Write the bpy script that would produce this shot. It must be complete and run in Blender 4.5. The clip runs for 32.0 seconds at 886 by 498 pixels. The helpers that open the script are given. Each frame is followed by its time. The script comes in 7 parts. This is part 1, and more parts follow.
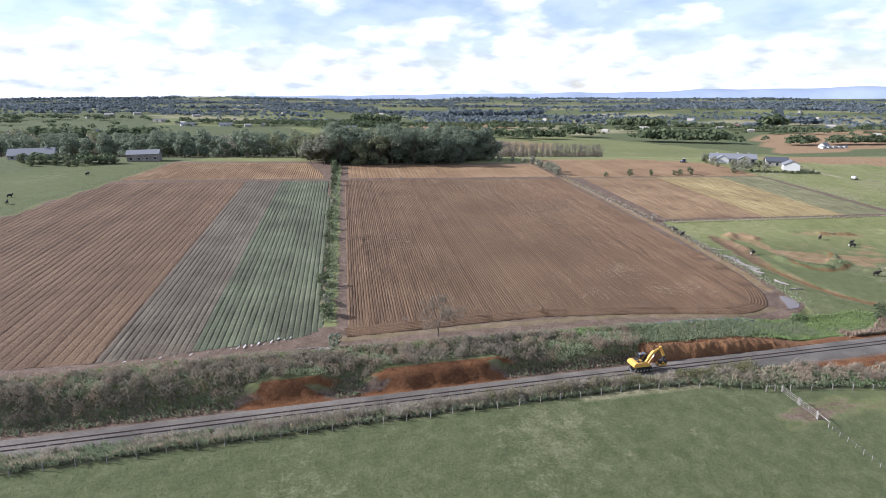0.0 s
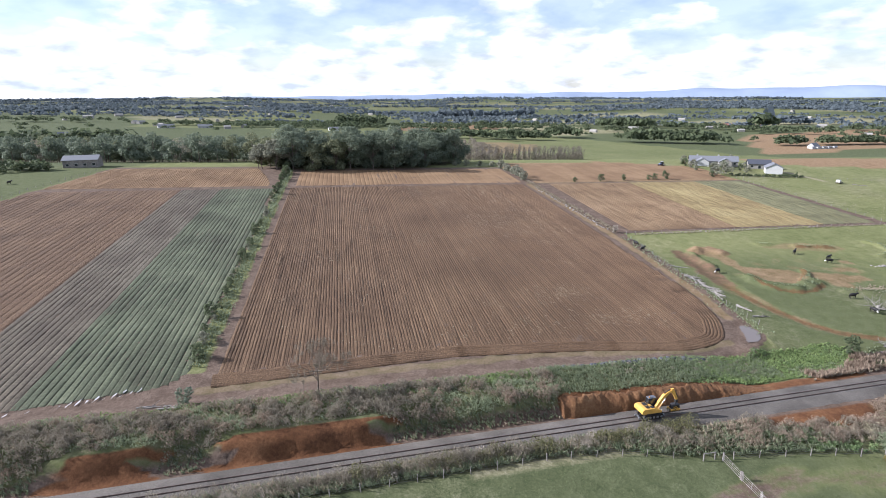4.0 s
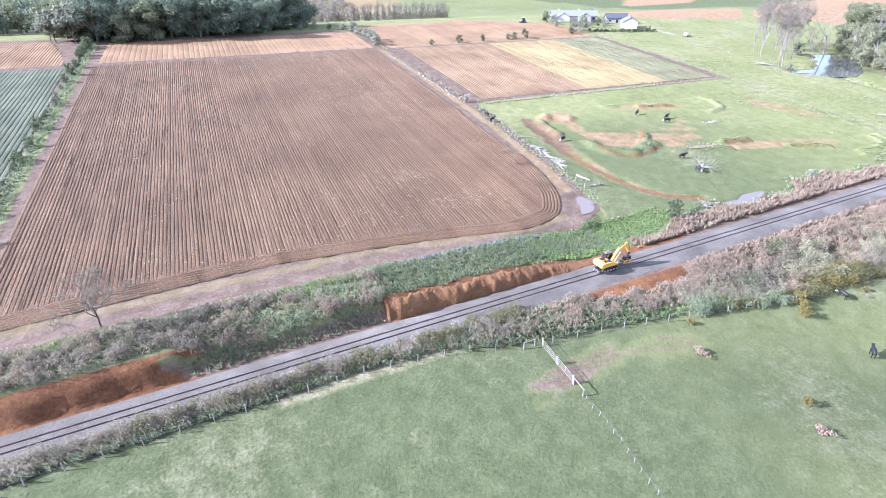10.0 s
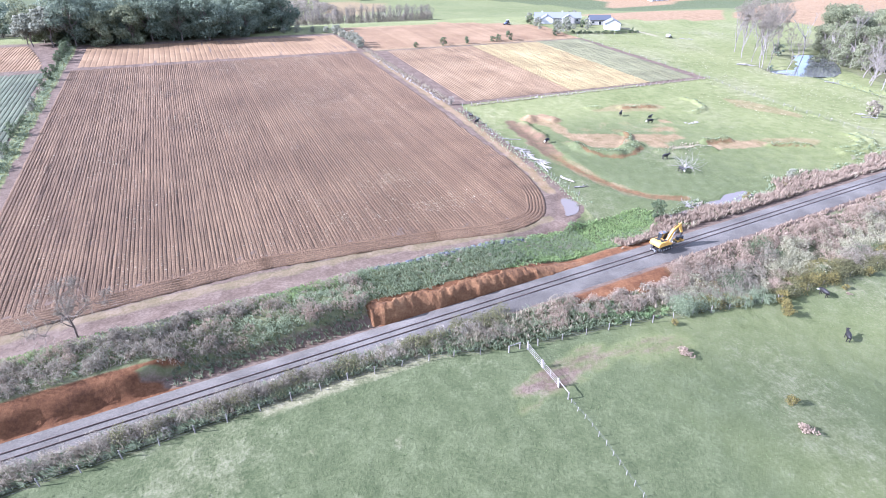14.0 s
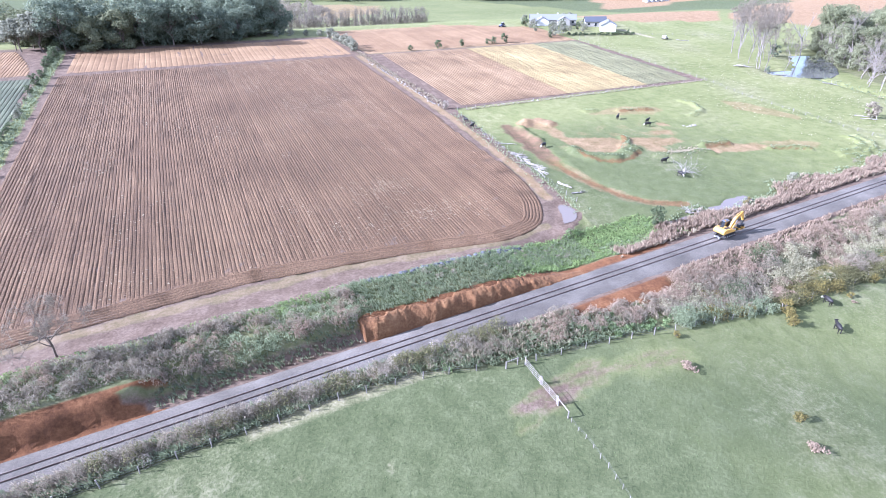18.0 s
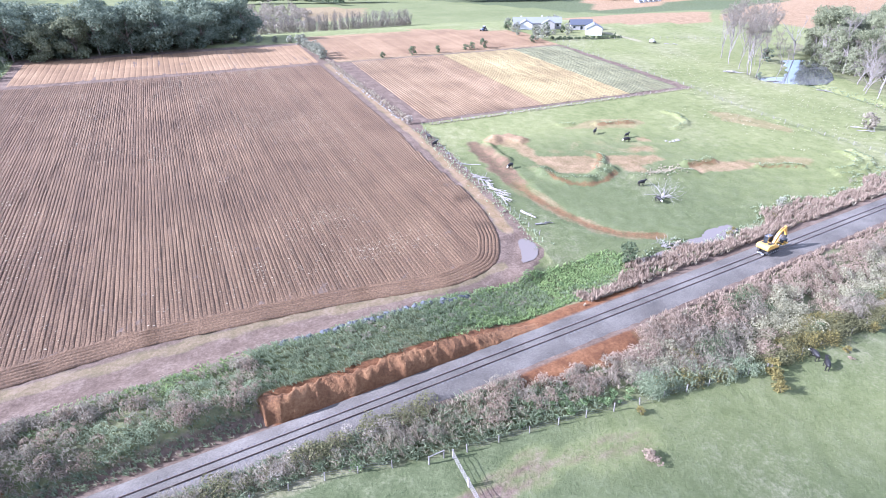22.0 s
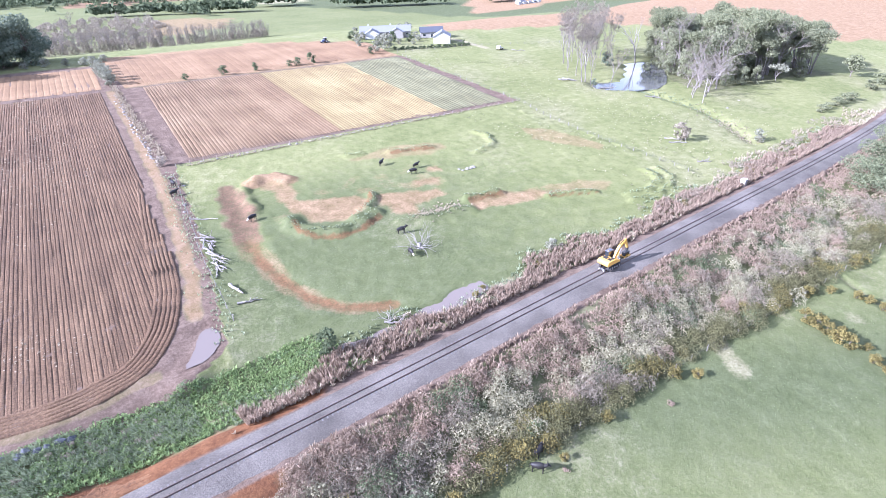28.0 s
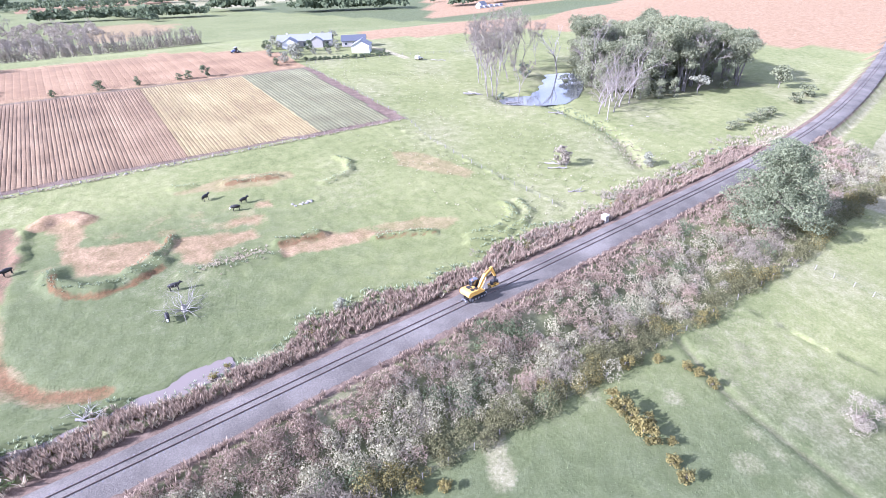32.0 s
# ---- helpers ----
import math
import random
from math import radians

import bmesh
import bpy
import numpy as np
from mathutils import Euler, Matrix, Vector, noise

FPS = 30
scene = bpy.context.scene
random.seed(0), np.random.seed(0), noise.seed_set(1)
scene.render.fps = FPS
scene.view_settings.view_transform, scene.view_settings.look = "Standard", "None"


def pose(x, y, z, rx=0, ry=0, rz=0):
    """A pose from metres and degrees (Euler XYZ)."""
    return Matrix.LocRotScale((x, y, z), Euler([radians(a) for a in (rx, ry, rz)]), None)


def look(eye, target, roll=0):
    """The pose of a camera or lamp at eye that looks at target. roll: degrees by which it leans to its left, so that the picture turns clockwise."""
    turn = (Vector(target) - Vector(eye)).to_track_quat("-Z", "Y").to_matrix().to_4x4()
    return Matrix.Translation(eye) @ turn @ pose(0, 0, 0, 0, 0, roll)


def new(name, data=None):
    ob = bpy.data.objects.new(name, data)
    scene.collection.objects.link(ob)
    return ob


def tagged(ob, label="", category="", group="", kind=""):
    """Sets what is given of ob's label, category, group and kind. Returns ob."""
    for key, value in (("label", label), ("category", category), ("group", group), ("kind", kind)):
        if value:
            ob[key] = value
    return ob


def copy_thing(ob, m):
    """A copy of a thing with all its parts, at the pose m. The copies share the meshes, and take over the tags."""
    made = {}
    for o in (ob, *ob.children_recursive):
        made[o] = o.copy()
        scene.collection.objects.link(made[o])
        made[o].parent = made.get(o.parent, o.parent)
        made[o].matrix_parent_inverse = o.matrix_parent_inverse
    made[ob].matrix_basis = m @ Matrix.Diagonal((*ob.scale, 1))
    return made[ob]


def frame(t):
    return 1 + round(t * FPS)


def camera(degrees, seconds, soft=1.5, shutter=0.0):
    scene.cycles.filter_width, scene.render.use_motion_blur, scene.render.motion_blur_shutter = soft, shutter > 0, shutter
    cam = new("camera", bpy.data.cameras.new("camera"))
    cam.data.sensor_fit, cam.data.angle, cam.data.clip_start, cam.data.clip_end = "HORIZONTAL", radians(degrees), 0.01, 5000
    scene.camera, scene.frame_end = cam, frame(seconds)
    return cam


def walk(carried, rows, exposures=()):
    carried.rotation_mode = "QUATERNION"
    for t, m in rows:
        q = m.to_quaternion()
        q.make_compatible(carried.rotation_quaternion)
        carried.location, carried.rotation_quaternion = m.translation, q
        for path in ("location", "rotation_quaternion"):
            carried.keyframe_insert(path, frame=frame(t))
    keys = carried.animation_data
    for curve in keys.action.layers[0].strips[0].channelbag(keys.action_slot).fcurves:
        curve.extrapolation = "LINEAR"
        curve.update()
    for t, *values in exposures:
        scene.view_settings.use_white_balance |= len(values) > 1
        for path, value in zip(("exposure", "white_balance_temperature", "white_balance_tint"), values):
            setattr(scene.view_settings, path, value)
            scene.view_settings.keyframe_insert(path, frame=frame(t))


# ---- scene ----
cam = camera(77.8, 32.0, soft=0.8)
METRES, EYE, TILT, LEAN, TURN = 149.25, 50.0, 2.1, 2.4, -13.7
ROWS = [
    (0.0, 0.0, 0.0, 0.0, 0.66, -18.08, -2.03),
    (0.5, 0.0108, 0.0156, 0.0002, 0.31, -18.07, -2.01),
    (1.0, 0.0237, 0.0313, 0.0002, 0.03, -18.06, -2.02),
    (1.5, 0.0385, 0.0464, 0.0005, 0.06, -18.04, -1.96),
    (2.0, 0.054, 0.0622, 0.0007, 0.34, -18.06, -1.92),
    (2.5, 0.0703, 0.0782, 0.0009, 0.65, -18.08, -1.88),
    (4.5, 0.1401, 0.1383, 0.0003, -0.25, -18.02, -1.84),
    (5.0, 0.1572, 0.1522, -0.0004, -1.71, -17.94, -1.89),
    (5.5, 0.1728, 0.1626, -0.0004, -3.22, -19.08, -1.94),
    (6.0, 0.1823, 0.1704, -0.0002, -4.38, -22.78, -2.05),
    (6.5, 0.1883, 0.1756, -0.0002, -5.64, -26.36, -2.13),
    (7.0, 0.1909, 0.1786, 0.0012, -7.4, -29.45, -2.22),
    (7.5, 0.192, 0.1796, 0.0014, -9.67, -31.4, -2.21),
    (8.0, 0.1922, 0.1806, 0.0016, -11.18, -31.32, -2.24),
    (8.5, 0.1933, 0.1822, 0.0018, -11.87, -31.28, -2.26),
    (9.0, 0.1966, 0.1842, 0.0014, -12.12, -31.2, -2.21),
    (9.5, 0.2006, 0.1875, 0.0016, -12.21, -31.23, -2.23),
    (10.0, 0.2051, 0.1907, 0.0014, -12.32, -31.2, -2.22),
    (10.5, 0.2081, 0.1928, 0.0011, -12.67, -31.16, -2.24),
    (11.0, 0.2092, 0.1933, 0.0011, -12.98, -31.12, -2.24),
    (11.5, 0.2096, 0.1933, 0.0009, -13.21, -31.03, -2.22),
    (12.0, 0.2099, 0.1934, 0.0012, -13.38, -31.03, -2.24),
    (12.5, 0.2102, 0.1934, 0.0013, -13.5, -30.99, -2.23),
    (13.0, 0.2105, 0.1934, 0.0015, -13.57, -30.98, -2.23),
    (13.5, 0.2105, 0.1935, 0.0015, -13.66, -30.97, -2.23),
    (14.0, 0.2103, 0.1935, 0.0014, -13.75, -30.94, -2.23),
    (14.5, 0.2101, 0.1934, 0.0014, -13.82, -30.94, -2.2),
    (16.5, 0.2103, 0.1943, 0.0011, -14.05, -30.78, -2.09),
    (17.0, 0.2114, 0.1984, 0.001, -14.11, -30.76, -2.06),
    (17.5, 0.214, 0.2047, 0.0009, -14.18, -30.76, -2.03),
    (18.0, 0.218, 0.2125, 0.0006, -14.22, -30.75, -2.01),
    (18.5, 0.2234, 0.2217, 0.0005, -14.32, -30.77, -2.0),
    (19.0, 0.2303, 0.2317, 0.0004, -14.4, -30.78, -1.97),
    (19.5, 0.2386, 0.2422, 0.0006, -14.51, -30.78, -1.92),
    (20.0, 0.2487, 0.253, 0.0008, -14.57, -30.78, -1.9),
    (20.5, 0.2603, 0.2637, 0.0012, -14.61, -30.78, -1.84),
    (21.0, 0.2735, 0.2739, 0.0014, -14.59, -30.76, -1.82),
    (21.5, 0.2888, 0.2834, 0.0018, -14.59, -30.75, -1.76),
    (22.0, 0.3058, 0.2923, 0.0023, -14.58, -30.73, -1.7),
    (22.5, 0.3247, 0.3007, 0.0026, -14.56, -30.7, -1.65),
    (23.0, 0.3452, 0.3088, 0.0029, -14.46, -30.68, -1.62),
    (23.5, 0.3671, 0.3167, 0.0031, -14.48, -30.68, -1.57),
    (24.0, 0.3891, 0.3246, 0.0035, -15.98, -30.65, -1.52),
    (24.5, 0.4123, 0.3319, 0.0041, -16.19, -30.64, -1.51),
    (25.0, 0.4371, 0.3383, 0.0049, -17.83, -30.55, -1.43),
    (25.5, 0.4615, 0.345, 0.0056, -20.62, -30.47, -1.43),
    (27.5, 0.5711, 0.3618, 0.0076, -22.77, -30.3, -1.27),
    (28.0, 0.6016, 0.3646, 0.0084, -22.86, -30.28, -1.24),
    (28.5, 0.6329, 0.367, 0.0093, -22.94, -30.27, -1.22),
    (29.0, 0.6646, 0.3693, 0.0105, -23.06, -30.26, -1.23),
    (29.5, 0.6971, 0.3711, 0.0116, -23.15, -30.24, -1.21),
    (30.0, 0.7299, 0.3729, 0.0129, -23.22, -30.22, -1.19),
    (30.5, 0.7633, 0.3746, 0.014, -23.3, -30.2, -1.19),
    (31.0, 0.7971, 0.3765, 0.015, -23.39, -30.17, -1.17),
    (31.5, 0.8309, 0.3787, 0.016, -23.53, -30.15, -1.16),
    (32.0, 0.8645, 0.381, 0.0173, -23.73, -30.13, -1.16),
]
walk(cam, [(t, pose(0, 0, EYE, TILT, LEAN, TURN) @ pose(METRES * x, METRES * y, METRES * z, 90 + pitch, roll, yaw)) for t, x, y, z, yaw, pitch, roll in ROWS],
     exposures=[(0.0, 0.9, 5650, 16), (5.5, 0.95, 5650, 16), (7.0, 1.55, 5260, 18), (8.0, 1.98, 5230, 19), (9.0, 2.08, 5170, 21), (20.0, 2.05, 4990, 24), (28.0, 2.06, 5060, 27), (32.0, 2.08, 5060, 30)])

# ---- world and light ----
SUN_AZ, SUN_EL = radians(-75), radians(28.5)
world = bpy.data.worlds.new("sky")
scene.world = world
world.use_nodes = True
wt = world.node_tree
wt.nodes.clear()


def node(tree, kind, **values):
    n = tree.nodes.new(kind)
    for key, value in values.items():
        n.inputs[key.replace("_", " ")].default_value = value
    return n


def link(tree, a, b):
    tree.links.new(a, b)


sky = wt.nodes.new("ShaderNodeTexSky")
sky.sky_type = "NISHITA"
sky.sun_disc = False
sky.sun_elevation, sky.sun_rotation = SUN_EL, SUN_AZ
sky.air_density, sky.dust_density, sky.ozone_density = 1.0, 0.7, 1.0
tc = wt.nodes.new("ShaderNodeTexCoord")
sep = wt.nodes.new("ShaderNodeSeparateXYZ")
link(wt, tc.outputs["Generated"], sep.inputs[0])
lift = wt.nodes.new("ShaderNodeMath")
lift.operation = "MAXIMUM"
lift.inputs[1].default_value = 0.0
link(wt, sep.outputs["Z"], lift.inputs[0])
add = wt.nodes.new("ShaderNodeMath")
add.operation = "ADD"
add.inputs[1].default_value = 0.32
link(wt, lift.outputs[0], add.inputs[0])
flat = wt.nodes.new("ShaderNodeVectorMath")
flat.operation = "DIVIDE"
link(wt, tc.outputs["Generated"], flat.inputs[0])
comb = wt.nodes.new("ShaderNodeCombineXYZ")
for k in range(3):
    link(wt, add.outputs[0], comb.inputs[k])
link(wt, comb.outputs[0], flat.inputs[1])
cloud = node(wt, "ShaderNodeTexNoise", Scale=3.1, Detail=9.0, Roughness=0.5, Distortion=0.1)
link(wt, flat.outputs[0], cloud.inputs["Vector"])
ramp = wt.nodes.new("ShaderNodeValToRGB")
ramp.color_ramp.elements[0].position, ramp.color_ramp.elements[1].position = 0.49, 0.6
ramp.color_ramp.elements[0].color = (0.3, 0.3, 0.3, 1)
low = wt.nodes.new("ShaderNodeMapRange")
for key, value in (("From Min", 0.0), ("From Max", 0.13), ("To Min", 0.22), ("To Max", -0.05)):
    low.inputs[key].default_value = value
link(wt, sep.outputs["Z"], low.inputs["Value"])
thick = wt.nodes.new("ShaderNodeMath")
thick.operation = "ADD"
link(wt, cloud.outputs["Fac"], thick.inputs[0])
link(wt, low.outputs["Result"], thick.inputs[1])
link(wt, thick.outputs[0], ramp.inputs[0])
cloud_body = node(wt, "ShaderNodeTexNoise", Scale=6.5, Detail=6.0)
link(wt, flat.outputs[0], cloud_body.inputs["Vector"])
tone = wt.nodes.new("ShaderNodeValToRGB")
tone.color_ramp.elements[0].position, tone.color_ramp.elements[1].position = 0.3, 0.62
tone.color_ramp.elements[0].color, tone.color_ramp.elements[1].color = (5.2, 5.5, 6.1, 1), (9.6, 9.5, 9.3, 1)
link(wt, cloud_body.outputs["Fac"], tone.inputs[0])
wmix = wt.nodes.new("ShaderNodeMix")
wmix.data_type = "RGBA"
link(wt, ramp.outputs[0], wmix.inputs["Factor"])
link(wt, sky.outputs[0], wmix.inputs["A"])
link(wt, tone.outputs[0], wmix.inputs["B"])
back = wt.nodes.new("ShaderNodeBackground")
back.inputs["Strength"].default_value = 0.08
link(wt, wmix.outputs["Result"], back.inputs["Color"])
wout = wt.nodes.new("ShaderNodeOutputWorld")
link(wt, back.outputs[0], wout.inputs["Surface"])

sun_data = bpy.data.lights.new("sun", "SUN")
sun_data.energy, sun_data.angle, sun_data.color = 5.0, radians(0.6), (1.0, 0.955, 0.89)
sun = new("sun", sun_data)
sun_way = Vector((math.sin(SUN_AZ) * math.cos(SUN_EL), math.cos(SUN_AZ) * math.cos(SUN_EL), math.sin(SUN_EL)))
sun.matrix_world = look(sun_way * 300, (0, 0, 0))

# ---- the shape of the land ----
RAIL_PTS_X = np.array([-400.0, -40, 20, 60, 110, 150, 196, 227, 259, 300, 321, 376, 463, 700, 1200])
RAIL_PTS_Y = np.array([66.0, 76.6, 78.2, 78.9, 79.6, 80.4, 81.5, 82.2, 82.9, 84.8, 86.4, 94.5, 112.5, 170.0, 320.0])


def smooth(a, b, v):
    u = np.clip((v - a) / (b - a), 0.0, 1.0)
    return u * u * (3 - 2 * u)


def rail_y(x):
    s = 0
    for k in range(-4, 5):
        s = s + np.interp(x + 8 * k, RAIL_PTS_X, RAIL_PTS_Y)
    return s / 9


def rail_z(x):
    xs = np.where(x > 300, 300 + 120 * np.tanh((x - 300) / 120), x)
    xs = np.where(xs < -200, -200 + 80 * np.tanh((xs + 200) / 80), xs)
    return 2.7 - 0.0215 * xs


def plane(x, y):
    xs = np.where(x > 330, 330 + 150 * np.tanh((x - 330) / 150), np.where(x < -260, -260 + 150 * np.tanh((x + 260) / 150), x))
    ys = np.where(y > 240, 240 + 90 * np.tanh((y - 240) / 90), np.where(y < -100, -100 + 60 * np.tanh((y + 100) / 60), y))
    return 0.1 - 0.032 * xs + 0.0456 * ys - 15 * smooth(300, 480, y) - 3 * smooth(480, 900, y)


def along(x, y, pts):
    """Distance from the line through pts."""
    best = np.full(np.shape(x), 1e9)
    for (ax, ay), (bx, by) in zip(pts[:-1], pts[1:]):
        dx, dy = bx - ax, by - ay
        u = np.clip(((x - ax) * dx + (y - ay) * dy) / (dx * dx + dy * dy), 0, 1)
        best = np.minimum(best, np.hypot(x - ax - u * dx, y - ay - u * dy))
    return best


def fresh_cut(x):
    """Where the north bank is a raw clay face."""
    return np.maximum(smooth(57, 58.5, x) * (1 - smooth(94, 104, x)), np.maximum(smooth(4, 10, x) * (1 - smooth(27, 32, x)), 0.8 * smooth(-16, -10, x) * (1 - smooth(-3, 2, x))))


TRAIL = [(127, 150), (125.9, 139.4), (123.4, 127), (122.9, 119.2), (123.4, 110.1), (125.4, 102.5), (128.3, 97.7), (132.8, 94.9), (135.3, 94.2)]
BERM_A = [(133.2, 129.9), (132.6, 126.2), (134.3, 122.6), (138.2, 120.2), (143.5, 120.6), (148.7, 123.2)]
BERM_B = [(153.3, 131.6), (151.2, 128.2), (147.8, 125.4), (143.5, 123.0)]
BERM_C = [(151.7, 116.7), (157.0, 115.2), (162.2, 114.5), (166.4, 113.6)]
BERM_D = [(168.6, 117.4), (172.6, 117.0), (176.7, 116.5)]
BERM_E = [(200.6, 99.4), (206.2, 98.0), (212.6, 99.6), (216.0, 102.6), (216.4, 106.2)]
BERM_F = [(199.3, 152.6), (200.6, 148.1), (197.5, 141.8), (193.3, 139.8), (188.7, 139.2)]
BERM_G = [(169.9, 151.3), (175.6, 150.5), (181.4, 148.6)]
BERM_H = [(133.4, 151.4), (135.6, 152.6), (138.5, 152.2), (140.5, 149.2)]
BERM_K = [(184.7, 109.3), (189.2, 107.6), (195.4, 104.7)]
BERM_L = [(198.7, 96.5), (206.9, 95.5), (214.6, 97.4), (219.0, 101.0), (219.8, 105.5)]
BERM_M = [(159.5, 155.4), (163.5, 154.6)]
BERM_N = [(130.2, 149), (129.4, 142), (128.8, 137)]
BERMS = [(BERM_A, 1.05, 1.9), (BERM_B, 0.85, 0.9), (BERM_C, 0.7, 1.6), (BERM_D, 1.2, 1.2), (BERM_E, 0.7, 1.0), (BERM_F, 0.7, 0.9), (BERM_G, 0.8, 1.1), (BERM_H, 1.2, 2.0), (BERM_K, 0.8, 1.0), (BERM_L, 0.6, 0.9), (BERM_M, 0.5, 1.0), (BERM_N, 0.8, 1.3)]
DIRT = [[(125.1, 152.4), (128.4, 154.6), (129.9, 146.9), (129.0, 138.1), (126.8, 128.5), (125.3, 119.4), (125.4, 108.9), (126.9, 102.8), (129.4, 98.6), (135.2, 95.2), (134.4, 93.3), (128.4, 95.8), (124.6, 100.2), (122.5, 106.1), (121.2, 114.5), (120.3, 121.6), (121.1, 130.0), (123.1, 138.9)],
        [(132.2, 150.4), (134.2, 152.4), (140.7, 149.8), (140.1, 145.4), (137.2, 136.6), (135.0, 138.1), (135.3, 145.6)],
        [(135.9, 142.7), (138.6, 137.4), (143.9, 134.8), (148.6, 133.4), (151.3, 130.0), (148.3, 125.7), (143.9, 123.2), (139.8, 124.0), (136.7, 127.6), (134.9, 133.3)],
        [(153.3, 130.6), (157.9, 129.7), (166.0, 125.7), (166.8, 122.6), (161.7, 121.8), (158.0, 121.9), (156.1, 118.0), (152.6, 121.3), (152.6, 126.9)],
        [(213.7, 147.1), (219.5, 144.6), (222.0, 131.4), (223.2, 123.2), (219.0, 122.7), (213.9, 130.4), (209.6, 139.4)],
        [(158.6, 151.9), (164.6, 153.8), (174.1, 155.2), (186.0, 150.7), (185.2, 147.0), (178.3, 145.3), (168.0, 148.1)],
        [(168.0, 116.8), (175.3, 115.1), (178.5, 115.8), (186.2, 112.5), (189.4, 108.4), (183.7, 109.3), (177.5, 110.0), (168.2, 112.4)],
        [(186.2, 113.7), (199.8, 110.3), (203.8, 105.9), (198.6, 104.2), (189.4, 108.4)],
        [(164.6, 132.6), (171.3, 131.5), (168.1, 128.3), (163.8, 129.4)], [(171.5, 138), (174.5, 137), (174.0, 134.6), (171, 135.4)]]
SCARS = [(BERM_A, -2.3, 0.9), (BERM_B, 0.9, 0.7), (BERM_D, -1.2, 0.9), (BERM_K, -1.0, 0.7), (BERM_G, -1.0, 0.8), (TRAIL[3:], 0.9, 0.7)]
MARSH = [(124.5, 89.6), (131.4, 88.6), (137, 89.0), (143, 89.4), (148, 90.0)]
POND = [(282, 170), (290, 163.5), (298, 166.5), (310, 174), (324, 185)]
DITCH = [(209.2, 57.9), (204.2, 47.7), (202.9, 42.2), (201.9, 36.1), (200.9, 31.2), (199, 18)]
STREAM = [(285, 158), (284, 148), (281, 130), (273, 116), (262, 102)]


POND_LEVEL, MARSH_LEVEL = -2.3, -0.5


def land(x, y):
    """Height of the ground."""
    x, y = np.asarray(x, float), np.asarray(y, float)
    z = plane(x, y)
    z = z - 3.0 * smooth(85, 130, x) * smooth(-76, -66, -y)
    ridge = 1.9 * (1 - smooth(57, 68, x)) + 1.35 * smooth(57, 68, x) * (1 - smooth(76, 94, x))
    z = z + ridge * smooth(80, 84.5, y) * (1 - smooth(90.5, 97, y)) * smooth(-140, -80, x)
    z = z - 1.5 * smooth(86, 98, x) * (1 - smooth(112, 124, x)) * smooth(81, 86, y) * (1 - smooth(92, 99, y))
    d = y - rail_y(x)
    f = fresh_cut(x + np.where(x < 45, 1.0, 0.15) * (1.6 * np.sin(y * 1.7) + 0.8 * np.sin(y * 4.1 + x)))
    steep = smooth(36, 50, x) * (1 - smooth(58, 60, x))
    wn = 5.4 - np.maximum(3.6 * f, 2.2 * steep) - 2.2 * smooth(95, 115, x)
    n0 = 3.0 + f * (-0.25 + 0.16 * np.sin(x * 0.9) + 0.13 * np.sin(x * 2.3 + 1))
    bed = rail_z(x) - 0.32
    side = np.where(d > 0, smooth(0, 1, (d - n0) / wn), smooth(0, 1, (-d - 3.0) / 4.0))
    z = np.where(np.abs(d) < 30, bed + (z - bed) * side, z)
    for pts, h, w in BERMS:
        z = z + h * np.exp(-(along(x + 0.3 * np.sin(y * 1.3), y + 0.3 * np.sin(x * 1.1), pts) / w) ** 4) * (0.85 + 0.2 * np.sin(x * 0.9 + y * 0.7))
    z = z - 0.35 * np.exp(-(along(x, y, TRAIL) / 2.0) ** 2)
    wet = 1 - smooth(1.6, 4.0, along(x, y, [(104, 96.8), (107.5, 100), (109.6, 103.6)]))
    z = z + (1.12 - z) * wet
    z = z + (MARSH_LEVEL - 0.35 - z) * (1 - smooth(0.35, 2.4, along(x, y, MARSH) + 0.35 * np.sin(x * 0.9)))
    z = z - 0.4 * np.exp(-(along(x, y, DITCH) / 0.7) ** 2)
    z = z + (POND_LEVEL - 0.8 - z) * (1 - smooth(4.0, 11.0, along(x, y, POND) + 0.9 * np.sin(x * 0.5 + y * 0.3)))
    z = z - 0.9 * np.exp(-(along(x, y, STREAM) / 2.5) ** 2)
    far = smooth(500, 1500, np.hypot(x, y - 60))
    z = z + far * (7 * np.sin(x / 310 + 0.7) * np.sin(y / 420 + 1.1) + 4 * np.sin(x / 170 + y / 230))
    return z + 10 * smooth(2600, 4600, np.hypot(x, y))

# ---- materials ----


def blank(name, rough=0.9):
    m = bpy.data.materials.new(name)
    m.use_nodes = True
    b = m.node_tree.nodes["Principled BSDF"]
    b.inputs["Roughness"].default_value = rough
    b.inputs["Specular IOR Level"].default_value = 0.25
    return m, m.node_tree, b


def noise_of(tree, vector, scale, detail=5.0, rough=0.6):
    n = node(tree, "ShaderNodeTexNoise", Scale=scale, Detail=detail, Roughness=rough)
    if vector is not None:
        link(tree, vector, n.inputs["Vector"])
    return n.outputs["Fac"]


def ramp_of(tree, value, stops):
    r = tree.nodes.new("ShaderNodeValToRGB")
    e = r.color_ramp.elements
    e[0].position, e[0].color = stops[0][0], (*stops[0][1], 1)
    e[1].position, e[1].color = stops[-1][0], (*stops[-1][1], 1)
    for p, c in stops[1:-1]:
        k = e.new(p)
        k.color = (*c, 1)
    link(tree, value, r.inputs[0])
    return r.outputs[0]


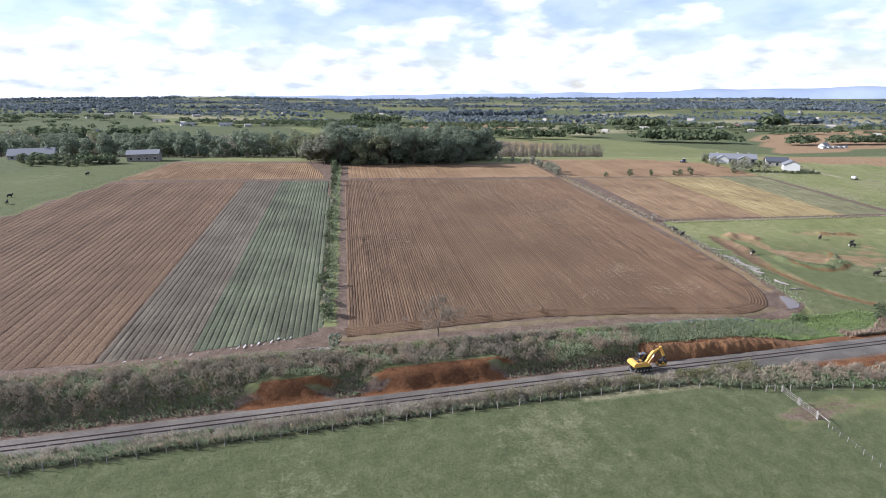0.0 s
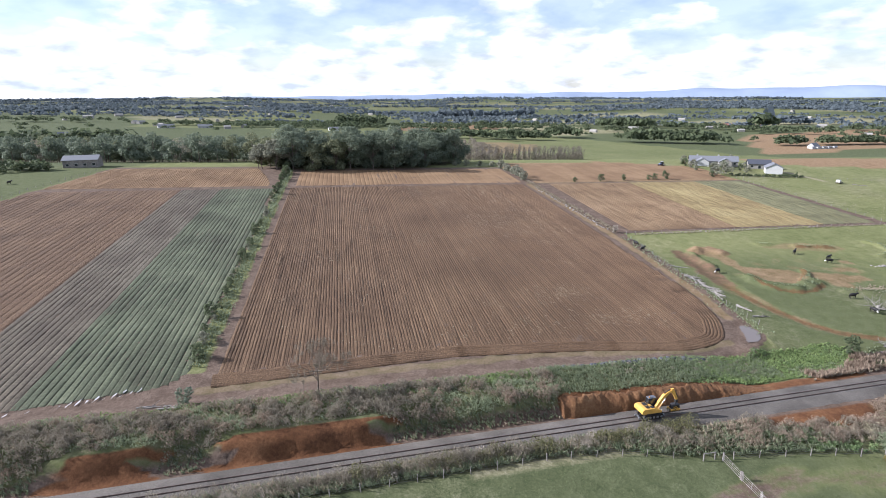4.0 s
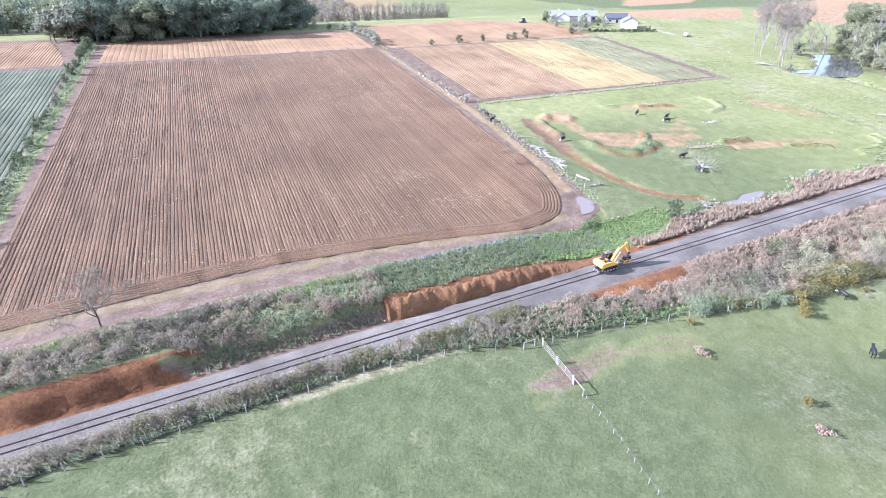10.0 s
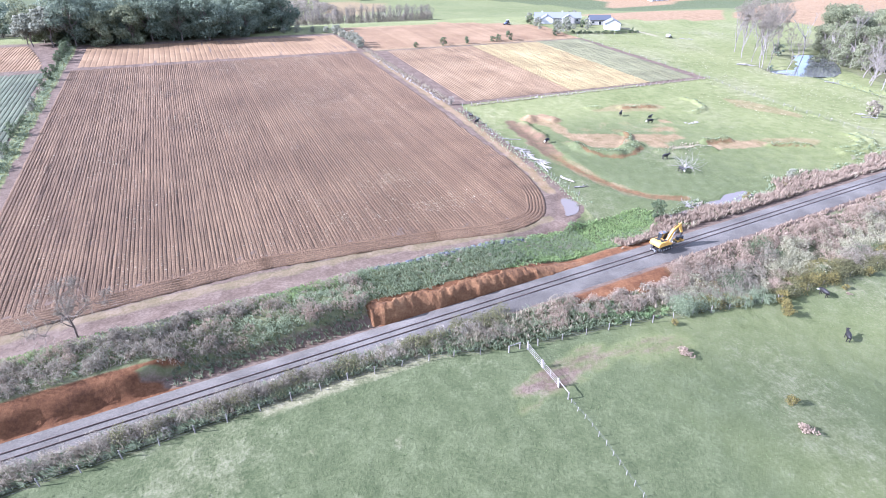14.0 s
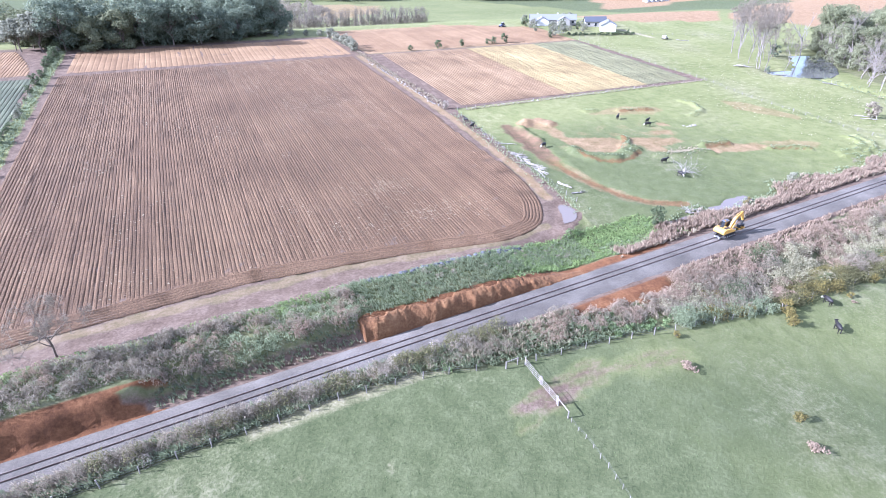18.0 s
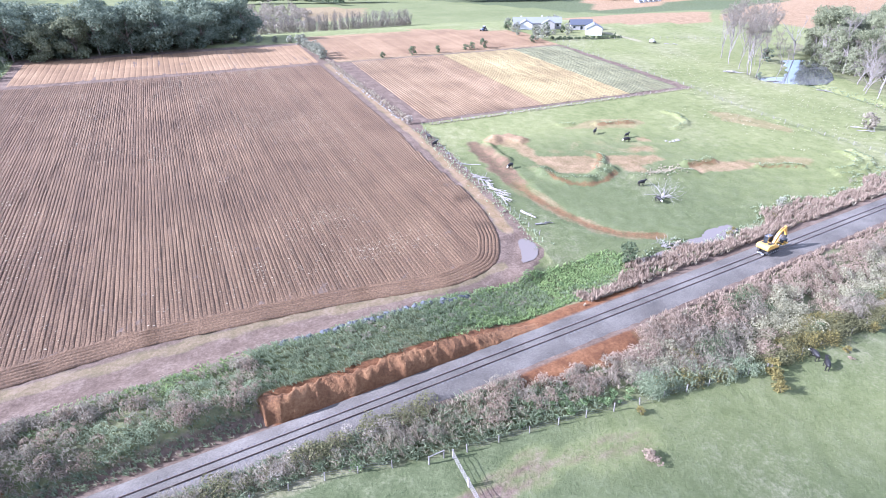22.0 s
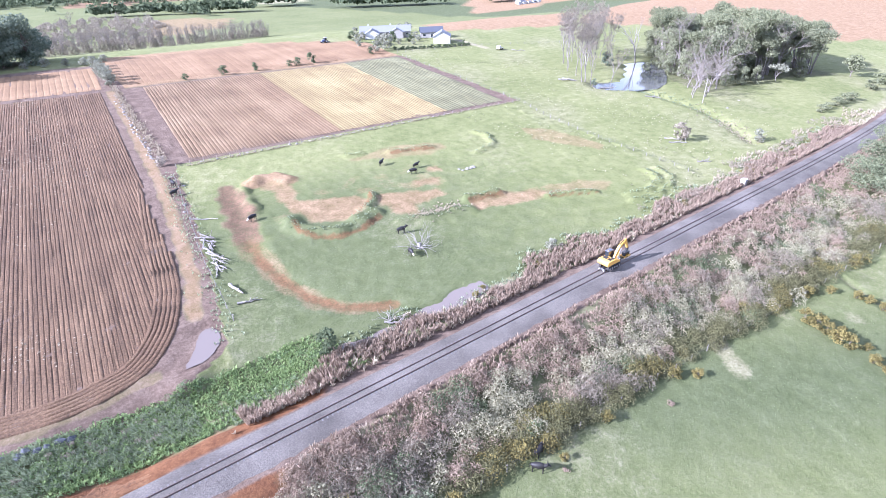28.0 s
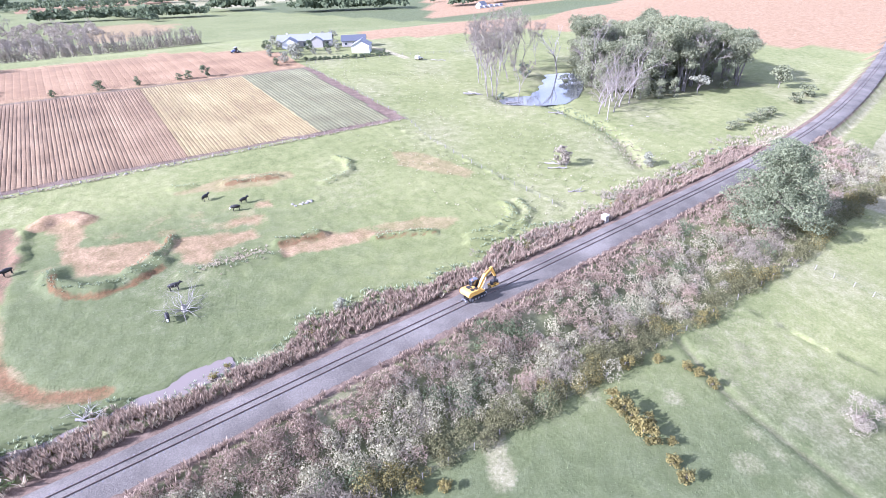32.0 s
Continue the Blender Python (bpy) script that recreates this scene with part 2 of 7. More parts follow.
def mix_of(tree, fac, a, b, blend="MIX"):
    m = tree.nodes.new("ShaderNodeMix")
    m.data_type, m.blend_type = "RGBA", blend
    for value, slot in ((fac, m.inputs["Factor"]), (a, m.inputs["A"]), (b, m.inputs["B"])):
        if hasattr(value, "links"):
            link(tree, value, slot)
        elif isinstance(value, tuple):
            slot.default_value = (*value, 1)
        else:
            slot.default_value = value
    return m.outputs["Result"]


def math_of(tree, op, a, b, clamp=False):
    m = tree.nodes.new("ShaderNodeMath")
    m.operation, m.use_clamp = op, clamp
    for k, value in enumerate((a, b)):
        if hasattr(value, "links"):
            link(tree, value, m.inputs[k])
        else:
            m.inputs[k].default_value = value
    return m.outputs[0]


def bump_of(tree, bsdf, height, strength, distance):
    b = tree.nodes.new("ShaderNodeBump")
    b.inputs["Strength"].default_value, b.inputs["Distance"].default_value = strength, distance
    link(tree, height, b.inputs["Height"])
    link(tree, b.outputs[0], bsdf.inputs["Normal"])


def place_of(tree, world_space=True):
    if world_space:
        return tree.nodes.new("ShaderNodeNewGeometry").outputs["Position"]
    return tree.nodes.new("ShaderNodeTexCoord").outputs["Object"]


def grained(name, dark, mid, light, broad, fine, rough=0.9, bump=0.3, dist=0.1, world_space=True, metal=0.0, share=0.5):
    """A surface that varies at two scales."""
    m, t, b = blank(name, rough)
    p = place_of(t, world_space)
    n1, n2 = noise_of(t, p, broad), noise_of(t, p, fine, 6.0, 0.7)
    v = math_of(t, "ADD", math_of(t, "MULTIPLY", n1, share), math_of(t, "MULTIPLY", n2, 1 - share))
    one = t.nodes.new("ShaderNodeObjectInfo").outputs["Random"]
    v = math_of(t, "ADD", v, math_of(t, "MULTIPLY", math_of(t, "SUBTRACT", one, 0.5), 0.07))
    link(t, ramp_of(t, v, [(0.36, dark), (0.5, mid), (0.64, light)]), b.inputs["Base Color"])
    b.inputs["Metallic"].default_value = metal
    if bump:
        bump_of(t, b, n2, bump, dist)
    return m


def leafy(name, dark, light, rough=0.7, patch=0.35):
    """Foliage: every leaf clump its own shade, with drifts of tone through the plant."""
    m, t, b = blank(name, rough)
    g = t.nodes.new("ShaderNodeNewGeometry")
    n = noise_of(t, g.outputs["Position"], patch, 3.0)
    v = math_of(t, "ADD", math_of(t, "MULTIPLY", g.outputs["Random Per Island"], 0.55), math_of(t, "MULTIPLY", n, 0.6))
    info = t.nodes.new("ShaderNodeObjectInfo")
    v = math_of(t, "ADD", v, math_of(t, "MULTIPLY", info.outputs["Random"], 0.22))
    col = ramp_of(t, v, [(0.25, dark), (1.0, light)])
    link(t, col, b.inputs["Base Color"])
    b.inputs["Specular IOR Level"].default_value = 0.12
    tr = t.nodes.new("ShaderNodeBsdfTranslucent")
    half = t.nodes.new("ShaderNodeVectorMath")
    half.operation = "MULTIPLY_ADD"
    link(t, g.outputs["Normal"], half.inputs[0])
    half.inputs[1].default_value, half.inputs[2].default_value = (0.7, 0.7, 0.7), (0, 0, 0.3)
    unit = t.nodes.new("ShaderNodeVectorMath")
    unit.operation = "NORMALIZE"
    link(t, half.outputs[0], unit.inputs[0])
    link(t, unit.outputs[0], b.inputs["Normal"])
    link(t, col, tr.inputs["Color"])
    mx = t.nodes.new("ShaderNodeMixShader")
    mx.inputs[0].default_value = 0.36
    link(t, b.outputs[0], mx.inputs[1])
    link(t, tr.outputs[0], mx.inputs[2])
    link(t, mx.outputs[0], t.nodes["Material Output"].inputs["Surface"])
    return m


def painted(name, colour, rough=0.45, dirt=(0.12, 0.09, 0.06), amount=0.35, metal=0.0):
    """Paint with grime and scuffs."""
    m, t, b = blank(name, rough)
    p = place_of(t, False)
    n = noise_of(t, p, 1.7, 6.0, 0.65)
    f = math_of(t, "MULTIPLY", math_of(t, "SUBTRACT", n, 0.45, True), amount * 4, True)
    fine = noise_of(t, p, 14.0, 4.0)
    base = mix_of(t, math_of(t, "MULTIPLY", fine, 0.25), colour, tuple(c * 0.78 for c in colour))
    link(t, mix_of(t, f, base, dirt), b.inputs["Base Color"])
    b.inputs["Metallic"].default_value = metal
    b.inputs["Specular IOR Level"].default_value = 0.4
    return m


def ground_material():
    m, t, b = blank("ground_cover", 0.95)
    b.inputs["Specular IOR Level"].default_value = 0.08
    p = place_of(t)
    a = t.nodes.new("ShaderNodeAttribute")
    a.attribute_name = "cover"
    a2 = t.nodes.new("ShaderNodeAttribute")
    a2.attribute_name = "tone"
    s = t.nodes.new("ShaderNodeSeparateColor")
    link(t, a.outputs["Color"], s.inputs[0])
    s2 = t.nodes.new("ShaderNodeSeparateColor")
    link(t, a2.outputs["Color"], s2.inputs[0])
    broad, mid, fine = noise_of(t, p, 0.035, 4.0), noise_of(t, p, 0.4, 5.0), noise_of(t, p, 2.3, 6.0, 0.78)
    grain = math_of(t, "ADD", math_of(t, "MULTIPLY", mid, 0.55), math_of(t, "MULTIPLY", fine, 0.8))
    grain = math_of(t, "SUBTRACT", grain, 0.175)
    v = math_of(t, "ADD", math_of(t, "MULTIPLY", broad, 0.3), math_of(t, "MULTIPLY", grain, 0.7))
    grass = ramp_of(t, v, [(0.33, (0.098, 0.108, 0.040)), (0.45, (0.146, 0.156, 0.061)), (0.57, (0.195, 0.196, 0.085)), (0.7, (0.285, 0.262, 0.136))])
    # deep green of lush grass, also used to darken cloud-shaded pasture
    lush_shade = ramp_of(t, grain, [(0.3, (0.057, 0.069, 0.03)), (0.5, (0.088, 0.099, 0.046)), (0.7, (0.128, 0.138, 0.07))])
    straw = ramp_of(t, grain, [(0.34, (0.15, 0.14, 0.075)), (0.5, (0.24, 0.215, 0.125)), (0.66, (0.34, 0.295, 0.20))])
    soil = ramp_of(t, grain, [(0.33, (0.16, 0.1, 0.052)), (0.5, (0.233, 0.154, 0.086)), (0.67, (0.316, 0.22, 0.132))])
    clay = ramp_of(t, v, [(0.36, (0.077, 0.037, 0.02)), (0.5, (0.138, 0.064, 0.03)), (0.65, (0.205, 0.104, 0.05))])
    mud = ramp_of(t, grain, [(0.34, (0.085, 0.059, 0.043)), (0.5, (0.132, 0.094, 0.069)), (0.66, (0.19, 0.142, 0.107))])
    woods = ramp_of(t, grain, [(0.36, (0.07, 0.07, 0.036)), (0.64, (0.155, 0.14, 0.085))])
    ragged = math_of(t, "MULTIPLY", math_of(t, "SUBTRACT", grain, 0.5), 2.4)

    def edge(value):
        q = math_of(t, "ADD", value, math_of(t, "MULTIPLY", ragged, 0.18))
        return math_of(t, "MULTIPLY", math_of(t, "SUBTRACT", q, 0.26), 2.4, True)
    col = grass
    for fac, layer in ((s2.outputs[0], lush_shade), (s.outputs[2], straw), (s2.outputs[2], woods), (s.outputs[0], soil), (s2.outputs[1], mud), (s.outputs[1], clay)):
        col = mix_of(t, edge(fac), col, layer)
    link(t, col, b.inputs["Base Color"])
    bump_of(t, b, math_of(t, "ADD", fine, mid), 0.7, 0.18)
    return m


M_GROUND = ground_material()
M_SOIL = grained("ploughed_soil", (0.066, 0.0395, 0.0225), (0.126, 0.0755, 0.041), (0.202, 0.13, 0.073), 0.06, 3.4, bump=1.0, dist=0.3, share=0.27)
# Paler twin of M_SOIL: sunshine beyond the cloud shade, put into the colour.
M_SOIL_SUNLIT = grained("sunlit_ploughed_soil", (0.142, 0.084, 0.042), (0.204, 0.125, 0.063), (0.272, 0.178, 0.096), 0.06, 1.9, bump=0.8, dist=0.15)
M_SOIL_BEDS = grained("brown_bed_soil", (0.098, 0.061, 0.033), (0.16, 0.103, 0.055), (0.228, 0.155, 0.088), 0.06, 2.4, bump=0.8, dist=0.15)
M_CLAY = grained("raw_clay", (0.085, 0.042, 0.021), (0.152, 0.074, 0.032), (0.225, 0.122, 0.056), 0.22, 2.6, bump=1.0, dist=0.2)
M_CROP = grained("green_crop_bed", (0.05, 0.049, 0.029), (0.08, 0.088, 0.05), (0.125, 0.134, 0.078), 0.08, 2.2, bump=0.8, dist=0.12)
# Young crop on soil, with the edge of a cloud shadow in the colour.
M_CROP_SPARSE_SHADE = grained("shaded_sparse_crop_bed", (0.06, 0.045, 0.031), (0.1, 0.081, 0.055), (0.15, 0.125, 0.087), 0.08, 2.0, bump=0.8, dist=0.14)
M_CROP_YELLOW = grained("yellowing_crop_bed", (0.145, 0.102, 0.047), (0.205, 0.155, 0.07), (0.265, 0.213, 0.1), 0.06, 1.6, bump=0.8, dist=0.12)
M_CROP_DULL = grained("young_crop_bed", (0.09, 0.083, 0.042), (0.124, 0.117, 0.06), (0.168, 0.16, 0.086), 0.08, 2.0, bump=0.8, dist=0.12)
M_BALLAST = grained("ballast_stone", (0.064, 0.056, 0.047), (0.119, 0.104, 0.087), (0.197, 0.174, 0.148), 0.12, 5.5, bump=1.0, dist=0.12)
M_RAIL = grained("rusty_rail_steel", (0.075, 0.053, 0.044), (0.13, 0.093, 0.077), (0.19, 0.145, 0.12), 0.3, 6.0, rough=0.6, bump=0.1, dist=0.01)
M_SLEEPER = grained("weathered_sleeper", (0.085, 0.077, 0.074), (0.12, 0.108, 0.105), (0.16, 0.148, 0.142), 0.5, 7.0)
M_BARK = grained("bark", (0.08, 0.06, 0.045), (0.15, 0.12, 0.095), (0.25, 0.21, 0.175), 0.7, 7.0, world_space=False)
M_PALE_BARK = grained("pale_bark", (0.12, 0.1, 0.085), (0.2, 0.175, 0.15), (0.31, 0.28, 0.25), 0.7, 7.0, world_space=False)
M_TWIG = leafy("bare_twigs", (0.15, 0.127, 0.093), (0.335, 0.29, 0.215))
M_LEAF = leafy("evergreen_leaves", (0.072, 0.092, 0.066), (0.225, 0.255, 0.17))
M_LEAF_OLIVE = leafy("olive_leaves", (0.08, 0.09, 0.048), (0.255, 0.262, 0.15))
M_LEAF_GREY = leafy("grey_green_leaves", (0.13, 0.132, 0.09), (0.32, 0.315, 0.23))
M_LEAF_SOFT = leafy("soft_olive_leaves", (0.095, 0.105, 0.06), (0.27, 0.275, 0.165))
M_PINE = leafy("pine_needles", (0.085, 0.1, 0.057), (0.235, 0.252, 0.145))
M_HEDGE = leafy("hedge_leaves", (0.05, 0.066, 0.035), (0.15, 0.175, 0.09))
M_PALE_SHRUB = leafy("pale_seeding_shrub", (0.2, 0.17, 0.13), (0.44, 0.385, 0.31))
M_BROWN_FERN = leafy("dead_fern", (0.15, 0.108, 0.075), (0.36, 0.275, 0.2))
M_DRY_GRASS = leafy("dry_grass_blades", (0.19, 0.155, 0.1), (0.44, 0.375, 0.27))
M_GREEN_GRASS = leafy("long_green_grass", (0.12, 0.147, 0.08), (0.325, 0.36, 0.22))
M_WEED = leafy("broad_green_weeds", (0.095, 0.145, 0.048), (0.275, 0.345, 0.135))
M_LUSH_WEED = leafy("dark_green_weeds", (0.08, 0.122, 0.046), (0.235, 0.3, 0.135))
M_TURF = leafy("turf_blades", (0.075, 0.1, 0.038), (0.17, 0.2, 0.09))
M_OLIVE_SCRUB = leafy("olive_scrub_leaves", (0.055, 0.056, 0.025), (0.19, 0.178, 0.085))
M_SEED = leafy("whitish_seed_heads", (0.2, 0.186, 0.115), (0.42, 0.388, 0.25))
M_GORSE = leafy("gorse_in_flower", (0.062, 0.06, 0.025), (0.245, 0.2, 0.068))
# Distance haze is mixed into this leaf colour: bluer and paler than M_HEDGE.
M_HAZED_TREE = leafy("haze_tinted_trees", (0.1, 0.12, 0.127), (0.152, 0.176, 0.184), patch=0.01)
M_WHITE = painted("white_paint", (0.54, 0.53, 0.50), 0.55, amount=0.14)
M_GREY_WOOD = grained("grey_weathered_wood", (0.13, 0.115, 0.10), (0.24, 0.215, 0.19), (0.36, 0.33, 0.30), 0.8, 9.0, world_space=False)
M_LOG = grained("bleached_log", (0.14, 0.125, 0.105), (0.245, 0.222, 0.195), (0.36, 0.33, 0.297), 0.5, 4.0, world_space=False)
M_ROOF_GREY = painted("grey_iron_roof", (0.175, 0.178, 0.188), 0.7, amount=0.15)
M_ROOF_DARK = painted("dark_iron_roof", (0.07, 0.075, 0.09), 0.4, amount=0.15)
M_ROOF_RED = painted("red_iron_roof", (0.3, 0.13, 0.09), 0.5, amount=0.2)
M_CREAM = painted("cream_wall", (0.31, 0.29, 0.255), 0.7, amount=0.12)
M_BLUE_STONE = grained("blue_grey_stone", (0.05, 0.053, 0.057), (0.085, 0.088, 0.094), (0.135, 0.139, 0.146), 0.5, 4.0, world_space=False)
M_GLASSY, _t, _b = blank("window_glass", 0.08)
_b.inputs["Base Color"].default_value = (0.02, 0.025, 0.03, 1)
_b.inputs["Specular IOR Level"].default_value = 0.7
M_YELLOW = painted("yellow_machine_paint", (0.68, 0.38, 0.075), 0.4, amount=0.32)
M_BLACK = painted("black_steel", (0.025, 0.025, 0.027), 0.45, amount=0.25)
M_STEEL = painted("bright_steel", (0.45, 0.45, 0.46), 0.3, metal=0.8, amount=0.15)
M_WIRE = painted("dull_wire", (0.12, 0.118, 0.115), 0.7)
M_RUBBER = painted("rubber", (0.018, 0.018, 0.018), 0.8)
M_HIDE_BLACK = painted("black_hide", (0.014, 0.012, 0.011), 0.6, dirt=(0.05, 0.035, 0.025), amount=0.15)
M_HIDE_WHITE = painted("white_hide", (0.68, 0.65, 0.6), 0.7, amount=0.15)
M_CONCRETE = grained("concrete", (0.3, 0.29, 0.27), (0.42, 0.41, 0.38), (0.55, 0.53, 0.5), 0.5, 6.0, world_space=False)
M_WATER, _t, _b = blank("still_water", 0.05)
_b.inputs["Base Color"].default_value = (0.10, 0.10, 0.095, 1)
_b.inputs["Specular IOR Level"].default_value = 0.45
bump_of(_t, _b, noise_of(_t, place_of(_t), 1.2), 0.06, 0.05)
M_MUDDY, _t, _b = blank("muddy_water", 0.13)
_b.inputs["Base Color"].default_value = (0.15, 0.122, 0.103, 1)
_b.inputs["Specular IOR Level"].default_value = 0.4
bump_of(_t, _b, noise_of(_t, place_of(_t), 2.0), 0.05, 0.04)

M_PALE_STRIP = grained("pale_furrow_end", (0.4, 0.38, 0.37), (0.5, 0.48, 0.47), (0.6, 0.58, 0.57), 0.5, 4.0, rough=0.3, bump=0.1, dist=0.02)

# ---- mesh helpers ----
rng = np.random.default_rng(7)


def mesh_of(name, verts, faces, material):
    """A mesh from arrays: faces of one size (an array) or a list of lists."""
    me = bpy.data.meshes.new(name)
    verts = np.asarray(verts, np.float32)
    if isinstance(faces, np.ndarray):
        n, k = faces.shape
        me.vertices.add(len(verts))
        me.vertices.foreach_set("co", verts.ravel())
        me.loops.add(n * k)
        me.loops.foreach_set("vertex_index", faces.ravel().astype(np.int32))
        me.polygons.add(n)
        me.polygons.foreach_set("loop_start", np.arange(0, n * k, k, dtype=np.int32))
        me.update(calc_edges=True)
    else:
        me.from_pydata([tuple(map(float, v)) for v in verts], [], faces)
        me.update()
    me.materials.append(material)
    return me


def shaded(me):
    me.polygons.foreach_set("use_smooth", np.ones(len(me.polygons), bool))
    return me


def part(name, bm, material, parent, label=""):
    """One mesh under a thing or under a part of it."""
    if isinstance(bm, bmesh.types.BMesh):
        me = bpy.data.meshes.new(name)
        bm.to_mesh(me)
        bm.free()
        me.materials.append(material)
    else:
        me = bm
    ob = new(name, me)
    ob.parent = parent
    return tagged(ob, label)


def thing(name, m, label, category, group="", kind=""):
    ob = new(name)
    ob.matrix_basis = m
    return tagged(ob, label, category, group, kind)


def box(bm, x0, x1, y0, y1, z0, z1, m=None, bevel=0.0):
    r = bmesh.ops.create_cube(bm, size=1.0)["verts"]
    for v in r:
        v.co = Vector(((x0 + x1) / 2 + v.co.x * (x1 - x0), (y0 + y1) / 2 + v.co.y * (y1 - y0), (z0 + z1) / 2 + v.co.z * (z1 - z0)))
    if bevel:
        es = list({e for v in r for e in v.link_edges})
        got = bmesh.ops.bevel(bm, geom=es, offset=bevel, segments=2, affect="EDGES", profile=0.6)
        r = list({v for f in got["faces"] for v in f.verts} | {v for v in r if v.is_valid})
    if m is not None:
        bmesh.ops.transform(bm, matrix=m, verts=r)
    return r


def rod(bm, a, b, r0, r1=None, sides=8):
    r1 = r0 if r1 is None else r1
    a, b = Vector(a), Vector(b)
    d = b - a
    got = bmesh.ops.create_cone(bm, cap_ends=True, segments=sides, radius1=r0, radius2=r1, depth=d.length)["verts"]
    bmesh.ops.transform(bm, matrix=Matrix.Translation((a + b) / 2) @ d.to_track_quat("Z", "Y").to_matrix().to_4x4(), verts=got)
    return got


def prism(bm, outline, x0, x1):
    """A side outline (y, z) drawn out along x."""
    lo = [bm.verts.new((x0, y, z)) for y, z in outline]
    hi = [bm.verts.new((x1, y, z)) for y, z in outline]
    n = len(outline)
    bm.faces.new(lo[::-1])
    bm.faces.new(hi)
    for i in range(n):
        bm.faces.new((lo[i], lo[(i + 1) % n], hi[(i + 1) % n], hi[i]))
    bmesh.ops.recalc_face_normals(bm, faces=bm.faces[:])
    return lo + hi


def h(x, y):
    return float(land(x, y))


# ---- ground ----
def lines(lo, hi, step, grow=1.13, end=4950.0):
    core = list(np.arange(lo, hi + 0.01, step))
    up, d = [core[-1]], step
    while up[-1] < end:
        d = min(d * grow, 160)
        up.append(up[-1] + d)
    dn, d = [core[0]], step
    while dn[-1] > -end:
        d = min(d * grow, 160)
        dn.append(dn[-1] - d)
    return np.array(dn[:0:-1] + core + up[1:])


def fence_y(x):
    return np.interp(x, [-120, -40, 10, 50, 62, 72, 104, 128, 160, 200, 250, 320], [66.5, 68.5, 71, 72.4, 71.4, 68.2, 64, 62.4, 61.2, 58.6, 57, 60])


def ground():
    gx = lines(-60, 110, 1.1)
    gx = np.unique(np.concatenate([gx[gx < 110], np.arange(110, 226, 0.72), lines(226, 330, 1.3)[lines(226, 330, 1.3) >= 226]]))
    gy = lines(40, 160, 0.85, 1.06)
    fine = np.arange(66.2, 97.5, 0.45)
    gy = np.unique(np.concatenate([gy[(gy < 66) | (gy > 97.6)], fine]))
    X, Y = np.meshgrid(gx, gy)
    Z = land(X, Y)
    near = 1 - smooth(250, 500, np.hypot(X - 120, Y - 90))
    ripple = np.random.default_rng(3).normal(0, 1, X.shape)
    Z = Z + near * 0.05 * ripple * (np.abs(Y - rail_y(X)) > 3.4)
    ny, nx = X.shape
    d = Y - rail_y(X)
    f = fresh_cut(X + np.where(X < 45, 1.0, 0.15) * (2.2 * np.sin(d * 1.9 + 0.4 * X) + 1.1 * np.sin(d * 4.3)))
    bite0 = 0.7 * np.sin(X * 0.8 + Y) + 0.5 * np.sin(X * 1.9)
    clay = smooth(0.25, 0.7, f) * smooth(2.3, 2.8, d) * (1 - smooth(5.3, 6.1, d)) * (X < 106)
    clay = np.maximum(clay, 0.45 * smooth(2.6, 3.0, d) * (1 - smooth(3.4, 4.4, d)) * (X < 110) * smooth(57, 58, X))
    clay = np.maximum(clay, 0.8 * smooth(84, 90, X) * (1 - smooth(106, 113, X)) * smooth(-8.8, -7.2, d + bite0) * (1 - smooth(-4.6, -3.6, d)))
    clay = np.maximum(clay, smooth(96, 100, X) * (1 - smooth(116, 120, X)) * smooth(2.8, 3.3, d) * (1 - smooth(4.9, 5.8, d)))
    bite = 0.8 * np.sin(X * 0.9 + 2 * np.sin(Y * 0.5)) + 0.5 * np.sin(X * 2.3 + Y)
    clay = np.maximum(clay, 0.52 * smooth(82, 88, X) * (1 - smooth(112, 119, X)) * smooth(2.6, 3.0, d) * (1 - smooth(5.8, 7.6, d + bite + 2.5 * smooth(100, 117, X))))
    soil = np.zeros_like(X)
    wob = 0.5 * np.sin(X * 0.83 + 1.7 * np.sin(Y * 0.47)) + 0.5 * np.sin(Y * 0.91 + 1.9 * np.sin(X * 0.39 + 1)) + 0.35 * np.sin(X * 2.1 + Y * 1.3) * np.sin(Y * 1.9 - X)
    for k, pts in enumerate(DIRT):
        sd = along(X, Y, pts + pts[:1]) * np.where(inside(X, Y, pts) > 0, 1, -1)
        soil = np.maximum(soil, (0.6 if k not in (0, 4, 5, 7) else 0.47) * smooth(-1.9, 0.8, sd + 0.7 * wob))
    soil = np.maximum(soil, 0.66 * (1 - smooth(2.2, 3.6, along(X, Y, BERM_H) + 0.5 * wob)))
    worn = 0.34 * np.exp(-((X - 150) / 42) ** 2 - ((Y - 133) / 17) ** 2) * (0.8 + 0.5 * wob)
    soil = np.maximum(soil, worn * (X > 114))
    for pts, off, w in SCARS:
        q = along(X, Y - off, pts)
        clay = np.maximum(clay, 0.56 * (1 - smooth(0.3 * w, 1.4 * w, q + 0.22 * wob)))
    clay = np.maximum(clay, 0.5 * (1 - smooth(0.7, 1.9, along(X, Y, TRAIL[2:]) + 0.35 * wob)))
    trod = np.zeros_like(X)
    for gx_, gy_, gr, gk in ((74, 61.3, 4.6, 0.7), (70.5, 61.5, 2.6, 0.7), (80, 62.6, 4.5, 0.55), (69, 58.6, 1.8, 0.6), (92, 60.5, 5, 0.42), (86, 62, 3, 0.45)):
        trod = np.maximum(trod, gk * (1 - smooth(0.35 * gr, 1.1 * gr, np.hypot((X - gx_) * 0.7, (Y - gy_) * 1.5) + 0.8 * wob)))
    soil = np.maximum(soil, inside(X, Y, [(125, 257), (240, 257), (246, 296), (200, 330), (125, 318)]))
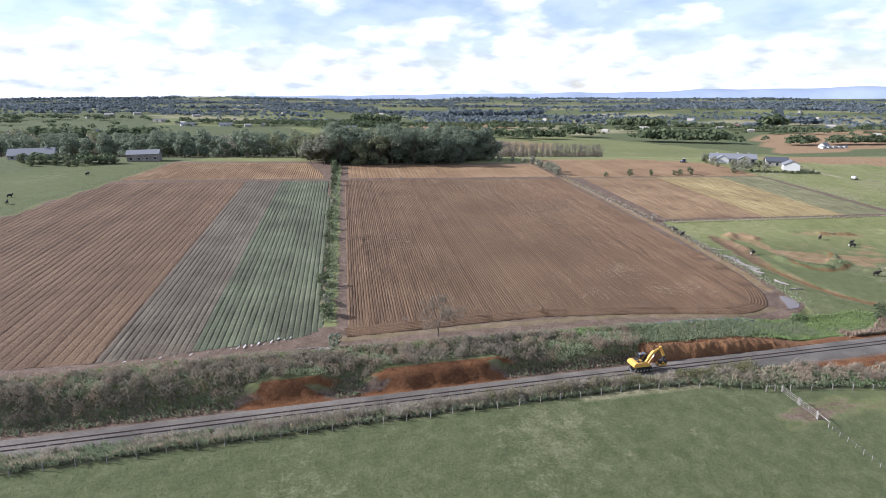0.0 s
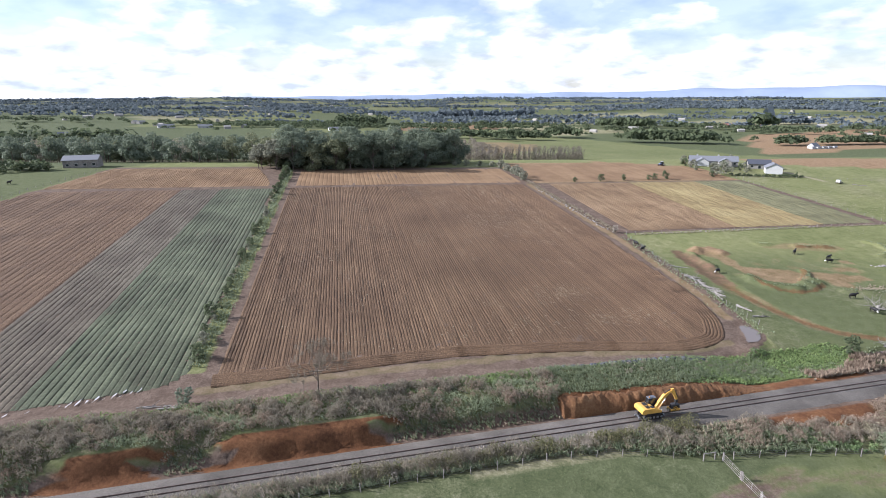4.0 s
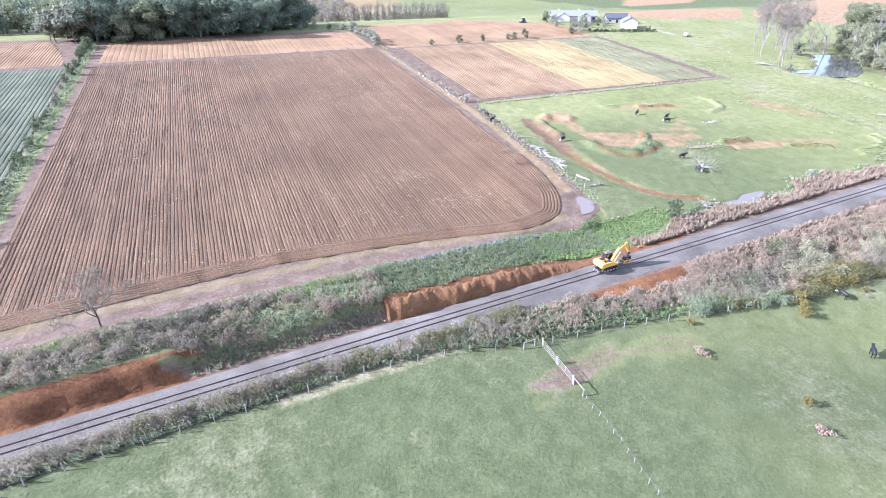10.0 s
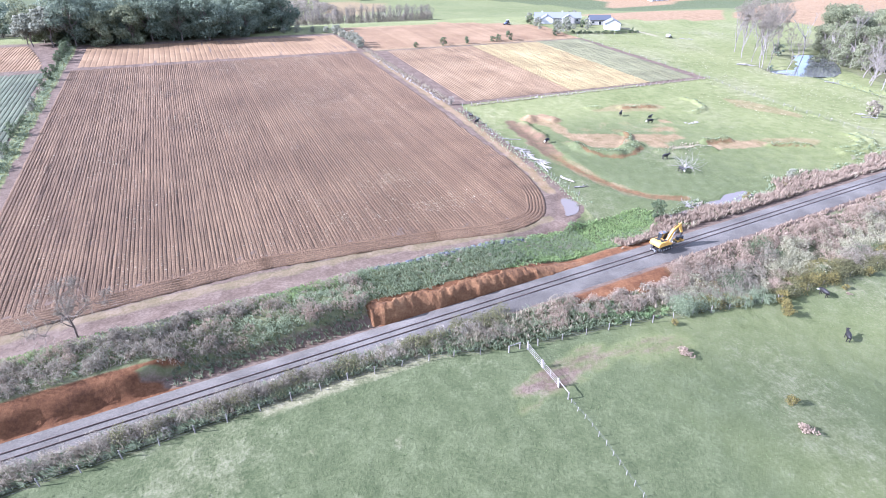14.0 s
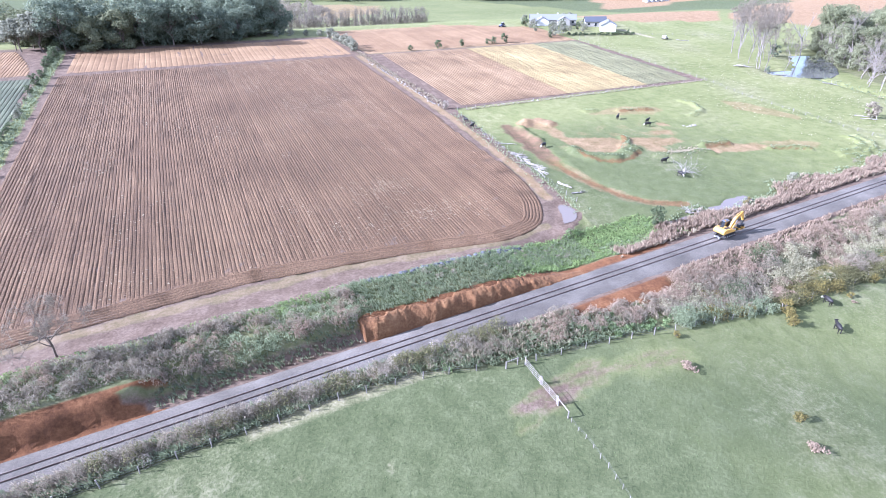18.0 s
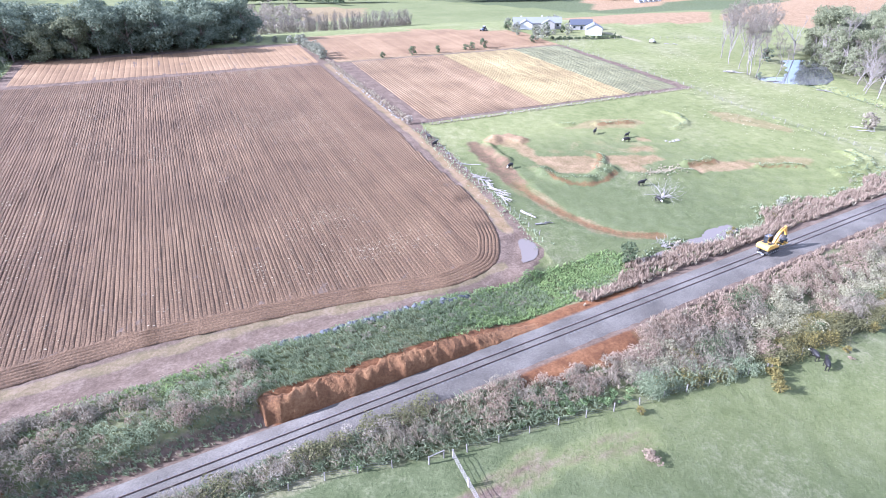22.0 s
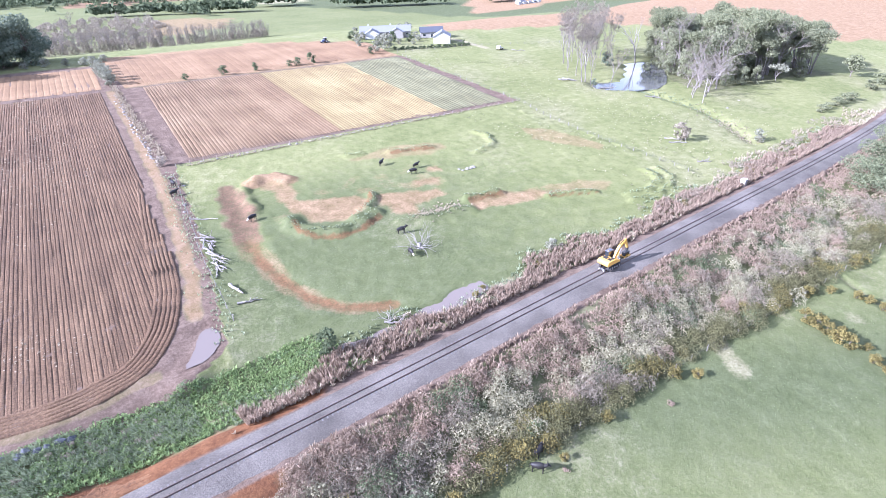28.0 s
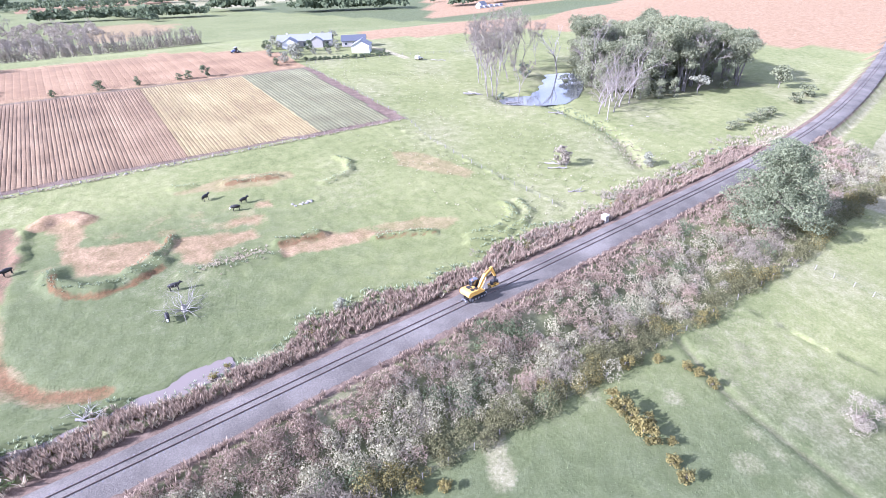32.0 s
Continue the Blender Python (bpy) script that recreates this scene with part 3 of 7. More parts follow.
    soil = np.maximum(soil, inside(X, Y, [(300, 306), (382, 284), (440, 330), (420, 400), (330, 372)]))
    soil = np.maximum(soil, inside(X, Y, [(478, 112), (492, 137), (477, 180), (440, 235), (400, 290), (470, 330), (700, 420), (1000, 520), (1000, 160), (560, 118)]))
    soil = np.maximum(soil, 0.55 * inside(X, Y, [(178, 500), (240, 524), (285, 625), (212, 662)]))
    soil = np.maximum(soil, inside(X, Y, [(470, 480), (760, 520), (980, 760), (640, 720)]))
    soil = np.maximum(soil, inside(X, Y, [(160, 900), (360, 980), (420, 1120), (180, 1080)]))
    # the fields' own ground, headlands and farm tracks
    mud = inside(X, Y, [(-125, 87), (-40, 89.8), (0, 91.6), (30, 92.2), (45, 92.6), (66, 93.0), (90, 92.0), (104, 94), (110.6, 98.6), (113.2, 112), (117.8, 140), (121.8, 172), (126.5, 256), (124, 300), (16, 300), (8, 312), (-70, 312), (-86, 246), (-98, 197), (-128, 100)])
    mud = np.maximum(mud, inside(X, Y, [(121.5, 172.8), (234.5, 171.2), (242, 259), (126.4, 259)]))
    lane = 0.75 * (1 - smooth(1.0, 2.0, along(X, Y, [(108.6, 108), (111.6, 120), (114.2, 140), (116.4, 162), (117.8, 188), (119.6, 215), (121.4, 255)]) + 0.3 * wob))
    lane = np.maximum(lane, 0.6 * (1 - smooth(0.9, 1.9, along(X, Y, [(2, 98.5), (30, 99.6), (60, 100.0), (88, 96.8), (101, 98.2)]) + 0.3 * wob)))
    lane = np.maximum(lane, 0.7 * (1 - smooth(1.2, 2.2, np.abs(Y - 257) + 0.3 * wob)) * (X > 10) * (X < 119))
    mud = mud * smooth(1.2, 2.2, np.abs(X - (0.5 + 0.058 * (Y - 106))) + 0.4 * wob + 9 * (Y < 104))
    bare = mud.copy()
    soil = np.where(lane > 0.01, np.maximum(soil, bare), soil)
    mud = mud * (1 - 0.85 * lane)
    mud = np.maximum(mud, 0.75 * smooth(1.0, 1.6, np.abs(d)) * (1 - smooth(4.2, 5.6, np.abs(d))))
    mud = np.maximum(mud, 1.1 * trod * (0.85 + 0.3 * np.sin(Y * 3.1 + 0.8 * X)))
    top = DIRT[0]
    trail_in = smooth(-1.6, 0.9, along(X, Y, top + top[:1]) * np.where(inside(X, Y, top) > 0, 1, -1) + 0.8 * wob)
    mud = np.maximum(mud, 0.6 * trail_in * smooth(116, 130, Y))
    clay = np.maximum(clay, 0.42 * smooth(-1.6, 0.9, along(X, Y, top + top[:1]) * np.where(inside(X, Y, top) > 0, 1, -1) + 0.8 * wob) * smooth(112, 128, Y))
    straw = 0.2 + 0.16 * (np.sin(X / 17 + Y / 23) * np.sin(X / 9 - Y / 13)) * near
    straw = straw + 0.1 * smooth(180, 240, X) * near + 0.4 * (1 - smooth(0.8, 2.4, along(X, Y, [(168.8, 55.4), (172.4, 61)]) + 0.5 * wob))
    for px, py, pr in ((36, 63, 1.3), (43, 64, 1.4), (40, 58, 1.5), (52, 61, 0.9), (24, 66, 1.2), (46, 56.5, 1.6), (197.5, 50.6, 2.6), (202.4, 45, 1.6), (189, 58.6, 3), (199.4, 41.2, 2), (199.6, 37.8, 2.4), (191, 50.5, 1.6), (194.5, 39.5, 3), (197.3, 33.5, 2.4)):
        straw = np.maximum(straw, 0.44 * (1 - smooth(0.3 * pr, 1.3 * pr, np.hypot(X - px, Y - py) + 0.5 * wob)))
    verge = np.maximum(smooth(-9, -7, d) * (1 - smooth(-3.5, -3, d)), smooth(3, 3.5, d) * (1 - smooth(8, 10, d)) * (X > 105))
    straw = np.maximum(straw * 0.9, 0.55 * verge * (X > 40))
    # the southern pasture is painted deeper green westward in place of cloud shade
    lush_shade = np.maximum(0.8 * (1 - smooth(70, 125, X)), 0.56 + 0.1 * np.sin(X / 13 + Y / 7) - 0.34 * smooth(205, 245, X)) * (Y < 78) * (1 - smooth(250, 330, X))
    lush_shade = np.maximum(lush_shade, 0.5 * smooth(4, 6, d) * (1 - smooth(15, 18, d)) * (X < 118))
    # the paddock's darker west is partly cloud shade put into the colour
    lush_shade = np.maximum(lush_shade, (0.6 - 0.36 * smooth(140, 215, X + 7 * wob)) * (X > 110) * (X < 262) * (Y > 88) * (1 - smooth(125, 180, Y)))
    lush_shade = np.maximum(lush_shade, 0.6 * (1 - smooth(-95, -80, X - 0.12 * (Y - 100))) * (Y > 80) * (1 - smooth(380, 460, Y)))
    straw = np.maximum(straw, 0.75 * inside(X, Y, [(290, 61), (302, 65.5), (330, 72), (420, 86), (420, 10), (294, 10)]))
    lush_shade = lush_shade * (1 - inside(X, Y, [(290, 61), (302, 65.5), (330, 72), (420, 86), (420, 10), (294, 10)]))
    drive = 1 - smooth(1.3, 2.2, along(X, Y, [(288.9, 284), (289.5, 270), (288.2, 252)]))
    straw = np.maximum(straw, drive)
    out = smooth(300, 420, np.hypot(X - 120, Y - 90))
    cells = np.sin(np.floor((X + 0.25 * Y) / 190) * 12.99 + np.floor((Y - 0.2 * X) / 240) * 78.2) * 43758.5
    cells = cells - np.floor(cells)
    lush_shade = lush_shade + out * np.where(cells < 0.6, 0.95, 0.4)
    straw = straw * (1 - out) + out * np.where(cells > 0.86, 0.55, 0.22)
    wood = 0.9 * inside(X, Y, [(-2, 302), (72, 304), (92, 313), (105, 327), (108, 348), (90, 354), (0, 354)]) + 0.85 * (1 - smooth(12, 18, along(X, Y, [(-230, 470), (-90, 410), (0, 420)]) - 30))
    wood = np.maximum(wood, 0.5 * inside(X, Y, [(300, 140), (340, 140), (386, 125), (392, 150), (345, 186), (312, 168)]))
    wood = np.maximum(wood, 0.42 * smooth(1100, 2600, np.hypot(X, Y)) * np.where(cells > 0.3, 1, 0.5))
    damp = inside(X, Y, [(208, 58.5), (217, 56), (217, 40), (213, 22), (201, 22), (204, 45)])
    wood = np.maximum(wood, damp * (0.26 + 0.14 * wob))
    wood = np.maximum(wood, 0.5 * (1 - smooth(0.3, 0.9, along(X, Y, DITCH))))
    wood = np.maximum(wood, 0.6 * (np.abs(d) > 4) * (1 - smooth(4, 9, along(X, Y, [(60, 360), (120, 400), (150, 450)]))))
    wood = np.maximum(wood, (0.42 + 0.14 * wob) * smooth(3.6, 5, d) * (1 - smooth(14, 15.5, d)) * (X < 104))
    wood = np.maximum(wood, 0.4 * smooth(2, 3, -d) * (Y > fence_y(X)) * (X < 330))
    bare = np.maximum(bare, mud)
    cover = np.stack([soil * (1 - mud), clay, straw * (1 - bare), np.ones_like(X)], -1).reshape(-1, 4)
    tone_ = np.stack([lush_shade * (1 - bare), mud, wood, np.ones_like(X)], -1).reshape(-1, 4)
    idx = np.arange(nx * ny).reshape(ny, nx)
    faces = np.stack([idx[:-1, :-1], idx[:-1, 1:], idx[1:, 1:], idx[1:, :-1]], -1).reshape(-1, 4)
    me = shaded(mesh_of("ground", np.stack([X, Y, Z], -1).reshape(-1, 3), faces, M_GROUND))
    for name, data in (("cover", cover), ("tone", tone_)):
        at = me.attributes.new(name, "FLOAT_COLOR", "POINT")
        at.data.foreach_set("color", np.clip(data, 0, 1).astype(np.float32).ravel())
    tagged(new("ground", me), "rolling green pasture with bare red earth", "ground", kind="structure")


def inside(X, Y, poly):
    hit = np.zeros(np.shape(X), bool)
    for (ax, ay), (bx, by) in zip(poly, poly[1:] + poly[:1]):
        cross = ((ay > Y) != (by > Y)) & (X < (bx - ax) * (Y - ay) / (by - ay + 1e-12) + ax)
        hit ^= cross
    return hit.astype(float)


# ---- ploughed fields: ridges and furrows ----
SKEW = 0.057
FIELD = [(4.0, 102.8), (46, 105.5), (72, 103.1), (90, 100.0), (98.4, 101.9), (103.4, 108.2), (106.4, 120), (108.6, 138), (112.8, 163), (115.2, 205), (118.2, 255), (12.6, 255)]
WEST = [(-120, 96), (-36, 96), (-4, 100.5), (-1, 104), (6, 254), (-83, 254), (-98, 197)]
STRIP = [(14, 259), (120, 259), (121, 298), (60, 297), (18, 297)]
WEST_STRIP = [(-82, 259), (5, 259), (1, 284), (-4, 306), (-70, 308)]


def ridges(name, poly, spacing, height, material, label, x_range=None, skew=SKEW, step=2.6, lift=0.03, seed=1):
    """Long ridges of turned earth that follow the land inside a field's outline."""
    r = np.random.default_rng(seed)
    P = np.array(poly)
    ys = np.arange(P[:, 1].min(), P[:, 1].max() + step, step)
    u = P[:, 0] - skew * P[:, 1]
    prof = np.array([-0.5, -0.37, -0.24, 0.24, 0.37, 0.5]) * spacing
    high = np.array([0.0, 0.8, 1.0, 0.96, 0.74, 0.0]) * height
    field = thing(name, Matrix(), label, "field", kind="structure")
    for u0 in np.arange(u.min(), u.max(), spacing):
        xs = u0 + skew * ys
        if x_range and not x_range[0] <= u0 + skew * ys.mean() < x_range[1]:
            continue
        inn = inside(xs, ys, poly) > 0
        runs = np.flatnonzero(np.diff(np.concatenate([[0], inn.astype(int), [0]])))
        for a, b in zip(runs[::2], runs[1::2]):
            if b - a < 3:
                continue
            ends = []
            for k, j in ((a, a - 1), (b - 1, b)):
                lo, hi = ys[k], ys[min(max(j, 0), len(ys) - 1)]
                for _ in range(6):
                    mid = (lo + hi) / 2
                    lo, hi = (mid, hi) if inside(np.array([u0 + skew * mid]), np.array([mid]), poly)[0] > 0 else (lo, mid)
                ends.append(lo)
            yy = np.concatenate([[ends[0] - 0.02 + r.normal(0, 0.12)], ys[a + 1:b - 1], [ends[1] + 0.02]])
            xx = u0 + skew * yy
            X = xx[:, None] + prof + r.normal(0, 0.03, (b - a, 6))
            Y = np.repeat(yy[:, None], 6, 1) + r.normal(0, 0.1, (b - a, 6))
            Z = land(xx[:, None] + prof, Y) + lift + high * (1 + r.normal(0, 0.26, (b - a, 6)))
            Z[0, :], Z[-1, :] = Z[0, :] - high * 0.8, Z[-1, :] - high * 0.8
            i = np.arange((b - a) * 6).reshape(b - a, 6)
            F = np.stack([i[:-1, :-1], i[:-1, 1:], i[1:, 1:], i[1:, :-1]], -1).reshape(-1, 4)
            part("ridge", mesh_of("ridge", np.stack([X, Y, Z], -1).reshape(-1, 3), F, material), material, field)
    return field


def sweep(name, paths, profile, material, label="", category="", kind="", parent=None, jitter=0.0, z=None, lift=0.0):
    """A cross-section (offset, height) drawn along plan lines."""
    r = np.random.default_rng(11)
    V, F, n = [], [], 0
    prof = np.array(profile, float)
    k = len(prof)
    for pts in paths:
        P = np.array(pts, float)
        d = np.gradient(P, axis=0)
        d /= np.linalg.norm(d, axis=1)[:, None]
        N = np.stack([-d[:, 1], d[:, 0]], 1)
        X = P[:, 0, None] + N[:, 0, None] * prof[:, 0]
        Y = P[:, 1, None] + N[:, 1, None] * prof[:, 0]
        base = land(X, Y) if z is None else np.repeat(z(P[:, 0])[:, None], k, 1)
        Z = base + lift + prof[:, 1] * (1 + r.normal(0, jitter, X.shape) if jitter else 1)
        V.append(np.stack([X, Y, Z], -1).reshape(-1, 3))
        i = n + np.arange(len(P) * k).reshape(len(P), k)
        F.append(np.stack([i[:-1, :-1], i[1:, :-1], i[1:, 1:], i[:-1, 1:]], -1).reshape(-1, 4))
        n += len(P) * k
    me = mesh_of(name, np.concatenate(V), np.concatenate(F), material)
    ob = new(name, me)
    if parent is not None:
        ob.parent = parent
    return tagged(ob, label, category, kind=kind)


def resample(pts, step):
    P = np.array(pts, float)
    s = np.concatenate([[0], np.cumsum(np.linalg.norm(np.diff(P, axis=0), axis=1))])
    t = np.arange(0, s[-1], step)
    Q = np.stack([np.interp(t, s, P[:, 0]), np.interp(t, s, P[:, 1])], 1)
    for _ in range(3):
        Q[1:-1] = (Q[:-2] + 2 * Q[1:-1] + Q[2:]) / 4
    return Q


def fields():
    ridges("ploughed_field", FIELD, 0.62, 0.105, M_SOIL, "brown ploughed field in straight ridges", seed=1)
    head = [(3.6, 102), (46, 104.9), (72, 102.5), (90, 99.3), (99, 101), (103.6, 108.0), (106.6, 118), (108.0, 130), (110.2, 147), (113.4, 168)]
    rows = []
    for k in range(6):
        Q = resample(head, 1.5)
        Q = Q[:len(Q) - 5 * k]
        d = np.gradient(Q, axis=0)
        d /= np.linalg.norm(d, axis=1)[:, None]
        rows.append(Q + np.stack([d[:, 1], -d[:, 0]], 1) * (k * 0.66 - 0.75))
    head = thing("headland", Matrix(), "ploughed headland rows curving round the field", "field", kind="structure")
    for row in rows:
        sweep("ridge", [row], [(-0.34, 0), (-0.22, 0.14), (0.2, 0.14), (0.34, 0)], M_SOIL, parent=head, jitter=0.55, lift=0.03)
    ridges("western_field", WEST, 1.7, 0.12, M_SOIL, "brown bedded field with straight wheel furrows", (-140, -34), seed=2)
    ridges("sparse_crop_field", WEST, 1.15, 0.12, M_CROP_SPARSE_SHADE, "brown beds with a sparse young crop, darkened as by cloud shade", (-34, -20), seed=12)
    ridges("green_crop_field", WEST, 1.15, 0.14, M_CROP, "green vegetable crop in long straight beds", (-20, 20), seed=3)
    ridges("northern_strip", STRIP, 1.9, 0.07, M_SOIL_SUNLIT, "reddish ploughed strip below the wood", seed=4)
    ridges("north_western_strip", WEST_STRIP, 1.0, 0.16, M_SOIL_SUNLIT, "reddish ploughed strip beside the wood", seed=5)
    veg = [(126.6, 175), (230, 173.4), (238, 255), (132.2, 255)]
    ridges("brown_vegetable_beds", veg, 1.0, 0.15, M_SOIL_BEDS, "brown bare vegetable beds", (100, 171), seed=6, skew=0.07)
    ridges("yellow_vegetable_beds", veg, 1.0, 0.15, M_CROP_YELLOW, "yellowing vegetable beds", (171, 208.5), seed=7, skew=0.07)
    ridges("green_vegetable_beds", veg, 1.3, 0.2, M_CROP_DULL, "dull green young vegetable beds", (208.5, 262), seed=8, skew=0.07)
    ridges("upper_brown_field", [(128, 262), (238, 262), (243, 294), (205, 322), (128, 312)], 2.4, 0.05, M_SOIL_SUNLIT, "bare reddish field with faint rows", seed=9)


def clay_face():
    """The raw, crumbling face of the cutting, with slumps along its foot."""
    r = np.random.default_rng(58)
    x = np.arange(57.3, 103.6, 0.22)
    prof = np.array([(0, -0.15), (0.03, 0.1), (0.1, 0.25), (0.17, 0.4), (0.25, 0.54), (0.33, 0.67), (0.42, 0.78), (0.52, 0.88), (0.62, 0.95), (0.74, 1.0), (0.88, 1.02), (1.0, 0.98)])
    n, k = len(x), len(prof)
    taper = 1 - smooth(92, 103, x)
    top = 5.3 + 0.35 * np.sin(x * 0.7) + 0.3 * np.sin(x * 1.63 + 1) + 0.2 * np.sin(x * 3.9)
    foot = 2.85 + 0.12 * np.sin(x * 0.9) + 0.1 * np.sin(x * 2.7 + 2)
    d = foot[:, None] + (top - foot)[:, None] * prof[:, 0]
    low, high = rail_z(x) - 0.32, land(x, rail_y(x) + 5.6) + 0.05
    z = low[:, None] + (high - low)[:, None] * prof[:, 1]
    def rough(step_x, step_k):
        g = r.normal(0, 1, (n // step_x + 2, k // step_k + 2))
        a = np.array([np.interp(np.arange(n) / step_x, np.arange(g.shape[0]), c) for c in g.T])
        return np.array([np.interp(np.arange(k) / step_k, np.arange(a.shape[0]), c) for c in a.T])
    out = 0.2 * rough(14, 5) + 0.06 * rough(4, 2) + 0.03 * r.normal(0, 1, (n, k))
    # broad bites with overhanging ribs between them
    out = out + 0.3 * np.abs(np.sin(x * 0.33 + 0.6 * np.sin(x * 0.21)))[:, None] ** 3 * np.sin(np.pi * prof[:, 0]) ** 0.7
    out = np.clip(out, -0.35, 0.6) * np.sin(np.pi * np.clip(prof[:, 0] * 0.92 + 0.08, 0, 1)) ** 0.5
    d = d - 0.15 - out
    X = x[:, None] + 0.05 * r.normal(0, 1, (n, k))
    Y = rail_y(X) + d
    own = land(X, Y) + 0.05
    z = np.maximum(z + 0.05 * r.normal(0, 1, (n, k)), own)
    z = own - 0.12 + (z - own + 0.12) * taper[:, None]
    z[0], z[-1] = own[0] - 0.4, own[-1] - 0.4
    z[:, 0], z[:, -1] = own[:, 0] - 0.35, own[:, -1] - 0.25
    i = np.arange(n * k).reshape(n, k)
    F = np.stack([i[:-1, :-1], i[1:, :-1], i[1:, 1:], i[:-1, 1:]], -1).reshape(-1, 4)
    tagged(new("clay_cutting", mesh_of("clay_cutting", np.stack([X, Y, z], -1).reshape(-1, 3), F, M_CLAY)), "raw orange-brown clay face beside the railway", "bank", kind="structure")


# ---- railway ----
def railway():
    xs = np.arange(-260, 620, 2.0)
    line = np.stack([xs, rail_y(xs)], 1)
    sweep("ballast", [line[line[:, 0] < 66]], [(-3.0, -0.6), (-2.3, -0.2), (-1.75, -0.1), (-1.2, 0.0), (0, 0.01), (1.2, 0.0), (1.75, -0.1), (2.6, -0.2), (3.2, -0.6)], M_BALLAST, "grey crushed stone ballast in the cutting", "ballast", "structure", z=rail_z, lift=-0.1)
    line_all, line = line, line[line[:, 0] > 63]
    sweep("ballast", [line], [(-4.1, -0.55), (-3.3, -0.17), (-1.75, -0.1), (-1.2, 0.0), (0, 0.01), (1.2, 0.0), (1.75, -0.1), (2.6, -0.18), (3.2, -0.6)], M_BALLAST, "grey crushed stone ballast under the rails", "ballast", "structure", z=rail_z, lift=-0.1)
    line = line_all
    track = thing("railway_track", Matrix(), "single narrow-gauge railway track on grey ballast", "railway track", kind="structure")
    for s in (-0.57, 0.57):
        sweep("rail", [line], [(s - 0.06, -0.1), (s - 0.03, -0.02), (s - 0.03, 0.04), (s + 0.03, 0.04), (s + 0.03, -0.02), (s + 0.06, -0.1)], M_RAIL, parent=track, z=rail_z, lift=0.03)
    bm = bmesh.new()
    box(bm, -0.11, 0.11, -1.05, 1.05, -0.12, 0.005, bevel=0.015)
    me = bpy.data.meshes.new("sleeper")
    bm.to_mesh(me)
    bm.free()
    me.materials.append(M_SLEEPER)
    xs = np.arange(40, 220, 0.68)
    for x in xs[:290]:
        ob = new("sleeper", me)
        ob.parent = track
        a = math.atan2(float(rail_y(x + 1) - rail_y(x - 1)), 2)
        ob.matrix_basis = pose(float(x), float(rail_y(x)), float(rail_z(x)) - 0.1, 0, 0, math.degrees(a) + random.uniform(-1, 1))
    V, F = [], []
    corner = np.array([(-0.11, -1.05, 0.0), (0.11, -1.05, 0.0), (0.11, 1.05, 0.0), (-0.11, 1.05, 0.0), (-0.13, -1.07, -0.1), (0.13, -1.07, -0.1), (0.13, 1.07, -0.1), (-0.13, 1.07, -0.1)])
    quad = np.array([(0, 1, 2, 3), (0, 4, 5, 1), (1, 5, 6, 2), (2, 6, 7, 3), (3, 7, 4, 0)])
    rest = np.concatenate([np.arange(-80, 40, 0.68), np.arange(40 + 290 * 0.68, 520, 0.68)])
    for i, x in enumerate(rest):
        a = math.atan2(float(rail_y(x + 1) - rail_y(x - 1)), 2)
        c, s = math.cos(a), math.sin(a)
        V.append(np.stack([x + corner[:, 0] * c - corner[:, 1] * s, rail_y(x) + corner[:, 0] * s + corner[:, 1] * c, rail_z(x) - 0.1 + corner[:, 2]], 1))
        F.append(quad + 8 * i)
    ob = tagged(new("sleepers", mesh_of("sleepers", np.concatenate(V), np.concatenate(F), M_SLEEPER)), kind="stuff")
    ob.parent = track


ground()
fields()
clay_face()
railway()


def pool(name, pts, level, material, label, category):
    bm = bmesh.new()
    P = resample(pts + pts[:1], 0.8)
    bm.faces.new([bm.verts.new((float(x) + random.uniform(-0.15, 0.15), float(y) + random.uniform(-0.15, 0.15), level)) for x, y in P])
    bmesh.ops.recalc_face_normals(bm, faces=bm.faces[:])
    me = bpy.data.meshes.new(name)
    bm.to_mesh(me)
    bm.free()
    me.materials.append(material)
    for p in me.polygons:
        if p.normal.z < 0:
            me.flip_normals()
            break
    tagged(new(name, me), label, category, kind="structure")


pool("pond", [(273, 171), (282, 160), (290, 154), (301, 157), (312, 164), (322, 172), (333, 183), (331, 194), (320, 193), (306, 186), (296, 178), (284, 179)], POND_LEVEL, M_WATER, "still pond reflecting the sky", "pond")
pool("marsh_water", [(122, 91.5), (123, 87.6), (130, 86.6), (137, 86.9), (144, 87.4), (150.5, 88.2), (150.5, 92), (143, 91.6), (136, 91.2), (130, 91)], MARSH_LEVEL, M_MUDDY, "pale muddy ditch water beside the railway", "water")
pool("puddle", [(104.6, 97.3), (106.4, 97.0), (108.4, 97.8), (109.9, 99.6), (110.7, 101.6), (110.7, 103.6), (109.9, 105.0), (109.0, 104.9), (108.0, 103.4), (107.2, 101.6), (106.1, 99.6)], 1.2, M_MUDDY, "long shallow brown puddle on a farm track", "puddle")

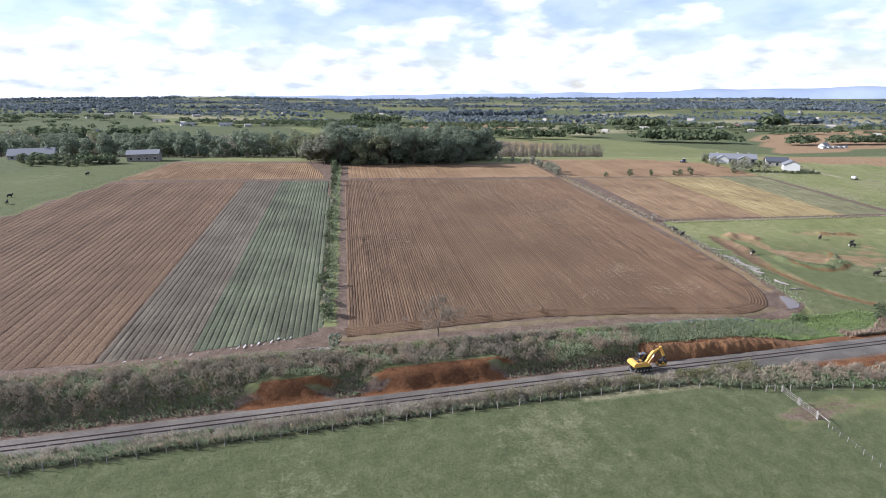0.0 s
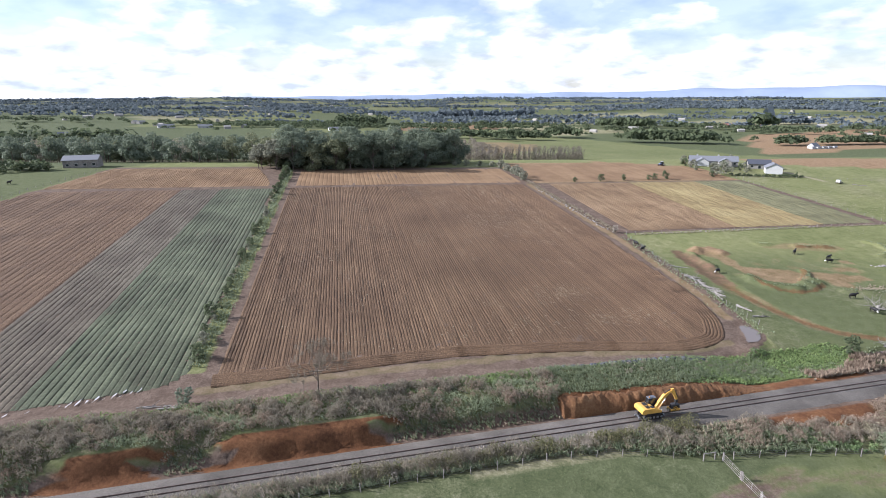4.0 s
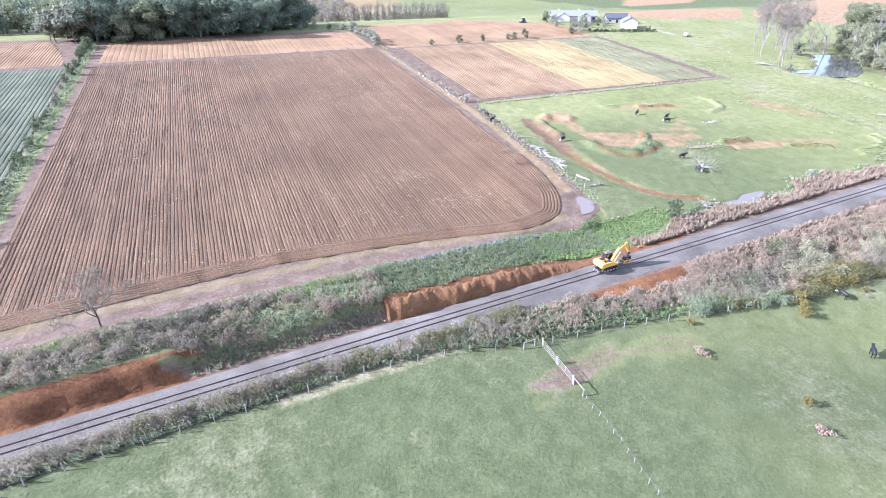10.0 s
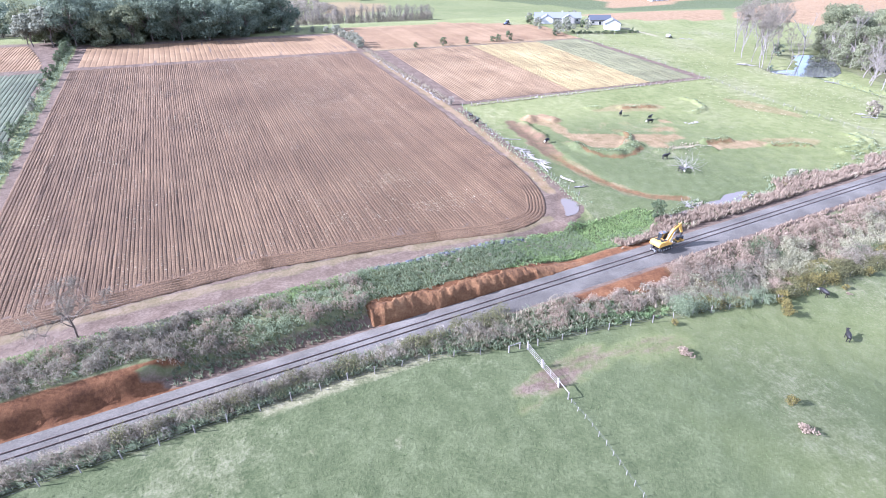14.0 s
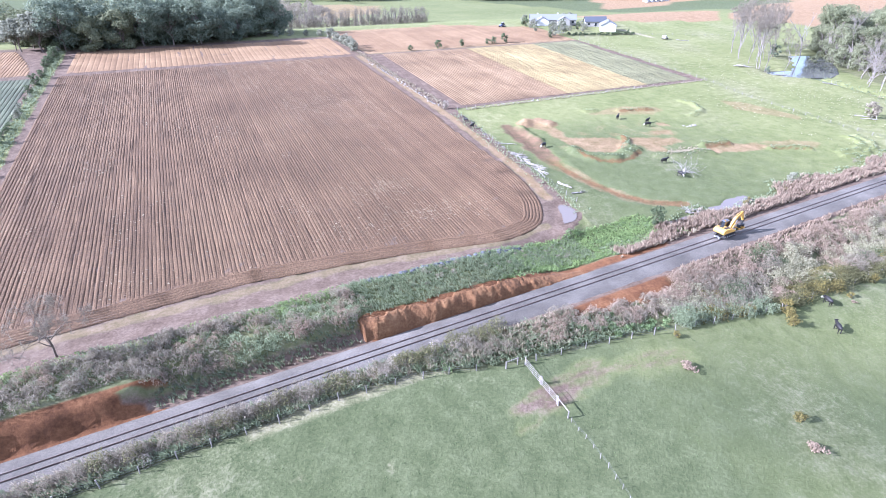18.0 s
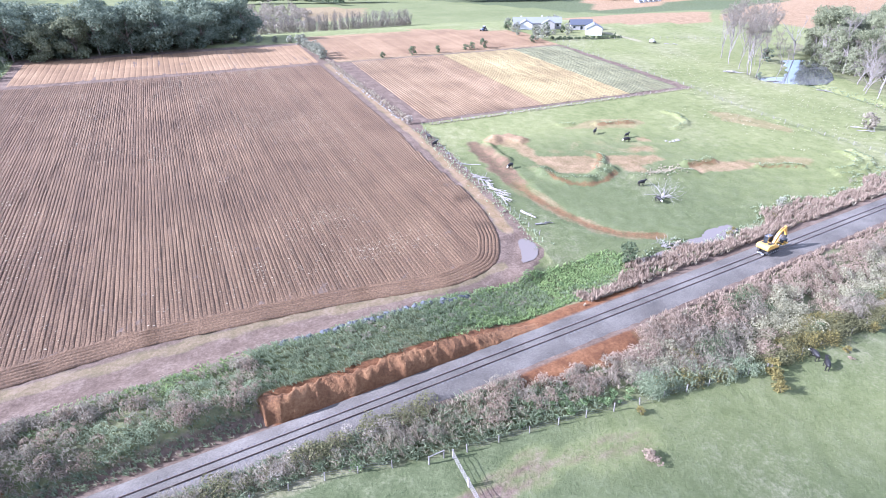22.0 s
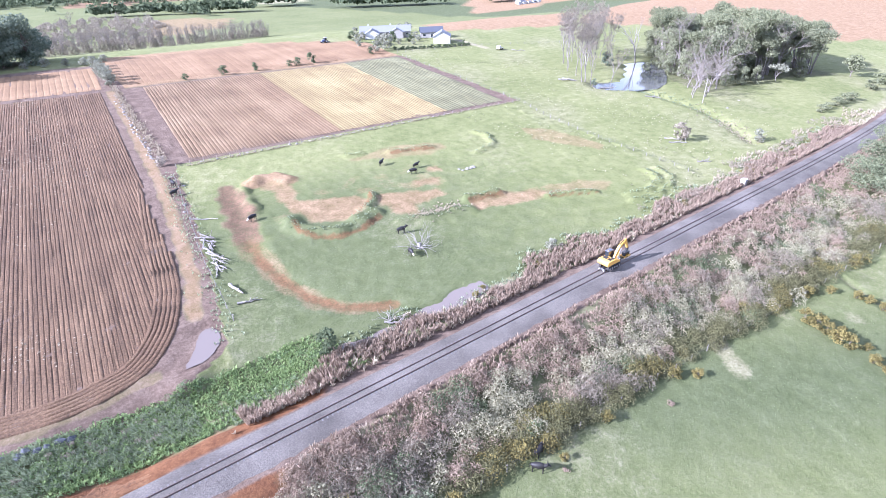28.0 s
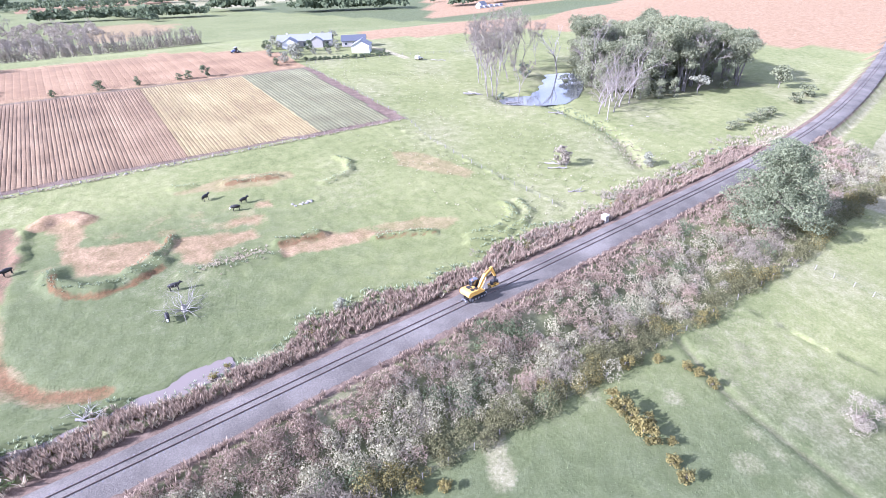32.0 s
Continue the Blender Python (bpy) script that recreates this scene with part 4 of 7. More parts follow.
# ---- plants ----


def quads_at(C, size, r, flat=0.0, slim=1.0, out=None, loose=0.5):
    """A leaf clump, one small tilted quad, at every place in C; out: the ways that the clumps face."""
    n = len(C)
    if out is None:
        a = r.normal(0, 1, (n, 3))
        a[:, 2] *= 1 - flat
    else:
        face = out + r.normal(0, loose, (n, 3))
        face /= np.linalg.norm(face, axis=1)[:, None] + 1e-9
        a = np.cross(face, r.normal(0, 1, (n, 3)))
    a /= np.linalg.norm(a, axis=1)[:, None] + 1e-9
    b = np.cross(a, r.normal(0, 1, (n, 3))) if out is None else np.cross(face, a)
    b /= np.linalg.norm(b, axis=1)[:, None] + 1e-9
    s = (np.asarray(size) * r.uniform(0.55, 1.3, n))[:, None]
    k = slim * r.uniform(0.45, 0.9, n)[:, None]
    V = np.stack([C - a * s, C - b * s * k, C + a * s * 0.8, C + b * s * k], 1).reshape(-1, 3)
    return V, np.arange(4 * n).reshape(n, 4)


def blob_leaves(blobs, n, size, r, hollow=0.6, loose=0.5):
    """Leaf clumps over the outer parts of lumpy balls (x, y, z, rx, ry, rz)."""
    B = np.array(blobs, float)
    w = (B[:, 3] * B[:, 4] + B[:, 3] * B[:, 5] + B[:, 4] * B[:, 5])
    pick = r.choice(len(B), n, p=w / w.sum())
    d = r.normal(0, 1, (n, 3))
    d[:, 2] += 0.25
    d /= np.linalg.norm(d, axis=1)[:, None]
    lump = 1 + 0.16 * np.sin(d[:, 0] * 7 + pick) * np.sin(d[:, 1] * 6 + 2 * pick) + 0.1 * np.sin(d[:, 2] * 11 + pick)
    P = B[pick, :3] + d * B[pick, 3:] * (hollow + (1.04 - hollow) * r.uniform(0, 1, n) ** 0.5)[:, None] * lump[:, None]
    face = d / B[pick, 3:]
    face /= np.linalg.norm(face, axis=1)[:, None]
    return quads_at(P, size, r, out=face, loose=loose)


def tubes(segs, sides=4):
    """Tapered pieces of stem from (place, place, radius, radius)."""
    S = np.array([(*a, *b, r0, r1) for a, b, r0, r1 in segs])
    A, B = S[:, 0:3], S[:, 3:6]
    d = B - A
    d /= np.linalg.norm(d, axis=1)[:, None] + 1e-9
    ref = np.where(np.abs(d[:, 2:3]) > 0.9, [[1.0, 0, 0]], [[0, 0, 1.0]])
    u = np.cross(d, ref)
    u /= np.linalg.norm(u, axis=1)[:, None]
    v = np.cross(d, u)
    rings = []
    for P, rad in ((A, S[:, 6]), (B, S[:, 7])):
        for k in range(sides):
            t = 2 * math.pi * k / sides
            rings.append(P + (u * math.cos(t) + v * math.sin(t)) * rad[:, None])
    V = np.stack(rings, 1)
    n = len(S)
    i = np.arange(n)[:, None] * 2 * sides
    F = np.concatenate([i + np.array([[k, (k + 1) % sides, sides + (k + 1) % sides, sides + k]]) for k in range(sides)])
    return V.reshape(-1, 3), F


def branching(r, base, way, length, radius, levels, fork=3, spread=0.6, rise=0.25, steps=3, out=None, tips=None):
    """Stem pieces of a bare tree, thinner at every fork."""
    p, d = np.array(base, float), np.array(way, float)
    for k in range(steps):
        d = d + r.normal(0, 0.13, 3) + np.array([0, 0, rise * 0.15])
        d /= np.linalg.norm(d)
        q = p + d * length / steps
        out.append((p, q, radius * (1 - 0.45 * k / steps), radius * (1 - 0.45 * (k + 1) / steps)))
        if levels > 0 and (k > 0 or steps == 1):
            for _ in range(fork - (k < steps - 1)):
                s = r.normal(0, 1, 3)
                s -= s.dot(d) * d
                s /= np.linalg.norm(s)
                w = d * (1 - spread * 0.5) + s * spread * r.uniform(0.6, 1.3) + np.array([0, 0, rise])
                branching(r, q, w / np.linalg.norm(w), length * r.uniform(0.5, 0.72), radius * 0.5, levels - 1, fork, spread, rise, 2, out, tips)
        p = q
    if tips is not None:
        tips.append(p)
    return out


def part_arrays(name, V, F, material, parent, label=""):
    return part(name, mesh_of(name, V, F, material), material, parent, label)


def leafy_tree(m, seed, tall, wide, material, label, group, bark=None, clear=0.25, n=1100, leaf=0.42, category="tree"):
    """A tapered trunk with limbs and an uneven crown of many leaf clumps."""
    r = np.random.default_rng(seed)
    t = thing("tree", m, label, category, group)
    segs = []
    top = np.array([r.normal(0, 0.3), r.normal(0, 0.3), tall * 0.8])
    knots = [np.array([0, 0, -0.6])] + [np.array([r.normal(0, 0.25), r.normal(0, 0.25), tall * f]) for f in (0.18, 0.38, 0.58)] + [top]
    for k in range(4):
        segs.append((knots[k], knots[k + 1], tall * 0.022 * (1 - 0.2 * k), tall * 0.022 * (0.8 - 0.2 * k)))
    blobs = [(top[0], top[1], tall * 0.82, wide * 0.24, wide * 0.24, tall * 0.17)]
    for k in range(13):
        a, f = r.uniform(0, 2 * math.pi), clear + 0.1 + (0.74 - clear) * ((k * 0.618) % 1.0)
        reach = wide * r.uniform(0.2, 0.42) * (1.12 - 0.55 * abs(f - 0.5) * 2)
        c = np.array([math.cos(a) * reach, math.sin(a) * reach, tall * f])
        j = knots[1 + k % 3]
        segs.append((j, c * 0.85 + j * 0.15, tall * 0.01, tall * 0.004))
        blobs.append((*c, wide * r.uniform(0.15, 0.25), wide * r.uniform(0.15, 0.25), tall * r.uniform(0.09, 0.15)))
    part_arrays("trunk", *tubes(segs, 5), bark or M_BARK, t)
    part_arrays("crown", *blob_leaves(blobs, n, leaf, r), material, t)
    return t


def bare_tree(m, seed, tall, label, group, bark=None, levels=3, spread=0.6, rise=0.25, twigs=700, slim=1.0, category="tree"):
    r = np.random.default_rng(seed)
    t = thing("bare_tree", m, label, category, group)
    tips, out = [], []
    branching(r, (0, 0, -0.5), (0, 0, 1), tall * 0.62, tall * 0.024 * slim, levels, 3, spread, rise, 4, out, tips)
    part_arrays("trunk", *tubes(out, 4), bark or M_PALE_BARK, t)
    if twigs:
        P = np.array(tips)
        pick = P[r.integers(0, len(P), twigs)]
        d = r.normal(0, 1, (twigs, 3)) + np.array([0, 0, 0.5])
        d /= np.linalg.norm(d, axis=1)[:, None]
        q = pick + d * r.uniform(0.4, 1.1, (twigs, 1)) * tall * 0.06
        part_arrays("brushwood", *tubes([(a, b, 0.026, 0.009) for a, b in zip(pick + r.normal(0, 0.25, pick.shape), q)], 3), M_TWIG, t)["kind"] = "stuff"
    return t


def put(x, y, turn=None, size=1.0, sink=0.0):
    turn = random.uniform(0, 360) if turn is None else turn
    return pose(x, y, h(x, y) - sink, 0, 0, turn) @ Matrix.Diagonal((size, size, size * random.uniform(0.9, 1.1), 1))


def scatter(poly, n, gap, r):
    P = np.array(poly)
    got = []
    for _ in range(n * 60):
        x, y = r.uniform(P[:, 0].min(), P[:, 0].max()), r.uniform(P[:, 1].min(), P[:, 1].max())
        if inside(np.array([x]), np.array([y]), poly)[0] and all((x - a) ** 2 + (y - b) ** 2 > gap * gap for a, b in got):
            got.append((x, y))
            if len(got) >= n:
                break
    return got


def stemmed_tree(m, seed, tall, wide, material, label, group, stems=4, low=0.3, n=5200):
    """A tree of several pale leaning stems under a high, flattish crown."""
    r = np.random.default_rng(seed)
    t = thing("tree", m, label, "tree", group)
    blobs = []
    for k in range(stems):
        segs = []
        a = 2 * math.pi * k / stems + r.normal(0, 0.4)
        p = np.array([0.5 * math.cos(a), 0.5 * math.sin(a), -0.5])
        for q, f in enumerate((0.22, 0.45, 0.66, 0.8)):
            reach = wide * 0.34 * f ** 1.3 * r.uniform(0.7, 1.2)
            c = np.array([math.cos(a + 0.25 * r.normal()) * reach, math.sin(a + 0.25 * r.normal()) * reach, tall * f])
            segs.append((p, c, tall * 0.015 * (1 - 0.2 * q), tall * 0.015 * (0.8 - 0.2 * q)))
            if q > 0:
                side = c + np.array([r.normal(0, wide * 0.12), r.normal(0, wide * 0.12), tall * 0.13])
                segs.append((c, side, tall * 0.006, tall * 0.003))
                if f > low:
                    blobs.append((*side, wide * r.uniform(0.13, 0.22), wide * r.uniform(0.13, 0.22), tall * r.uniform(0.07, 0.12)))
            p = c
        part_arrays("stem", *tubes(segs, 5), M_PALE_BARK, t, "pale bare leaning stem")
        blobs.append((p[0], p[1], tall * r.uniform(0.84, 0.93), wide * r.uniform(0.16, 0.24), wide * r.uniform(0.16, 0.24), tall * r.uniform(0.08, 0.12)))
    blobs.append((0, 0, tall * 0.92, wide * 0.22, wide * 0.22, tall * 0.1))
    part_arrays("crown", *blob_leaves(blobs, n, 0.27, r, 0.5, 0.7), material, t)
    return t


def woods():
    r = np.random.default_rng(21)
    kinds = [leafy_tree(put(*p), s, H, W, mt, lb, "trees of the wood behind the ploughed field", n=5600, clear=c, leaf=0.36)
             for p, s, H, W, mt, lb, c in (((6, 309), 1, 13, 13, M_LEAF_OLIVE, "olive-green tree at the edge of the wood", -0.02),
                                          ((30, 305), 2, 15, 14, M_LEAF, "dark evergreen tree with a dense rounded crown", -0.02),
                                          ((52, 308), 3, 17, 14, M_LEAF, "tall dark evergreen tree in the wood", 0.05),
                                          ((-2, 305), 4, 12.5, 9, M_LEAF_GREY, "grey-green tree with a pale trunk in the wood", 0.35))]
    for x, y in scatter([(-6, 302), (20, 299), (70, 302), (92, 311), (104, 325), (107, 344), (90, 352), (20, 352), (-4, 330)], 70, 7.4, r):
        k = 3 if x < 12 and y < 318 and r.uniform() < 0.6 else (0 if r.uniform() < 0.3 and x < 45 else (1 if r.uniform() < 0.55 else 2))
        copy_thing(kinds[k], put(x, y, size=r.uniform(0.8, 1.35)))
    # the woodland belt to the west, too far off to tell single trees
    places = scatter([(-300, 470), (-230, 425), (-150, 395), (-110, 370), (-76, 342), (-42, 348), (-12, 352), (24, 380), (56, 440), (40, 500), (-60, 480), (-180, 490), (-290, 540)], 260, 7.4, r)
    for part_of, material, label in ((0, M_LEAF, "dense dark trees of a woodland belt"), (1, M_LEAF_OLIVE, "olive-green trees of a woodland belt"), (2, M_TWIG, "leafless grey trees in a woodland belt")):
        V, F, stems, base = [], [], [], 0
        for k, (x, y) in enumerate(places):
            if (0, 0, 0, 0, 0, 0, 0, 1, 1, 2)[k % 10] != part_of:
                continue
            tall, wide, g = r.uniform(11, 17.5), r.uniform(8.5, 12.5), h(x, y)
            blobs = [(x, y, g + tall * 0.82, wide * 0.3, wide * 0.3, tall * 0.18)]
            for q in range(7):
                a, f = q * 2.4 + k, 0.24 + 0.48 * ((q * 0.618) % 1.0)
                blobs.append((x + math.cos(a) * wide * 0.3, y + math.sin(a) * wide * 0.3, g + tall * f, wide * 0.24, wide * 0.24, tall * 0.14))
            v, f = blob_leaves(blobs, 1250 if part_of < 2 else 420, 0.56 if part_of < 2 else 0.4, r)
            V.append(v)
            F.append(f + base)
            base += len(v)
            stems.append(((x, y, g - 0.5), (x, y, g + tall * 0.75), tall * 0.02, tall * 0.008))
        tagged(new("woodland_belt", mesh_of("woodland_belt", np.concatenate(V), np.concatenate(F), material)), label, "woods", kind="stuff")
        tagged(new("woodland_trunks", mesh_of("woodland_trunks", *tubes(stems, 5), M_BARK)), "bare grey trunks in a woodland belt", "woods", kind="stuff")
    # wood beyond the pond: tall pale stems, crowns high up
    near = "trees of the wood by the pond"
    right = [stemmed_tree(put(336, 146), 31, 17, 12, M_LEAF_SOFT, "olive-green tree with tall pale bare stems", near),
             stemmed_tree(put(354, 144), 32, 18, 12, M_LEAF_OLIVE, "dark green tree with pale leaning stems", near, 5),
             leafy_tree(put(344, 158), 38, 15, 11, M_LEAF_SOFT, "soft olive tree with leaves down to the grass", near, M_PALE_BARK, 0.0, 4200, 0.3),
             bare_tree(put(318, 146), 33, 15, "leafless grey tree at the edge of the wood", near, twigs=700)]
    for x, y in scatter([(316, 152), (328, 143), (348, 140), (368, 133), (379, 132), (390, 150), (393, 175), (380, 200), (352, 200), (333, 186), (318, 168)], 74, 5.2, r):
        k = r.choice([0, 1, 2, 3], p=[0.3, 0.24, 0.32, 0.14])
        copy_thing(right[k], put(x, y, size=r.uniform(0.85, 1.25)))
    for x, y, s in ((291, 139.5, 0.55), (294.5, 142, 0.6), (297, 138, 0.65), (300, 144, 0.7), (304, 141, 0.75), (308, 147, 0.8), (311, 142, 0.7), (314, 150, 0.85), (303, 149, 0.7)):
        copy_thing(right[3], put(x, y, size=s))
    for x, y, s in ((319, 143, 0.55), (326, 140, 0.45), (333, 138, 0.45), (362, 134, 0.5), (318, 158, 0.9), (319, 166, 1.0), (324, 173, 1.05), (331, 181, 1.0), (340, 190, 1.05)):
        copy_thing(right[2], put(x, y, size=s))
    leafy_tree(put(382, 122), 36, 9, 8, M_LEAF_OLIVE, "low spreading tree at the edge of the wood", near, M_PALE_BARK, 0.3, 900)
    leafy_tree(put(346, 136), 37, 7, 8, M_LEAF_GREY, "small umbrella-shaped tree on the grass", near, M_PALE_BARK, 0.5, 900)
    # bare poplars by the pond
    pop = bare_tree(put(276, 174), 41, 17, "tall slim leafless poplar by the pond", "bare trees by the pond", levels=3, spread=0.42, rise=0.5, twigs=1300, slim=0.4)
    pop2 = bare_tree(put(283, 170), 42, 14, "slim leafless tree by the pond", "bare trees by the pond", levels=3, spread=0.5, rise=0.4, twigs=1300, slim=0.4)
    for x, y in ((274.5, 177), (277.5, 178), (281, 186), (285, 194), (290, 198), (294, 205), (301, 206), (307, 204), (313, 203), (319, 205), (324, 214), (300, 194), (296, 189), (329, 206), (306, 214), (316, 216), (289, 188)):
        copy_thing(pop if r.uniform() < 0.6 else pop2, put(x, y, size=r.uniform(0.95, 1.35)))
    bare_tree(put(326, 190), 44, 16, "dead white tree with broken limbs", "", M_LOG, levels=2, spread=0.5, twigs=0)
    # row of slim bare trees behind the fields
    row = bare_tree(put(106, 372), 51, 11, "slim leafless tree in a shelter belt", "shelter belt trees", M_PALE_BARK, levels=2, spread=0.3, rise=0.6, twigs=260, slim=0.6)
    for k in range(110):
        u = (k + 0.5) / 110
        x, y = 104 + 145 * u + r.normal(0, 0.8), 372 + 76 * u + r.normal(0, 1.0)
        copy_thing(row, put(x, y, size=r.uniform(0.72, 0.9)))
    grey = bare_tree(put(130, 420), 53, 10, "grey leafless thicket tree", "grey thicket trees", levels=2, spread=0.6, twigs=700)
    for x, y in scatter([(100, 470), (178, 470), (205, 560), (215, 650), (150, 700), (96, 560)], 14, 16, r):
        copy_thing(grey, put(x, y, size=r.uniform(0.6, 1.0)))


def far_thickets():
    r = np.random.default_rng(23)
    C = np.array(scatter([(96, 462), (178, 466), (205, 560), (212, 650), (150, 700), (90, 560)], 130, 7, r))
    P = np.column_stack([C, land(C[:, 0], C[:, 1])])
    R = r.uniform(2.2, 4.6, len(P))
    canopy("grey_thicket", P, R, R * 0.9, 6, 0.9, M_TWIG, "grey-mauve leafless woodland thicket", 71, 0.5)
    u = np.linspace(0, 1, 120)
    C = np.stack([104 + 145 * u + r.normal(0, 1.0, 120), 372 + 76 * u + r.normal(0, 1.2, 120)], 1)
    P = np.column_stack([C, land(C[:, 0], C[:, 1])])
    R = r.uniform(1.3, 2.2, 120)
    canopy("shelter_belt_brush", P, R, R * r.uniform(2.2, 3.2, 120), 16, 0.5, M_TWIG, "bare brushwood of a dense shelter belt", 72, 0.4)


def singles():
    # hedge between the two fields
    bush = leafy_tree(put(0.2, 109), 61, 3.2, 2.7, M_HEDGE, "dark green hedge bush between the fields", "hedge between the fields", n=520, leaf=0.2, clear=0.0, category="hedge bush")
    olive = leafy_tree(put(0.6, 115), 62, 2.3, 2.3, M_LEAF_GREY, "grey-green hedge bush between the fields", "hedge between the fields", n=420, leaf=0.18, clear=0.0, category="hedge bush")
    r = np.random.default_rng(5)
    y = 112.0
    while y < 302:
        x = -0.8 + 0.058 * (y - 106) + r.normal(0, 0.35)
        big = r.uniform() < 0.22 or y > 270
        copy_thing(bush if r.uniform() < 0.6 else olive, put(x, y, size=r.uniform(0.8, 1.3) if big else r.uniform(0.3, 0.65)))
        y += r.uniform(1.7, 3.3) if y < 180 else r.uniform(2.2, 4.0)
    # bare tree on the bank
    bare_tree(put(20.6, 94.2), 71, 7.4, "leafless forked tree on the bank edge", "", M_BARK, levels=4, spread=0.85, rise=0.18, twigs=1500)
    # the big pine by the railway
    r = np.random.default_rng(9)
    t = thing("pine_tree", put(259, 67, 0, 1.35), "large spreading dark green pine beside the railway", "tree")
    segs, blobs = [((0, 0, -0.5), (0.3, 0, 5), 0.42, 0.34), ((0.3, 0, 5), (0, 0.2, 14), 0.34, 0.08)], []
    for k in range(26):
        f = 0.16 + 0.8 * k / 26
        a = k * 2.4
        reach = 8.2 * (1 - 0.72 * f) * r.uniform(0.6, 1.05)
        c = (math.cos(a) * reach, math.sin(a) * reach, 14.5 * f)
        segs.append(((0.2, 0, 14.5 * f - 0.6), c, 0.12, 0.04))
        blobs.append((*c, 2.5 - 1.1 * f, 2.5 - 1.1 * f, 1.5 - 0.4 * f))
        blobs.append((c[0] * 0.5, c[1] * 0.5, c[2] + 0.4, 1.9, 1.9, 1.3))
    part_arrays("trunk", *tubes(segs, 6), M_BARK, t)
    part_arrays("crown", *blob_leaves(blobs, 30000, 0.16, r, 0.5, 0.8), M_PINE, t)
    # shrubs and small trees that stand alone
    for x, y, s, mt, lb in ((121.5, 89.6, 1.25, M_HEDGE, "round dark bush in the paddock corner"), (146.9, 258.6, 0.9, M_HEDGE, "small dark shrub on the field edge"), (161.6, 259.5, 1.3, M_HEDGE, "dark shrub on the field edge"),
                            (174.6, 260.2, 1.05, M_HEDGE, "dark shrub on the field edge"), (189.4, 261, 0.95, M_HEDGE, "dark shrub on the field edge"), (193, 261.4, 1.2, M_HEDGE, "dark shrub on the field edge"),
                            (199.5, 262, 1.45, M_HEDGE, "dark shrub on the field edge"), (119.4, 173.5, 0.85, M_PALE_SHRUB, "pale grey bush on the field corner"), (1.2, 93.2, 0.9, M_LEAF, "small dark conifer on the bank"),
                            (245, 114.5, 1.7, M_TWIG, "grey leafless thorn bush on the grass"), (264, 101.5, 1.25, M_LEAF_GREY, "grey bush beside the railway"), (168, 91.8, 0.8, M_LEAF_GREY, "green bush in the grey scrub"),
                            (242, 304, 1.6, M_HEDGE, "garden shrub by the farmhouse"), (236, 270, 1.7, M_LEAF_GREY, "round garden tree by the farmhouse"), (258, 290, 1.7, M_HEDGE, "garden tree by the farmhouse"),
                            (231, 266, 1.2, M_HEDGE, "garden shrub by the farmhouse"), (247, 286, 1.2, M_LEAF_OLIVE, "garden shrub by the farmhouse"), (264, 284, 1.3, M_HEDGE, "garden shrub by the farmhouse"),
                            (286, 266, 0.7, M_HEDGE, "low hedge bush by the shed"), (279.5, 175.5, 1.0, M_LEAF, "small dark tree by the pond"), (317, 178, 1.5, M_LEAF_OLIVE, "green bush on the pond bank"), (308, 192, 1.9, M_LEAF, "dark bush on the pond bank")):
        leafy_tree(put(x, y), int(x * 7 + y), 3.0, 2.7, mt, lb, "", n=480, leaf=0.2, clear=0.0, category="bush").matrix_basis @= Matrix.Scale(s, 4)
    low = leafy_tree(put(246.3, 269.8), 83, 1.5, 2.4, M_HEDGE, "clipped garden hedge bush by the farmhouse", "garden hedge", n=300, leaf=0.2, clear=0.0, category="hedge bush")
    for k in range(1, 20):
        u = k / 19
        copy_thing(low, put(246.3 + 39.4 * u, 269.8 - 8.8 * u ** 0.7 + r.normal(0, 0.4), size=r.uniform(0.7, 1.15)))
    garden = leafy_tree(put(250.6, 317), 84, 4.6, 4.4, M_LEAF_GREY, "rounded garden shrub beside the farmhouse", "garden shrubs", n=520, leaf=0.28, clear=0.0, category="bush")
    for x, y, s in ((247.6, 303, 0.9), (246.7, 285, 1.1), (243.4, 272.5, 1.5), (252, 290, 0.8), (256, 281, 0.7), (270, 284, 0.7), (273, 291, 0.8), (276, 312, 1.1), (283, 314, 1.2), (240, 296, 0.8), (236, 286, 0.7), (262, 277, 0.6)):
        copy_thing(garden, put(x, y, size=s))
    scrub = leafy_tree(put(312, 104.6), 85, 2.6, 4.0, M_LEAF_OLIVE, "olive scrub bush beside the railway", "scrub bushes beside the railway", n=520, leaf=0.24, clear=0.0, category="bush")
    for x, y, s in ((318, 105.4, 0.9), (325, 105, 1.1), (332, 105.6, 1.2), (339, 105.4, 1.1), (364, 108, 1.3), (378, 109.6, 1.6)):
        copy_thing(scrub, put(x, y, size=s))
    hedge = leafy_tree(put(123, 268), 81, 3.0, 3.4, M_LEAF_GREY, "pale grey-green hedge bush beside the farm track", "hedge beside the farm track", n=500, leaf=0.22, clear=0.0, category="hedge bush")
    for x, y, s in ((122.9, 265.3, 1.5), (123.4, 272, 1.5), (123.2, 277, 1.6), (123.6, 282, 1.1), (123, 288, 1.25), (123.8, 294, 1.1), (122.8, 300, 1.3), (120, 306, 1.1), (114, 309, 0.9), (107, 312, 1.1), (100, 311, 0.9), (128, 312, 1.0)):
        copy_thing(hedge, put(x, y, size=s))
    farm = leafy_tree(put(-134, 305), 86, 3.4, 4.4, M_HEDGE, "dark shrub beside the western farmhouse", "shrubs round the western farm", n=520, leaf=0.3, clear=0.0, category="bush")
